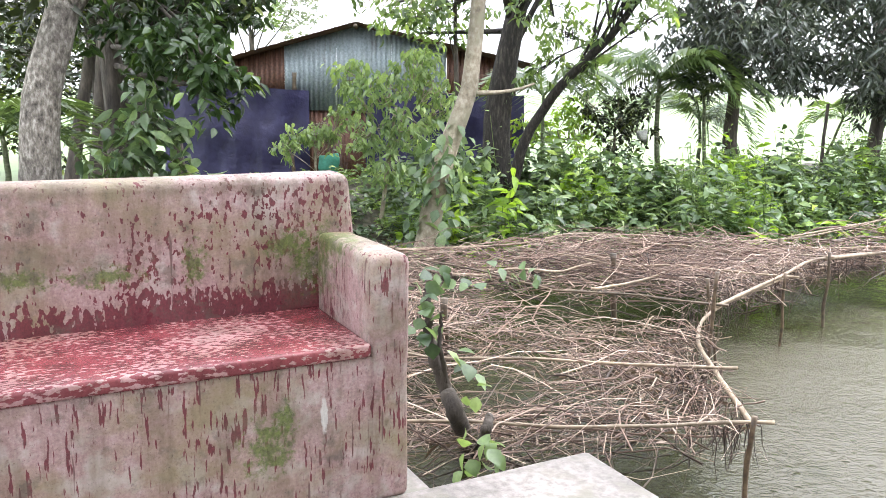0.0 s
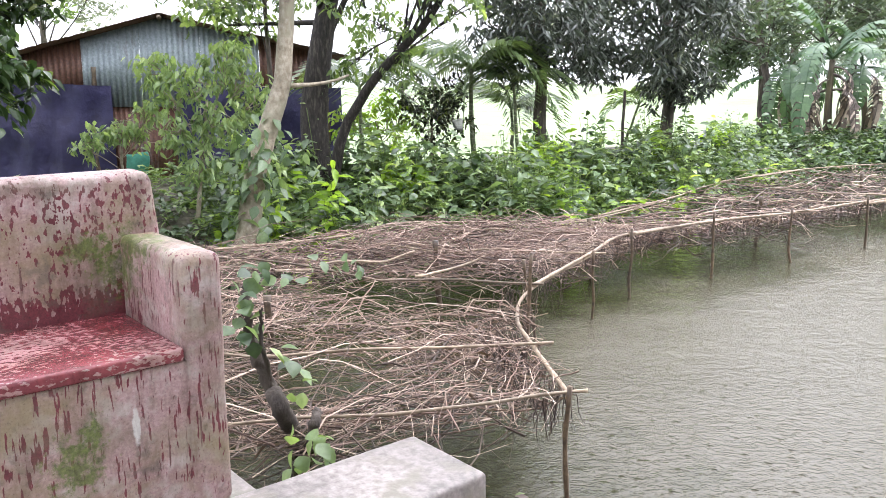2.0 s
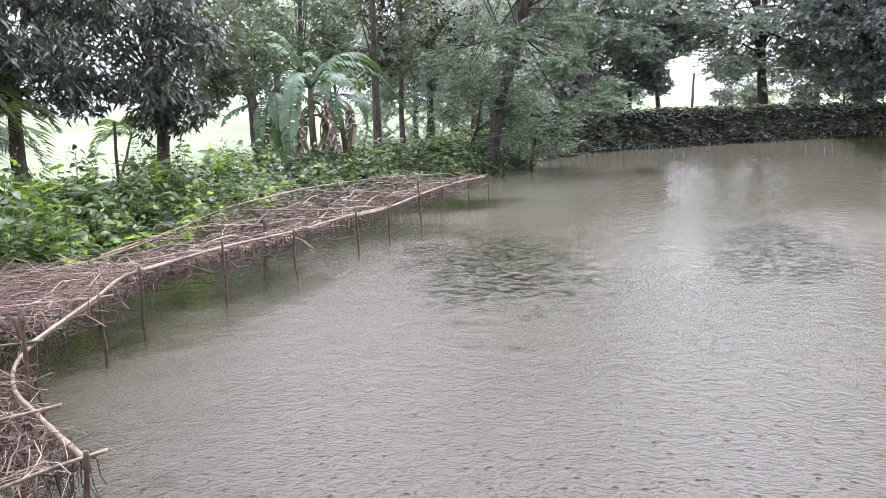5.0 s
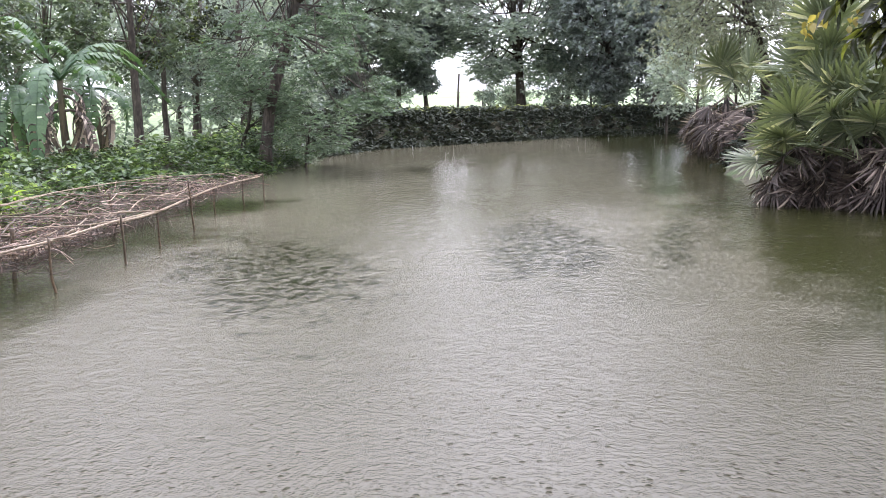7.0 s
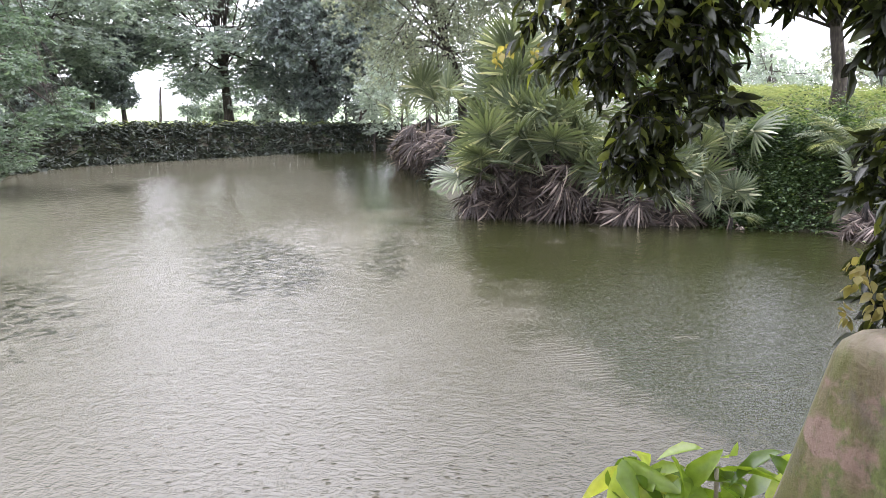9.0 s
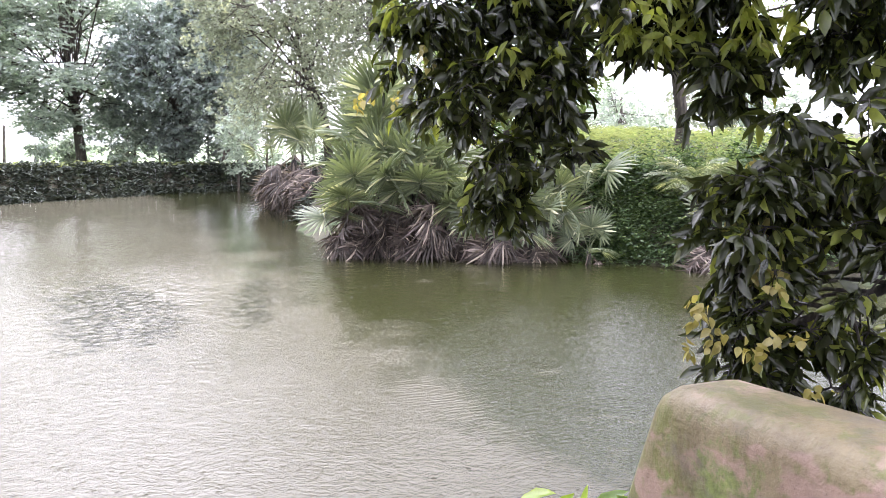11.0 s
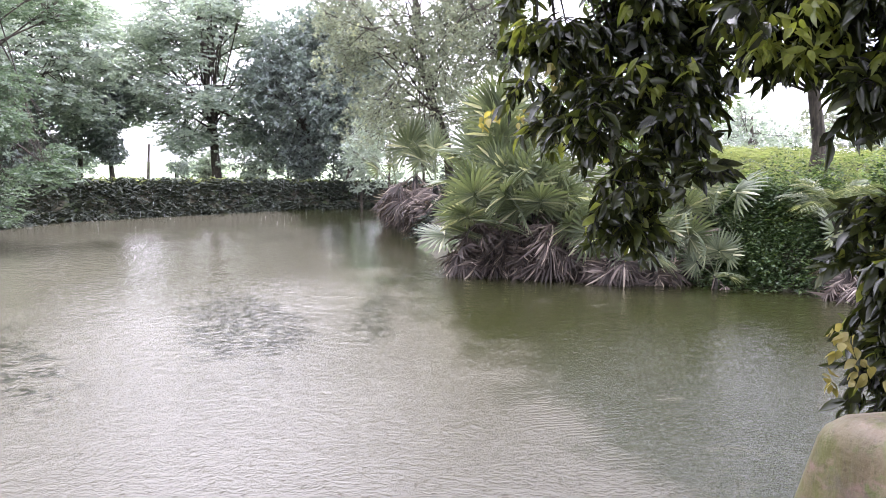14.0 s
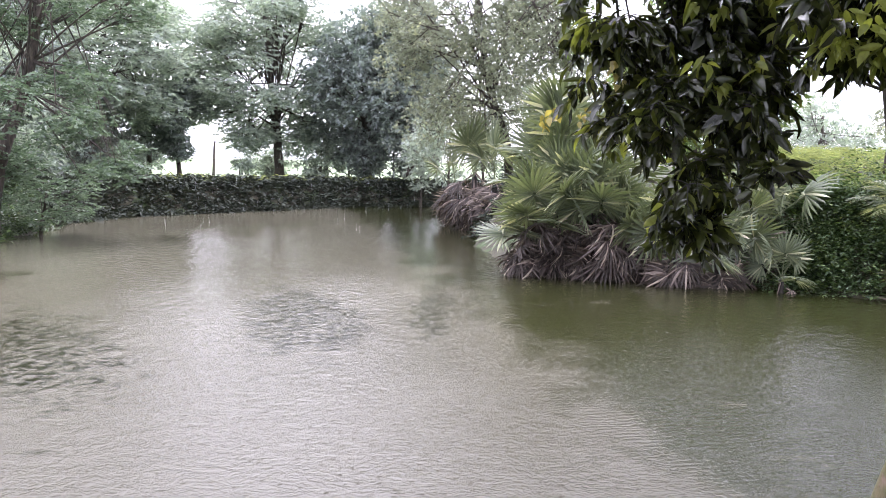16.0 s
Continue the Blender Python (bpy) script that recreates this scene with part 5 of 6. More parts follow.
tree("slender_tree", "thin dark stem beside the shed", b, rel(b, [b, (0.14, 11.60, 2.14), (0.10, 11.60, 3.72)]), 0.045, M["bark_grey"],
     rel(b, [(-0.09, 11.60, 3.20), (-0.40, 11.59, 3.05), (0.06, 11.60, 3.58)]), 0.4, M["shrub_leaf"], 7, 20, (0.12, 0.045), 0.6, g=g, shape=MID)

b = on_land((4.49, 12.84, 0.94))
tree("mango_tree", "dark mango tree with a bare straight trunk", b, rel(b, [b, (4.47, 12.85, 1.63), (4.44, 12.86, 2.48), (4.36, 12.88, 3.98)]), 0.125, M["bark_grey"],
     np.concatenate([rel(b, [(3.94, 12.81, 2.48), (4.93, 12.57, 2.48), (3.71, 12.88, 2.98), (5.04, 12.41, 2.89), (4.21, 12.30, 2.87)]), crown_clumps(g, rel(b, (4.43, 12.86, 3.65)), (1.35, 1.35, 1.2), 15, -0.8)]),
     0.48, M["mango_leaf"], 9, 44, (0.18, 0.045), 0.7, fork=0.62, g=g, shape=MID, group="mango trees")
b = on_land((7.21, 13.74, 0.99))
tree("mango_tree", "dark mango tree with a wide low crown", b, rel(b, [b, (7.21, 13.74, 1.51), (7.18, 13.75, 2.50), (6.99, 13.85, 4.04)]), 0.13, M["bark_grey"],
     np.concatenate([rel(b, [(6.08, 13.94, 2.49), (5.72, 14.10, 2.59), (7.55, 13.55, 2.21), (7.01, 13.61, 2.11), (6.33, 13.61, 2.77), (7.26, 13.37, 2.58)]), crown_clumps(g, rel(b, (6.67, 14.01, 3.67)), (1.9, 1.9, 1.6), 18, -0.75)]),
     0.52, M["mango_leaf"], 9, 46, (0.19, 0.048), 0.7, fork=0.7, g=g, shape=MID, group="mango trees")

# palms by the water
areca_meshes = [feather_frond("frond", M["areca"], g, 1.25, 30, 0.38, 0.95, 0.036), feather_frond("frond", M["areca"], g, 1.15, 28, 0.36, 1.25, 0.036), feather_frond("frond", M["areca"], g, 0.95, 26, 0.32, 0.5, 0.034)]


def areca(at, top, scale, n, seed, group="areca palms"):
    g = np.random.default_rng(seed)
    at = on_land(at)
    root = thing("areca_palm", "slim young areca palm with arching feather fronds", "palm", at, group)
    q = rel(at, top)
    part("stem", tubes("stem", [(bend((0, 0, 0), q, 0, 0.02, 8, g), np.linspace(0.04, 0.026, 8) * scale)], M["areca_stem"], 9), root)
    for i in range(n):
        a = 360 * i / n + g.uniform(-20, 20)
        part("frond", areca_meshes[i % 3], root, "", Matrix.Translation(tuple(q)) @ Matrix.Rotation(radians(a), 4, "Z") @ Matrix.Rotation(radians(g.uniform(-35, 5)), 4, "Y") @ Matrix.Scale(scale * g.uniform(0.85, 1.1), 4))
    return root


areca((1.42, 11.61, 0.86), (1.37, 11.62, 2.01), 0.9, 9, 1)
areca((3.24, 12.38, 0.94), (3.18, 12.40, 2.29), 1.15, 10, 2)
areca((4.29, 13.85, 0.93), (4.27, 13.86, 1.64), 0.95, 8, 3)
areca((4.02, 12.57, 1.03), (3.91, 12.61, 2.09), 0.85, 8, 4)
areca((7.09, 15.45, 0.73), (7.37, 15.32, 1.69), 0.8, 7, 5)
areca((-4.27, 7.92, 1.11), (-4.27, 7.92, 1.54), 0.9, 8, 6)
b = on_land((6.11, 13.27, 0.95))
tagged(part("stake", tubes("stake", [(bend(b, (6.12, 13.27, 1.96), 0, 0.02, 6, g), np.linspace(0.03, 0.025, 6))], M["bark_grey"], 7)), "thin bare stake in the bank", "stake")

sapling("small_leaved_bush", "dark small-leaved bush on the bank", (2.55, 12.34, 0.94), [(2.31, 12.39, 1.69), (2.62, 12.32, 1.78), (2.88, 12.27, 1.54), (2.47, 12.25, 1.36), (2.13, 12.42, 1.94), (2.78, 12.29, 1.95)], 0.35, M["dark_leaf"], (0.10, 0.04), 7, 26, 0.03, g)
sapling("small_leaved_bush", "yellow-green bush on the bank", (1.90, 12.25, 0.93), [(1.78, 12.27, 1.69), (1.43, 12.12, 1.52), (2.03, 12.23, 1.52), (1.17, 11.94, 1.52), (1.82, 11.86, 1.38)], 0.3, M["lime_leaf"], (0.12, 0.05), 6, 14, 0.02, g)
scrap = part("plastic_scrap", box_mesh("plastic_scrap", (0.17, 0.12, 0.2), M["plastic_white"], (0, 0, 0), 0.05, 3, 0.07), None, "", pose(2.85, 11.96, 1.47, 0, 0, 20))
tagged(scrap, "pale plastic scrap caught in a bush", "plastic scrap")

# banana group
ban = [banana_leaf("leaf", M["banana"], g, 1.9, 0.4, 0.95, 0.55), banana_leaf("leaf", M["banana"], g, 1.7, 0.38, 0.6, 0.4), banana_leaf("leaf", M["banana"], g, 1.8, 0.36, 1.35, 0.7)]
ban_dead = banana_leaf("leaf", M["palm_dead"], g, 1.3, 0.3, 1.7, 0.6)


def banana(at, top, n, seed, sc=1.0):
    g = np.random.default_rng(seed)
    at = on_land(at)
    root = thing("banana_plant", "banana plant with torn arching leaves and dry brown skirts", "banana plant", at, "banana plants")
    q = rel(at, top)
    part("stem", tubes("stem", [(bend((0, 0, 0), q, 0, 0.02, 8, g), np.linspace(0.075, 0.045, 8) * sc)], M["banana_stem"], 11), root)
    for i in range(n):
        a = 360 * i / n + g.uniform(-25, 25)
        part("leaf", ban[i % 3], root, "", Matrix.Translation(tuple(q)) @ Matrix.Rotation(radians(a), 4, "Z") @ Matrix.Rotation(radians(g.uniform(-50, 48)), 4, "Y") @ Matrix.Scale(sc * g.uniform(0.7, 1.1), 4))
    for i in range(6):
        a = g.uniform(0, 360)
        part("dry_leaf", ban_dead, root, "dry brown hanging leaf", Matrix.Translation(tuple(q * g.uniform(0.55, 0.95))) @ Matrix.Rotation(radians(a), 4, "Z") @ Matrix.Rotation(radians(g.uniform(20, 45)), 4, "Y") @ Matrix.Scale(sc * g.uniform(0.6, 0.9), 4))
    return root


banana((13.68, 17.92, 0.55), (13.66, 17.94, 2.71), 9, 1, 1.45)
banana((13.89, 19.63, 0.61), (13.66, 19.79, 2.37), 9, 2, 1.2)
banana((15.61, 18.94, 0.84), (15.45, 19.08, 2.53), 9, 3, 1.2)

# ---- trees further along the bank ----
g = np.random.default_rng(51)


def bank_tree(base, crown, radii, n, size, mat, kind="plain", r=0.14, leaf=(0.2, 0.07), ends=30, per=8, bark="bark_grey", label="", lean=(0, 0), name="bank_tree", low=-0.8, group="bank trees"):
    b = on_land(base)
    c = rel(b, crown)
    tr = [(0, 0, 0), (c[0] * 0.15 + lean[0], c[1] * 0.15 + lean[1], c[2] * 0.4), (c[0] * 0.6, c[1] * 0.6, c[2] * 0.75), (c[0], c[1], c[2] + radii[2] * 0.6)]
    cl = crown_clumps(g, c, radii, int(n * 1.12), low)
    far_gain = 1.35 if base[0] > 40 and crown[2] > 5.2 else 1.0
    size, ends, leaf = size * 1.12, int(ends * 1.06 * far_gain), (leaf[0] * 1.15, leaf[1] * 1.25 * (1.2 if far_gain > 1 else 1))
    if kind == "feather":
        return feather_tree(name, label or "feathery green tree on the pond bank", b, tr, r, M[bark], cl, size, M[mat], ends, leaf[0] * 2.6, 5, leaf, 0.25, g, group)
    return tree(name, label or "leafy green tree on the pond bank", b, tr, r, M[bark], cl, size, M[mat], per, ends, leaf, 0.45, g=g, group=group)


bank_tree((13.39, 19.93, 1.00), (12.87, 20.28, 4.3), (2.2, 2.2, 1.9), 11, 0.62, "mid_leaf", r=0.12)
bank_tree((14.35, 21.73, 0.76), (13.99, 21.97, 4.2), (2.0, 2.0, 2.2), 11, 0.66, "mid_leaf", r=0.12)
bank_tree((19.98, 22.44, 0.88), (19.97, 22.46, 5.2), (2.6, 2.6, 2.4), 11, 0.79, "mid_leaf", r=0.17, leaf=(0.22, 0.08))
bank_tree((22.70, 24.02, 0.78), (22.74, 23.99, 5.3), (2.4, 2.4, 2.4), 11, 0.79, "dark_leaf", r=0.12, leaf=(0.22, 0.08))
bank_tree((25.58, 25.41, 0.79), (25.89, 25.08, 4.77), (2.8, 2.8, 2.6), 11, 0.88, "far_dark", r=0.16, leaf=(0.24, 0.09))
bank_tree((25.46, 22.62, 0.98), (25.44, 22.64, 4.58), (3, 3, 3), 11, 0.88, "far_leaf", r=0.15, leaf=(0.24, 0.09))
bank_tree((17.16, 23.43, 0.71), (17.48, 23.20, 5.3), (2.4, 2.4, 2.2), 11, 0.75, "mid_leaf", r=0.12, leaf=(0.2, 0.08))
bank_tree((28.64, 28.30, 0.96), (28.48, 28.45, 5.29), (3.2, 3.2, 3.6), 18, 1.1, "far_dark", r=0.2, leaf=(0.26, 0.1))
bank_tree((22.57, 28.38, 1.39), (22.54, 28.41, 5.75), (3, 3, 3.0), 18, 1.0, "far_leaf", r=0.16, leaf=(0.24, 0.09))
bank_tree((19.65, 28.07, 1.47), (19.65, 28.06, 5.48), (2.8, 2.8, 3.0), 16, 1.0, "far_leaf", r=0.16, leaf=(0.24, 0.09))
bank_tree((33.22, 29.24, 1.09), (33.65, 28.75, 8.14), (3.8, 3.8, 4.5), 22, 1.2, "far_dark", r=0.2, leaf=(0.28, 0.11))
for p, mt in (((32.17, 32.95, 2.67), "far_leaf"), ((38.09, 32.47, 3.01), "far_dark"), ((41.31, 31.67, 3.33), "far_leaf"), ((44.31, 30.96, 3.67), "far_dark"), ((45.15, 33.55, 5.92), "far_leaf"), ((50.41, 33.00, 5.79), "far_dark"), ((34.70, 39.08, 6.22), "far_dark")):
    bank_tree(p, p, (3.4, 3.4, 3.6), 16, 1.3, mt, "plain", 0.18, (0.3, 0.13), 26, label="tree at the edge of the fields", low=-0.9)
# the one that leans over the water
b = on_land((19.99, 17.02, 0.35))
feather_tree("leaning_feathery_tree", "tall feathery tree leaning out over the water", b, rel(b, [b, (20.05, 16.75, 2.2), (20.5, 16.1, 4.6), (20.8, 15.7, 7.2), (20.9, 15.6, 9.4)]), 0.2, M["bark_grey"],
             np.concatenate([crown_clumps(g, rel(b, (20.43, 15.68, 3.1)), (2.9, 2.9, 2.0), 24, -0.8), crown_clumps(g, rel(b, (20.7, 15.6, 7.9)), (3.7, 3.7, 2.3), 44, -0.9)]), 0.72, M["feather_leaf"], 46, 0.39, 5, (0.15, 0.065), 0.25, g, "bank trees")
bank_tree((20.29, 18.20, 0.30), (20.20, 17.55, 1.82), (1.7, 1.7, 1.2), 16, 0.55, "feather_leaf", "feather", 0.08, (0.11, 0.04), 26, label="low feathery bush over the water", name="feathery_bush")
bank_tree((22.34, 17.30, 0.28), (22.08, 16.82, 1.14), (1.4, 1.4, 0.7), 10, 0.5, "feather_leaf", "feather", 0.06, (0.11, 0.04), 26, label="low feathery bush over the water", name="feathery_bush")

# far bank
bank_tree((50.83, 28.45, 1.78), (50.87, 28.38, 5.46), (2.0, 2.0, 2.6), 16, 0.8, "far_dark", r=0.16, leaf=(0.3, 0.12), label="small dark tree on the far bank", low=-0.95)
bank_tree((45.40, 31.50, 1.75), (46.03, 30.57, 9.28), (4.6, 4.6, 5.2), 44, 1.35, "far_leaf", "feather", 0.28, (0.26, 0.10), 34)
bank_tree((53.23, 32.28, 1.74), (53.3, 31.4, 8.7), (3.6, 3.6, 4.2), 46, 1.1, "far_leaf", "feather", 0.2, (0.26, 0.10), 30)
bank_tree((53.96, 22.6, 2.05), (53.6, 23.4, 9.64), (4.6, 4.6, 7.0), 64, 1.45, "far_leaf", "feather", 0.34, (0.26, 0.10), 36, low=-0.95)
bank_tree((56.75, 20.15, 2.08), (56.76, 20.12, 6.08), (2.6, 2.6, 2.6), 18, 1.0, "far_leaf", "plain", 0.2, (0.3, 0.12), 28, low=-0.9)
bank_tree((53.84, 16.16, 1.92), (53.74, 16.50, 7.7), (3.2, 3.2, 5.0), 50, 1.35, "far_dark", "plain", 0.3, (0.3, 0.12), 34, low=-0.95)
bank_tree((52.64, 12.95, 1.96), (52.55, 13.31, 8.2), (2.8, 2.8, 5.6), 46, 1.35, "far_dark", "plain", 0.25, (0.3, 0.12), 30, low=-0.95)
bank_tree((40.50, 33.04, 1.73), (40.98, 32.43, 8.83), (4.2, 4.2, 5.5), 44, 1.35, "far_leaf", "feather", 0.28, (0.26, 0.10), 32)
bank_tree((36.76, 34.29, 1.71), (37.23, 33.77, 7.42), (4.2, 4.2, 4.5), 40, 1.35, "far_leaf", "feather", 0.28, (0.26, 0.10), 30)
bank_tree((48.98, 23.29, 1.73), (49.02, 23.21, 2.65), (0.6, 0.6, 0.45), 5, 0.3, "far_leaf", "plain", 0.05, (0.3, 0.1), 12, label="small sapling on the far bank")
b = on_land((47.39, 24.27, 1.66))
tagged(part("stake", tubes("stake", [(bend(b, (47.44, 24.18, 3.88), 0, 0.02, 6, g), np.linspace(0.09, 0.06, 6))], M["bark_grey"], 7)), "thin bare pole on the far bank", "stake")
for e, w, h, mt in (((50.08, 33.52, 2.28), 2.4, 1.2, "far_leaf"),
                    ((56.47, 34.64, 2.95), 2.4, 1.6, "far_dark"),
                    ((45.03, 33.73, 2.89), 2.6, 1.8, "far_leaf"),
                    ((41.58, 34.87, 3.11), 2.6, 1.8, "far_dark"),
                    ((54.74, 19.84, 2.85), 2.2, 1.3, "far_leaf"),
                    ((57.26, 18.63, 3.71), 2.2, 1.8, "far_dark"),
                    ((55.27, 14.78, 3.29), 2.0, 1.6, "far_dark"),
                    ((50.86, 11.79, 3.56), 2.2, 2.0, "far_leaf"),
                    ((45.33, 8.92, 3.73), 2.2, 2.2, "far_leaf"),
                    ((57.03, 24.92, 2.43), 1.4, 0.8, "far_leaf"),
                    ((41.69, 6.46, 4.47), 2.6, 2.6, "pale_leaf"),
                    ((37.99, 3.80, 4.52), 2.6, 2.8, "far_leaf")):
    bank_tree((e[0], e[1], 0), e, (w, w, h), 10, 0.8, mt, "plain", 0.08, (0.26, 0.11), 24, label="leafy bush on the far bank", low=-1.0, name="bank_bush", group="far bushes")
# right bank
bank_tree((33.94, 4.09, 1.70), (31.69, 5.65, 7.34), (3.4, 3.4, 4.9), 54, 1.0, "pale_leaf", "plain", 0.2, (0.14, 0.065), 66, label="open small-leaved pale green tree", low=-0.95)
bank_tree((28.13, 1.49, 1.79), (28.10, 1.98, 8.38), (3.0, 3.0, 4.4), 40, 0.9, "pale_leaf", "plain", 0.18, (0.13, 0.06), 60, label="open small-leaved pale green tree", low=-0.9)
# hidden by the fruit tree; added so the water mirrors something dark
bank_tree((21.3, -1.9, 1.5), (21.3, -1.9, 4.4), (1.7, 2.0, 2.4), 26, 0.6, "shrub_leaf", "plain", 0.12, (0.15, 0.06), 34, label="hidden leafy tree added behind the fan palms to darken the water's reflection")
b = on_land((23.05, -6.99, 2.40))
# the second and third crowns are unseen, added to darken the water's reflection
tree("bank_tree", "grey-trunked tree on the grassy bank", b, rel(b, [b, (23.08, -6.89, 3.45), (23.14, -6.70, 5.96), (22.9, -6.4, 9.6)]), 0.21, M["bark_grey"], np.concatenate([crown_clumps(g, rel(b, (22.38, -5.73, 8.1)), (4.6, 4.6, 3.8), 50), crown_clumps(g, rel(b, (21.8, -2.2, 8.0)), (4.0, 4.4, 3.7), 44), crown_clumps(g, rel(b, (20.5, -9.5, 8.0)), (4.0, 4.4, 3.8), 44)]), 0.8, M["shrub_leaf"], 8, 30, (0.18, 0.06), 0.5, g=g, group="bank trees")

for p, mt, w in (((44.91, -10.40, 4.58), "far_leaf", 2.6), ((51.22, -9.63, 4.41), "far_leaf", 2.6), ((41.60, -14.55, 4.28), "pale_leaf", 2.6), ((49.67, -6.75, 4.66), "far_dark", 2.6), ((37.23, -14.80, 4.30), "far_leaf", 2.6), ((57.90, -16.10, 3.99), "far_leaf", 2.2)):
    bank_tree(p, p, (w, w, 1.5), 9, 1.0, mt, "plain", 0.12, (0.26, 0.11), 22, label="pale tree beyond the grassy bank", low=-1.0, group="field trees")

# ---- fan palms ----
g = np.random.default_rng(61)
fan_green = [fan_mesh("frond", M["palm"], g, 0.75, 0.74, 26, 0.06, 300), fan_mesh("frond", M["palm"], g, 0.85, 0.68, 24, 0.2, 270), fan_mesh("frond", M["palm"], g, 0.65, 0.76, 26, 0.0, 310)]
fan_dead = [fan_mesh("dead_frond", M["palm_dead"], g, 0.45, 0.62, 20, 0.3, 210, 0.35), fan_mesh("dead_frond", M["palm_dead"], g, 0.5, 0.58, 16, 0.5, 140, 0.4), fan_mesh("dead_frond", M["palm_dead"], g, 0.4, 0.6, 22, 0.15, 240, 0.3)]


def fan_palm(at, crown_z, green, dead, sc, seed, label):
    g = np.random.default_rng(seed)
    root = thing("fan_palm", label, "palm", at, "fan palms")
    top = np.array([0, 0, crown_z])
    part("stem", tubes("stem", [(bend((0, 0, -0.9), top, 0, 0.03, 8, g), np.linspace(0.19, 0.06, 8) * sc)], M["bark_dark"], 9), root)
    for i in range(green):
        a, e = 137.5 * i + g.uniform(-25, 25), 86 - 76 * (i / green) + g.uniform(-16, 16)
        q = top * (1 - 0.25 * i / green)
        part("frond", fan_green[i % 3], root, "", Matrix.Translation(tuple(q)) @ Matrix.Rotation(radians(a), 4, "Z") @ Matrix.Rotation(radians(-e), 4, "Y") @ Matrix.Rotation(radians(g.uniform(-65, 65)), 4, "X") @ Matrix.Scale(sc * g.uniform(0.85, 1.15), 4))
    for i in range(int(dead * 0.8)):
        a, e = 137.5 * i + g.uniform(-20, 20), -96 + 72 * g.uniform() ** 1.5
        q = top * g.uniform(0.6, 1.08)
        part("dead_frond", fan_dead[i % 3], root, "brown dead hanging frond", Matrix.Translation(tuple(q)) @ Matrix.Rotation(radians(a), 4, "Z") @ Matrix.Rotation(radians(-e), 4, "Y") @ Matrix.Rotation(radians(g.uniform(-60, 60)), 4, "X") @ Matrix.Scale(sc * g.uniform(0.9, 1.35), 4))
    return root


BIG = "large fan palm with a skirt of dead brown fronds"
fan_palm((17.25, 1.25, 0.12), 1.35, 18, 64, 1.0, 1, BIG)
fan_palm((17.16, 0.43, 0.12), 1.25, 20, 60, 1.0, 2, BIG)
fan_palm((18.1, 1.15, 0.3), 2.2, 26, 40, 1.2, 3, BIG)
fan_palm((17.45, 1.75, 0.12), 0.8, 12, 44, 0.85, 4, "fan palm drooping over the water")
fan_palm((17.15, -0.27, 0.12), 0.8, 14, 44, 0.9, 12, "fan palm drooping over the water")
fan_palm((19.16, 0.53, 0.5), 1.7, 18, 20, 1.1, 13, BIG)
fan_palm((16.70, -1.10, 0.15), 0.7, 16, 34, 0.9, 5, "low fan palm at the water's edge")
fan_palm((16.61, -1.97, 0.1), 0.5, 12, 28, 0.85, 6, "low fan palm at the water's edge")
fan_palm((16.33, -3.06, 0.05), 0.22, 5, 6, 0.7, 7, "small fan palm at the water's edge")
fan_palm((17.3, -2.9, 0.35), 1.0, 12, 16, 0.95, 14, "fan palm in the hollow of the bank")
fan_palm((15.15, -5.08, 0.1), 0.6, 3, 40, 0.9, 8, "fan palm almost covered by dead brown fronds")
fan_palm((30.77, 5.12, 0.5), 1.6, 2, 64, 1.5, 9, "far fan palm covered with dead brown fronds")
fan_palm((28.90, 4.11, 0.5), 1.4, 2, 60, 1.4, 10, "far fan palm covered with dead brown fronds")
fan_palm((33.59, 6.41, 0.5), 1.2, 2, 46, 1.3, 11, "far fan palm covered with dead brown fronds")

date_meshes = [feather_frond("frond", M["palm"], g, 1.5, 34, 0.34, 0.5, 0.02), feather_frond("frond", M["palm"], g, 1.4, 32, 0.3, 0.75, 0.02)]
b = np.array(on_land((16.5, -5.25, 1.2))) + [0, 0, 0.35]
root = thing("date_palm", "low feather-leaved palm on the bank slope", "palm", b)
part("stem", tubes("stem", [(bend((0, 0, -0.5), (0, 0, 0.35), 0, 0.01, 5, g), np.linspace(0.16, 0.12, 5))], M["bark_dark"], 9), root)
for i in range(16):
    part("frond", date_meshes[i % 2], root, "", Matrix.Translation((0, 0, 0.3)) @ Matrix.Rotation(radians(137.5 * i), 4, "Z") @ Matrix.Rotation(radians(-g.uniform(5, 60)), 4, "Y") @ Matrix.Scale(g.uniform(0.7, 1.0), 4))

# ---- undergrowth ----
def bank_points(g, count, d0, d1, box):
    out = np.zeros((0, 2))
    while len(out) < count:
        p = np.stack([g.uniform(box[0], box[1], 20000), g.uniform(box[2], box[3], 20000)], 1)
        d = shore(p[:, 0], p[:, 1])
        out = np.concatenate([out, p[(d > d0) & (d < d1)]])
    return out[:count]


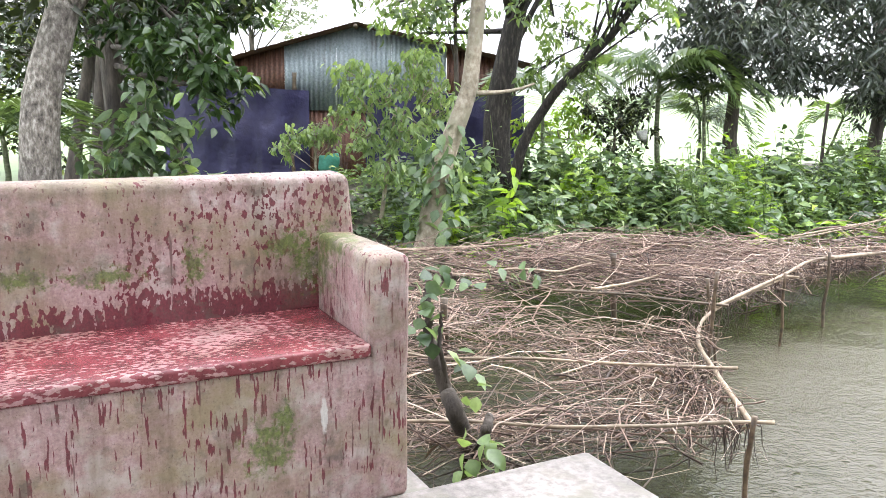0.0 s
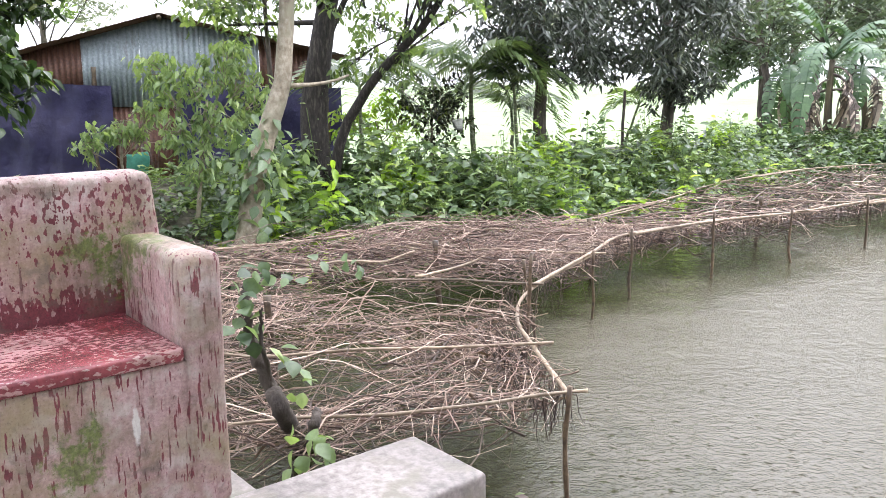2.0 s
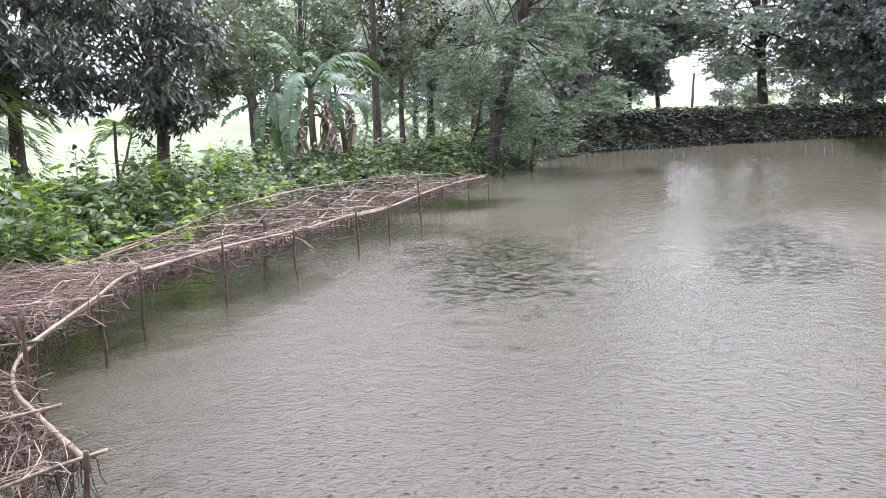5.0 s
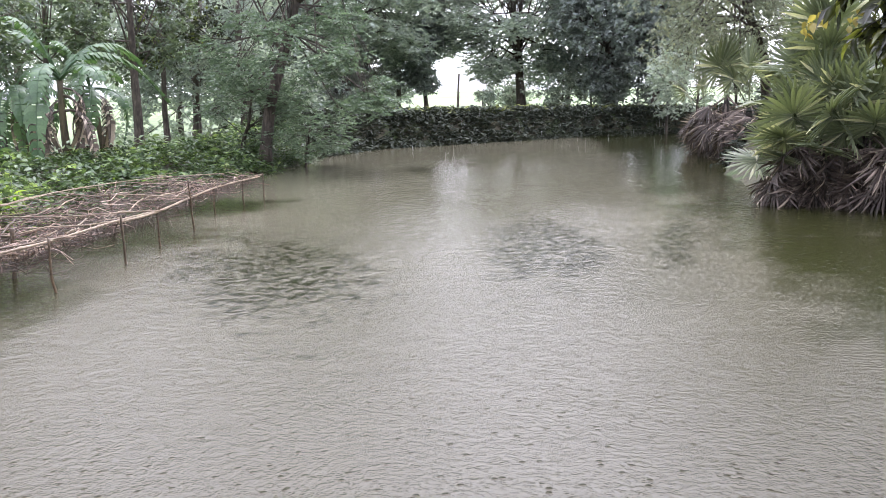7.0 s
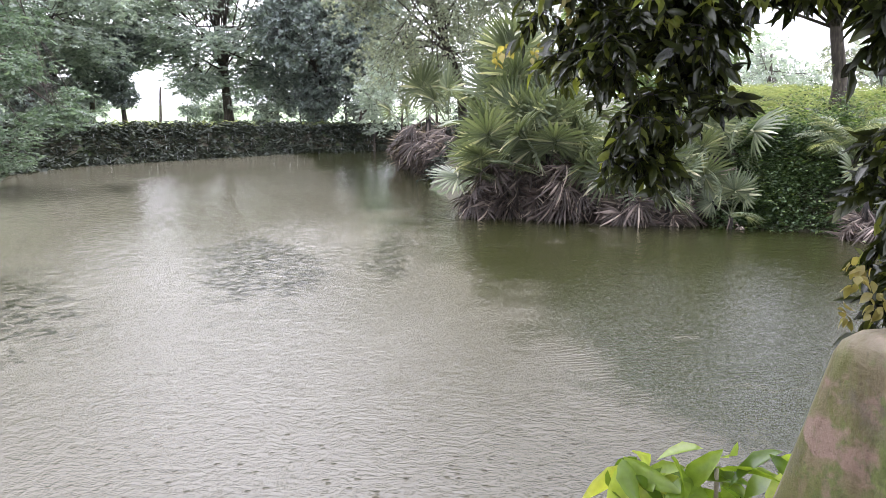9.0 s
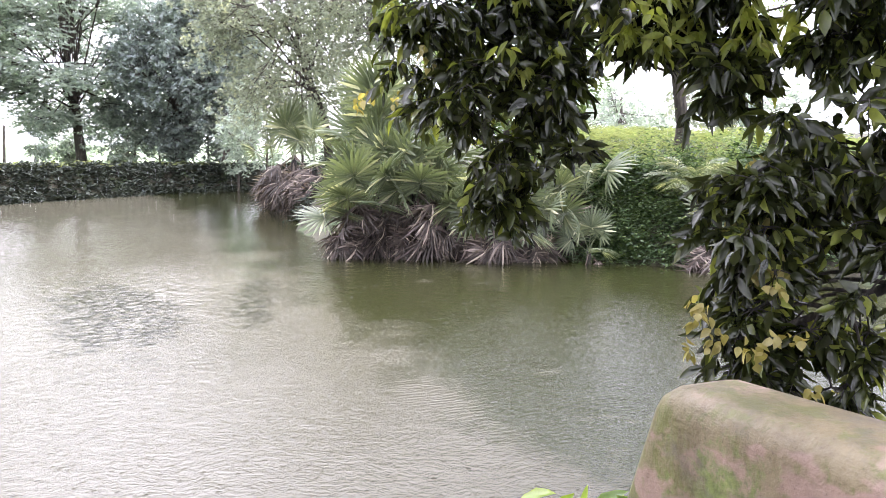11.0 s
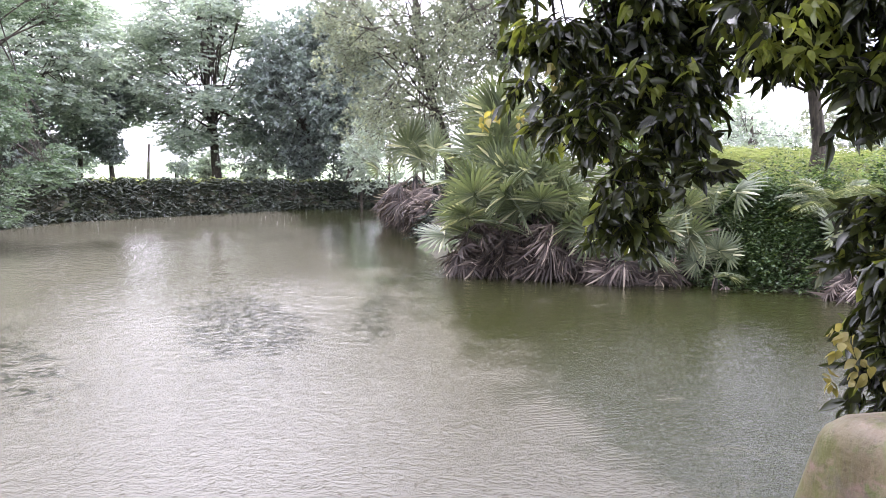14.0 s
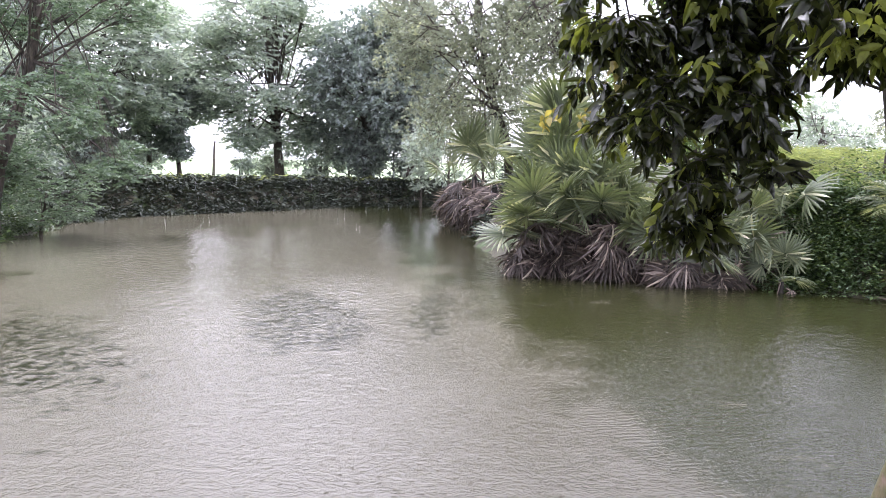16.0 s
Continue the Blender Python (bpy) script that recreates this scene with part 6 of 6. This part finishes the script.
def weeds(name, label, P, height, per, leaf, mat, shape, seed, stem=True, spread=0.12, low_back=True, dome=None):
    g = np.random.default_rng(seed)
    k = len(P)
    Z = land(P[:, 0], P[:, 1])
    H = height[0] + (height[1] - height[0]) * g.uniform(size=k) ** 1.4
    H *= 0.55 + 0.75 * (0.5 + 0.5 * np.sin(P[:, 0] * 2.3 + 1.7 * np.sin(P[:, 1] * 1.9)) * np.sin(P[:, 1] * 2.6 + 0.7))
    if low_back:
        H *= 1 - 0.4 * ease(shore(P[:, 0], P[:, 1]), 0.8, 2.0)
    if dome is not None:
        H *= dome
    lean = g.normal(0, 0.16, (k, 2))
    s = np.tile(np.linspace(0.25, 1.0, per), k)
    X = np.repeat(P, per, 0) + np.repeat(lean, per, 0) * s[:, None] + g.normal(0, spread * 0.4, (k * per, 2))
    R = np.column_stack([X, np.repeat(Z, per) + np.repeat(H, per) * s])
    a = g.uniform(0, 2 * math.pi, k * per)
    D = np.stack([np.cos(a), np.sin(a), g.normal(0.05, 0.35, k * per)], 1)
    ob = part(name, leaves(name, R, D, g.uniform(*leaf[0], k * per), g.uniform(*leaf[1], k * per), mat, shape, g=g, smooth=shape is RICH))
    tagged(ob, label, "undergrowth", kind="stuff")
    if stem:
        Q = np.column_stack([P, Z - 0.05])
        T = Q + np.column_stack([lean, H])
        o = part("weed_stems", tubes("weed_stems", [(np.array([q, t]), (0.006, 0.003)) for q, t in zip(Q, T)], M["shrub_leaf"], 3, False, False))
        tagged(o, "thin green weed stems", "undergrowth", kind="stuff")


g = np.random.default_rng(71)
LEFT = (-4, 9.5, 6.0, 16)
def clumped(g, count, d0, d1, box, stems, rad):
    """Stems in rounded clumps, with each stem's share of the clump's height."""
    c = np.repeat(bank_points(g, count, d0, d1, box), stems, 0)
    off = g.normal(0, 1, (len(c), 2)) * rad * np.repeat(g.uniform(0.6, 1.3, count), stems)[:, None] * 0.5
    q = np.hypot(off[:, 0], off[:, 1]) / rad
    return c + off, (0.3 + 0.7 * np.exp(-q * q * 2)) * np.repeat(g.uniform(0.35, 1.25, count), stems)


NEARB = (-0.5, 9.5, 7.2, 16)
for nm_, lb_, cnt, st, rad, hh, per, lf, mt, shp in (
        ("broad_weeds", "broad-leaved weeds crowding the bank", 120, 7, 0.36, (0.7, 1.45), 15, ((0.08, 0.21), (0.045, 0.115)), "broad_leaf", RICH),
        ("fine_weeds", "fine-leaved green weeds on the bank", 70, 9, 0.36, (0.55, 1.25), 17, ((0.05, 0.12), (0.022, 0.05)), "shrub_leaf", MID),
        ("dusky_weeds", "dusky green weeds among the brighter ones", 42, 8, 0.34, (0.55, 1.2), 15, ((0.08, 0.19), (0.04, 0.085)), "broad_dark", MID),
        ("lime_weeds", "bright lime-green broad weeds on the bank", 26, 7, 0.3, (0.7, 1.3), 11, ((0.12, 0.28), (0.06, 0.11)), "lime_leaf", RICH)):
    P, dm = clumped(g, cnt, -0.25, 1.9, NEARB, st, rad)
    weeds(nm_, lb_, P, hh, per, lf, M[mt], shp, len(nm_) + cnt, dome=dm)
weeds("dark_weeds", "dark low weeds near the water", bank_points(g, 800, -0.15, 2.2, LEFT), (0.1, 0.4), 14, ((0.06, 0.13), (0.03, 0.06)), M["ivy_leaf"], PLAIN, 3)
weeds("tall_stems", "tall thin weed stems on the bank", bank_points(g, 60, 0.1, 1.8, NEARB), (0.7, 1.25), 7, ((0.06, 0.12), (0.02, 0.04)), M["shrub_leaf"], MID, 19)
weeds("fine_weeds", "fine-leaved green weeds on the bank", bank_points(g, 1200, -0.1, 3.2, (9, 27, 12, 24)), (0.1, 0.45), 16, ((0.08, 0.16), (0.035, 0.07)), M["broad_dark"], PLAIN, 4, False, 0.3)
P, dm = clumped(g, 46, 0.0, 3.0, (9, 24, 12.5, 22), 9, 0.55)
weeds("broad_weeds", "broad-leaved weeds in mounds along the bank", P, (0.5, 1.2), 13, ((0.12, 0.24), (0.06, 0.12)), M["broad_leaf"], MID, 44, False, 0.3, dome=dm)
weeds("dark_weeds", "dark low weeds near the water", bank_points(g, 500, -0.2, 2.0, (9, 27, 12, 24)), (0.2, 0.6), 14, ((0.10, 0.2), (0.05, 0.09)), M["ivy_leaf"], PLAIN, 5, False, 0.3)
weeds("bank_hedge", "dark hedge growing down the far bank", bank_points(g, 4400, -0.2, 1.3, (26, 58, 6.5, 26)), (0.1, 0.42), 9, ((0.16, 0.3), (0.08, 0.14)), M["hedge_leaf"], PLAIN, 6, False, 0.3)
weeds("bank_hedge", "dark hedge along the far end of the bank", bank_points(g, 1200, -0.2, 2.0, (27, 54, 3.0, 8)), (0.2, 0.9), 10, ((0.14, 0.26), (0.07, 0.13)), M["hedge_leaf"], PLAIN, 7, False, 0.3)
weeds("bank_creeper", "dark green creeper covering the bank below the grass", bank_points(g, 1800, -0.1, 3.0, (14.5, 24, -8, -1.0)), (0.1, 0.4), 16, ((0.05, 0.09), (0.035, 0.06)), M["ivy_leaf"], PLAIN, 8, False, 0.2)
P, dm = clumped(g, 70, 0.0, 2.0, (14.5, 24, -8.5, -3.3), 24, 0.62)
weeds("bank_creeper", "leafy mid-green creeper heaped over the bank", P, (0.25, 1.75), 26, ((0.045, 0.11), (0.03, 0.06)), M["creeper_leaf"], PLAIN, 88, False, 0.4, dome=dm)
P, dm = clumped(g, 16, 0.2, 2.2, (14.8, 22, -8.0, -2.6), 16, 0.42)
weeds("bank_creeper", "ragged bushes tangled with creeper on the bank", P, (0.9, 2.1), 22, ((0.06, 0.14), (0.035, 0.075)), M["broad_dark"], PLAIN, 90, False, 0.3, dome=dm)
P, dm = clumped(g, 34, 0.8, 3.2, (15, 22, -8.5, -1.6), 12, 0.5)
weeds("tall_stems", "tall yellow-green weeds above the creeper", P, (0.5, 1.7), 16, ((0.07, 0.17), (0.02, 0.045)), M["shrub_leaf"], PLAIN, 89, False, 0.3, dome=dm)
weeds("bank_grass", "bright grass on top of the bank", bank_points(g, 4200, 2.2, 13.0, (16, 34, -16, 3.5)), (0.15, 0.4), 8, ((0.15, 0.35), (0.012, 0.024)), M["grass"], PLAIN, 9, False, 0.2)
P, dm = clumped(g, 90, 2.0, 9.0, (16, 30, -14, 1.0), 12, 0.6)
weeds("fine_weeds", "fine-leaved weeds in tufts on the grassy bank", P, (0.3, 1.0), 14, ((0.06, 0.13), (0.02, 0.045)), M["shrub_leaf"], PLAIN, 54, False, 0.3, low_back=False, dome=dm)
weeds("bank_grass", "bright grass along the far bank top", bank_points(g, 500, 0.9, 3.2, (36, 58, 12, 26)), (0.15, 0.35), 7, ((0.3, 0.6), (0.03, 0.06)), M["grass"], PLAIN, 17, False, 0.3)
weeds("fine_weeds", "weeds behind the bench", bank_points(g, 700, 0.0, 6.0, (-9, 0.5, 3.2, 12)), (0.15, 0.4), 14, ((0.06, 0.14), (0.03, 0.06)), M["shrub_leaf"], PLAIN, 10)

# ---- tree by the landing, with branches hanging over the water ----
g = np.random.default_rng(81)
b = on_land((3.6, -3.9, 0))


def within(poly, y, z):
    inside = np.zeros(len(y), bool)
    for (ay, az), (by, bz) in zip(poly, poly[1:] + poly[:1]):
        inside ^= ((az > z) != (bz > z)) & (y < (by - ay) * (z - az) / (bz - az + 1e-12) + ay)
    return inside


def fill(poly, count, x0, slope, depth):
    """Spray roots spread over an outline that hangs across the line of sight."""
    lo, hi = np.min(poly, 0), np.max(poly, 0)
    y, z = g.uniform(lo[0], hi[0], 4000), g.uniform(lo[1], hi[1], 4000)
    ok = within(poly, y, z)
    y, z = y[ok][:count], z[ok][:count]
    return np.stack([x0 + slope * y + g.normal(0, depth, len(y)), y, z], 1)


def sprays(C, twigs, length, per):
    """Drooping leafy twigs about each root: twig lines, leaf roots and leaf ways."""
    lines, P, D = [], [], []
    for c in C:
        for _ in range(twigs):
            a = g.uniform(0, 2 * math.pi)
            d = np.array([math.cos(a), math.sin(a), g.uniform(-0.7, 0.5)])
            ln = length * g.uniform(0.6, 1.3)
            s = np.linspace(0, 1, 6)[:, None]
            T = c + d * ln * s - np.array([0, 0, 0.55 * ln]) * s ** 2
            lines.append((T, np.linspace(0.0035, 0.0012, 6)))
            k = per
            u = g.uniform(0.25, 1.0, k)
            Q = np.stack([np.interp(u, s[:, 0], T[:, i]) for i in range(3)], 1)
            b_ = g.uniform(0, 2 * math.pi, k)
            W = np.stack([np.cos(b_), np.sin(b_), g.normal(-0.75, 0.55, k)], 1) + d * 0.7
            P.append(Q), D.append(W)
    return lines, np.concatenate(P), np.concatenate(D)


HANG = [(0.44, 3.3), (0.42, 2.88), (0.33, 2.54), (0.15, 2.28), (0.02, 2.1), (-0.12, 1.9), (-0.26, 1.80), (-0.36, 2.06), (-0.55, 2.16), (-0.64, 2.46), (-0.66, 2.86), (-0.62, 3.3)]
SPRIG = [(-0.60, 3.2), (-0.64, 2.80), (-0.74, 2.58), (-0.84, 2.40), (-0.95, 2.54), (-1.12, 2.40), (-1.27, 2.50), (-1.38, 2.76), (-1.35, 3.15)]
SIDE = [(-1.95, 3.25), (-1.46, 3.2), (-1.36, 2.9), (-1.30, 2.62), (-1.20, 2.40), (-1.06, 2.10), (-0.99, 1.90), (-1.07, 1.70), (-1.04, 1.52), (-1.00, 1.36), (-1.10, 1.22), (-1.65, 1.18), (-1.85, 1.9)]
boughs = [smooth_line(q, 8) for q in ([(3.6, -2.9, 3.2), (4.1, -1.8, 3.85), (4.5, -0.6, 3.75), (4.75, 0.3, 3.45)], [(3.6, -3.0, 3.1), (3.8, -2.0, 3.6), (3.95, -1.2, 3.45)],
                                      [(3.6, -3.2, 2.2), (3.35, -2.5, 2.0), (3.25, -1.9, 1.75), (3.3, -1.5, 1.55), (3.4, -1.2, 1.40)])]
near_tree = thing("fruit_tree", "dark glossy-leaved fruit tree with hanging branches and yellow shoots", "tree", b)
bv = np.array(b)
stem = smooth_line([b, (3.6, -3.6, 1.4), (3.6, -3.0, 3.1), (3.9, -2.3, 4.7)], 6)
part("trunk", tubes("trunk", [(stem - bv, np.linspace(0.1, 0.06, len(stem)))], M["bark_dark"], 10), near_tree)
for q in boughs:
    part("limb", tubes("limb", [(q - bv, np.linspace(0.045, 0.012, len(q)))], M["bark_dark"], 7), near_tree)
allb = np.concatenate(boughs)
for nm_, C, twigs, ln, per, ls in (("crown", fill(HANG, 105, 4.70, 0.0, 0.2), 6, 0.15, 9, (0.105, 0.044)), ("crown", fill(SPRIG, 42, 4.45, 0.35, 0.14), 6, 0.14, 8, (0.115, 0.046)),
                                   ("lower_crown", fill(SIDE, 126, 3.6, 0.15, 0.13), 6, 0.13, 9, (0.095, 0.04))):
    lines, P, D = sprays(C, twigs, ln, per)
    for c in C:
        up_ = allb[allb[:, 2] > c[2] + 0.1]
        q = up_[np.argmin(((up_ - c) ** 2).sum(1))]
        if np.linalg.norm(q - c) < 0.75 and g.uniform() < 0.7:
            mid = (q + c) / 2 + np.array([0, 0, 0.12])
            t_ = np.linspace(0, 1, 7)[:, None]
            lines.append((q * (1 - t_) ** 2 + 2 * mid * t_ * (1 - t_) + c * t_ ** 2, np.linspace(0.010, 0.004, 7)))
    tagged(part("twig", tubes("twig", [(L - bv, r) for L, r in lines], M["bark_dark"], 4, cap=False), near_tree), kind="stuff")
    k = len(P)
    part(nm_, leaves(nm_, P - bv, D, ls[0] * g.uniform(0.6, 1.3, k), ls[1] * g.uniform(0.7, 1.25, k), M["fruit_leaf"], RICH, g=g, smooth=True, jit=0.9), near_tree, "wet dark glossy leaves")
# unseen leaf clumps, added overhead to shade the benches
up = np.stack([g.uniform(-3.5, 4.2, 110), g.uniform(-4.5, 3.2, 110), g.uniform(4.2, 6.2, 110)], 1)
# more unseen clumps above the water, added to darken what it mirrors
over = np.stack([g.uniform(3.5, 11.0, 460), g.uniform(-8.5, -0.6, 460), g.uniform(4.2, 8.5, 460)], 1)
up = np.concatenate([up, over[(over[:, 2] - 2.1) / np.hypot(over[:, 0], over[:, 1]) > 0.33]])
C = np.concatenate([c + unit(g, 26) * g.uniform(0.2, 1, (26, 1)) ** 0.6 * 0.75 for c in up - np.array(b)])
P, D = rosettes(g, C, 7, 0.6, 0.04)
k = len(P)
part("unseen_canopy", leaves("unseen_canopy", P, D, 0.19 * g.uniform(0.7, 1.2, k), 0.075 * g.uniform(0.7, 1.2, k), M["dark_leaf"], PLAIN, g=g, jit=0.6), near_tree, "unseen canopy added to shade the landing and darken the water's reflections")
shoots = [((4.75, 0.42, 2.91), "fruit_young", 6), ((4.32, -0.33, 2.55), "fruit_young", 3), ((3.95, -0.70, 2.73), "fruit_young", 12), ((3.92, -0.81, 2.65), "fruit_young", 10), ((3.90, -0.89, 2.81), "fruit_young", 10),
          ((4.24, -0.74, 2.86), "fruit_young", 9), ((4.10, -0.88, 2.69), "fruit_young", 7), ((3.95, -1.03, 2.82), "fruit_young", 11), ((3.91, -1.15, 2.61), "fruit_young", 7), ((3.65, -1.25, 2.69), "fruit_young", 11), ((3.68, -1.17, 2.80), "fruit_young", 9), ((4.47, -0.59, 2.92), "fruit_young", 5), ((3.38, -1.12, 1.77), "young_leaf", 4), ((3.26, -1.15, 1.68), "young_leaf", 5), ((3.25, -0.90, 1.46), "young_leaf", 3), ((3.36, -1.18, 2.08), "young_leaf", 4), ((3.07, -1.08, 1.36), "young_leaf", 4),
          ((5.05, 0.48, 2.36), "young_leaf", 3), ((4.96, 0.35, 2.40), "young_leaf", 3), ((4.15, -0.70, 2.79), "fruit_young", 9), ((4.12, -0.82, 2.76), "fruit_young", 9), ((4.27, -0.62, 2.90), "fruit_young", 6), ((3.99, -0.93, 2.81), "fruit_young", 6), ((4.14, -0.76, 2.64), "fruit_young", 4), ((4.54, -0.20, 2.95), "fruit_young", 4), ((4.76, 0.32, 2.82), "fruit_young", 4), ((3.85, -1.33, 2.65), "fruit_young", 5), ((4.66, 0.18, 2.60), "young_leaf", 3), ((5.04, 0.58, 2.39), "young_leaf", 3), ((4.52, -0.38, 2.49), "fruit_young", 2), ((4.65, -0.04, 2.77), "fruit_young", 2), ((4.76, 0.26, 2.94), "fruit_young", 3),
          ((3.29, -0.84, 1.47), "young_leaf", 2), ((3.25, -0.92, 1.41), "young_leaf", 2), ((3.52, -1.08, 1.97), "fruit_young", 4), ((3.50, -1.13, 1.77), "young_leaf", 3), ((3.15, -1.18, 1.60), "young_leaf", 3), ((3.46, -1.22, 2.24), "fruit_young", 4), ((3.05, -1.15, 1.37), "young_leaf", 2)]
for p, mt, n in shoots:
    n = max(2, int(n * (0.4 if mt == "fruit_young" else 0.6)))
    C = np.array(rel(b, [p])) + g.normal(0, 0.06, (n, 3))
    P, D = rosettes(g, C, 7, 0.8, 0.02)
    k = len(P)
    part("young_shoot", leaves("young_shoot", P, D, (0.052 if mt == "young_leaf" else 0.10) * g.uniform(0.6, 1.2, k), 0.035 * g.uniform(0.7, 1.2, k), M[mt], RICH, g=g, smooth=True), near_tree, "yellow-green young leaves")["kind"] = "stuff"

# sapling close to the landing
g = np.random.default_rng(97)
b = (1.70, -0.08, -0.05)
root = thing("landing_sapling", "bright green sapling growing beside the landing", "sapling", b)
part("stem", tubes("stem", [(bend((0, 0, 0), (-0.05, 0.0, 1.49), 0, 0.02, 8, g), np.linspace(0.012, 0.004, 8)), (bend((-0.03, 0, 1.2), (-0.02, 0.15, 1.46), 0, 0.01, 5, g), np.linspace(0.005, 0.003, 5)), (bend((-0.03, 0, 1.2), (-0.05, -0.13, 1.45), 0, 0.01, 5, g), np.linspace(0.005, 0.003, 5))], M["bark_tan"], 6), root)
C = np.array([(-0.05, 0.0, 1.48), (-0.02, 0.15, 1.47), (-0.05, -0.12, 1.48), (-0.04, 0.06, 1.41), (-0.04, -0.06, 1.39)])
P, D = rosettes(g, C, 11, 0.4, 0.02)
k = len(P)
part("foliage", leaves("foliage", P, D, 0.12 * g.uniform(0.6, 1.2, k), 0.05 * g.uniform(0.7, 1.2, k), M["sapling_leaf"], RICH, g=g, smooth=True, jit=0.9), root)

# ---- rain ----
g = np.random.default_rng(91)
k = 6500
P = np.stack([g.uniform(21, 60, k), g.uniform(-12, 30, k), g.uniform(0.2, 13, k)], 1)
ln, w = g.uniform(0.2, 0.4, k)[:, None, None], 0.0015
tri = np.array([(0, 0), (1, 0), (0.5, 0.866)]) * w
lean = np.array([0.06, 0.05, 1.0])
V = P[:, None] + np.concatenate([np.column_stack([tri, np.zeros(3)]), np.column_stack([tri, np.zeros(3)])])[None] + np.concatenate([np.zeros((3, 1)), np.ones((3, 1))])[None] * ln * lean
F = np.array([(0, 1, 4, 3), (1, 2, 5, 4), (2, 0, 3, 5)])[None] + (np.arange(k) * 6)[:, None, None]
tagged(part("rain", mk("rain", V.reshape(-1, 3), [F.reshape(-1, 4)], M["rain"])), "fine streaks of falling rain over the pond", "rain", kind="stuff")

# ---- floating leaves ----
g = np.random.default_rng(95)
for p, mt, s, lb_ in (((1.25, 3.54, 0.00), "palm_dead", 0.10, "fallen brown leaf floating by the steps"), ((1.19, 3.59, 0.00), "shrub_leaf", 0.07, "fallen green leaf floating by the steps"),
                      ((1.21, 3.53, 0.00), "shrub_leaf", 0.05, "fallen green leaf floating by the steps")):
    fl = part("floating_leaf", leaves("floating_leaf", np.zeros((1, 3)), [(math.cos(s * 90), math.sin(s * 90), 0.12)], s, s * 0.5, M[mt], RICH, g=g, smooth=True, jit=0.1), None, "", pose(*p))
    tagged(fl, lb_, "leaf")
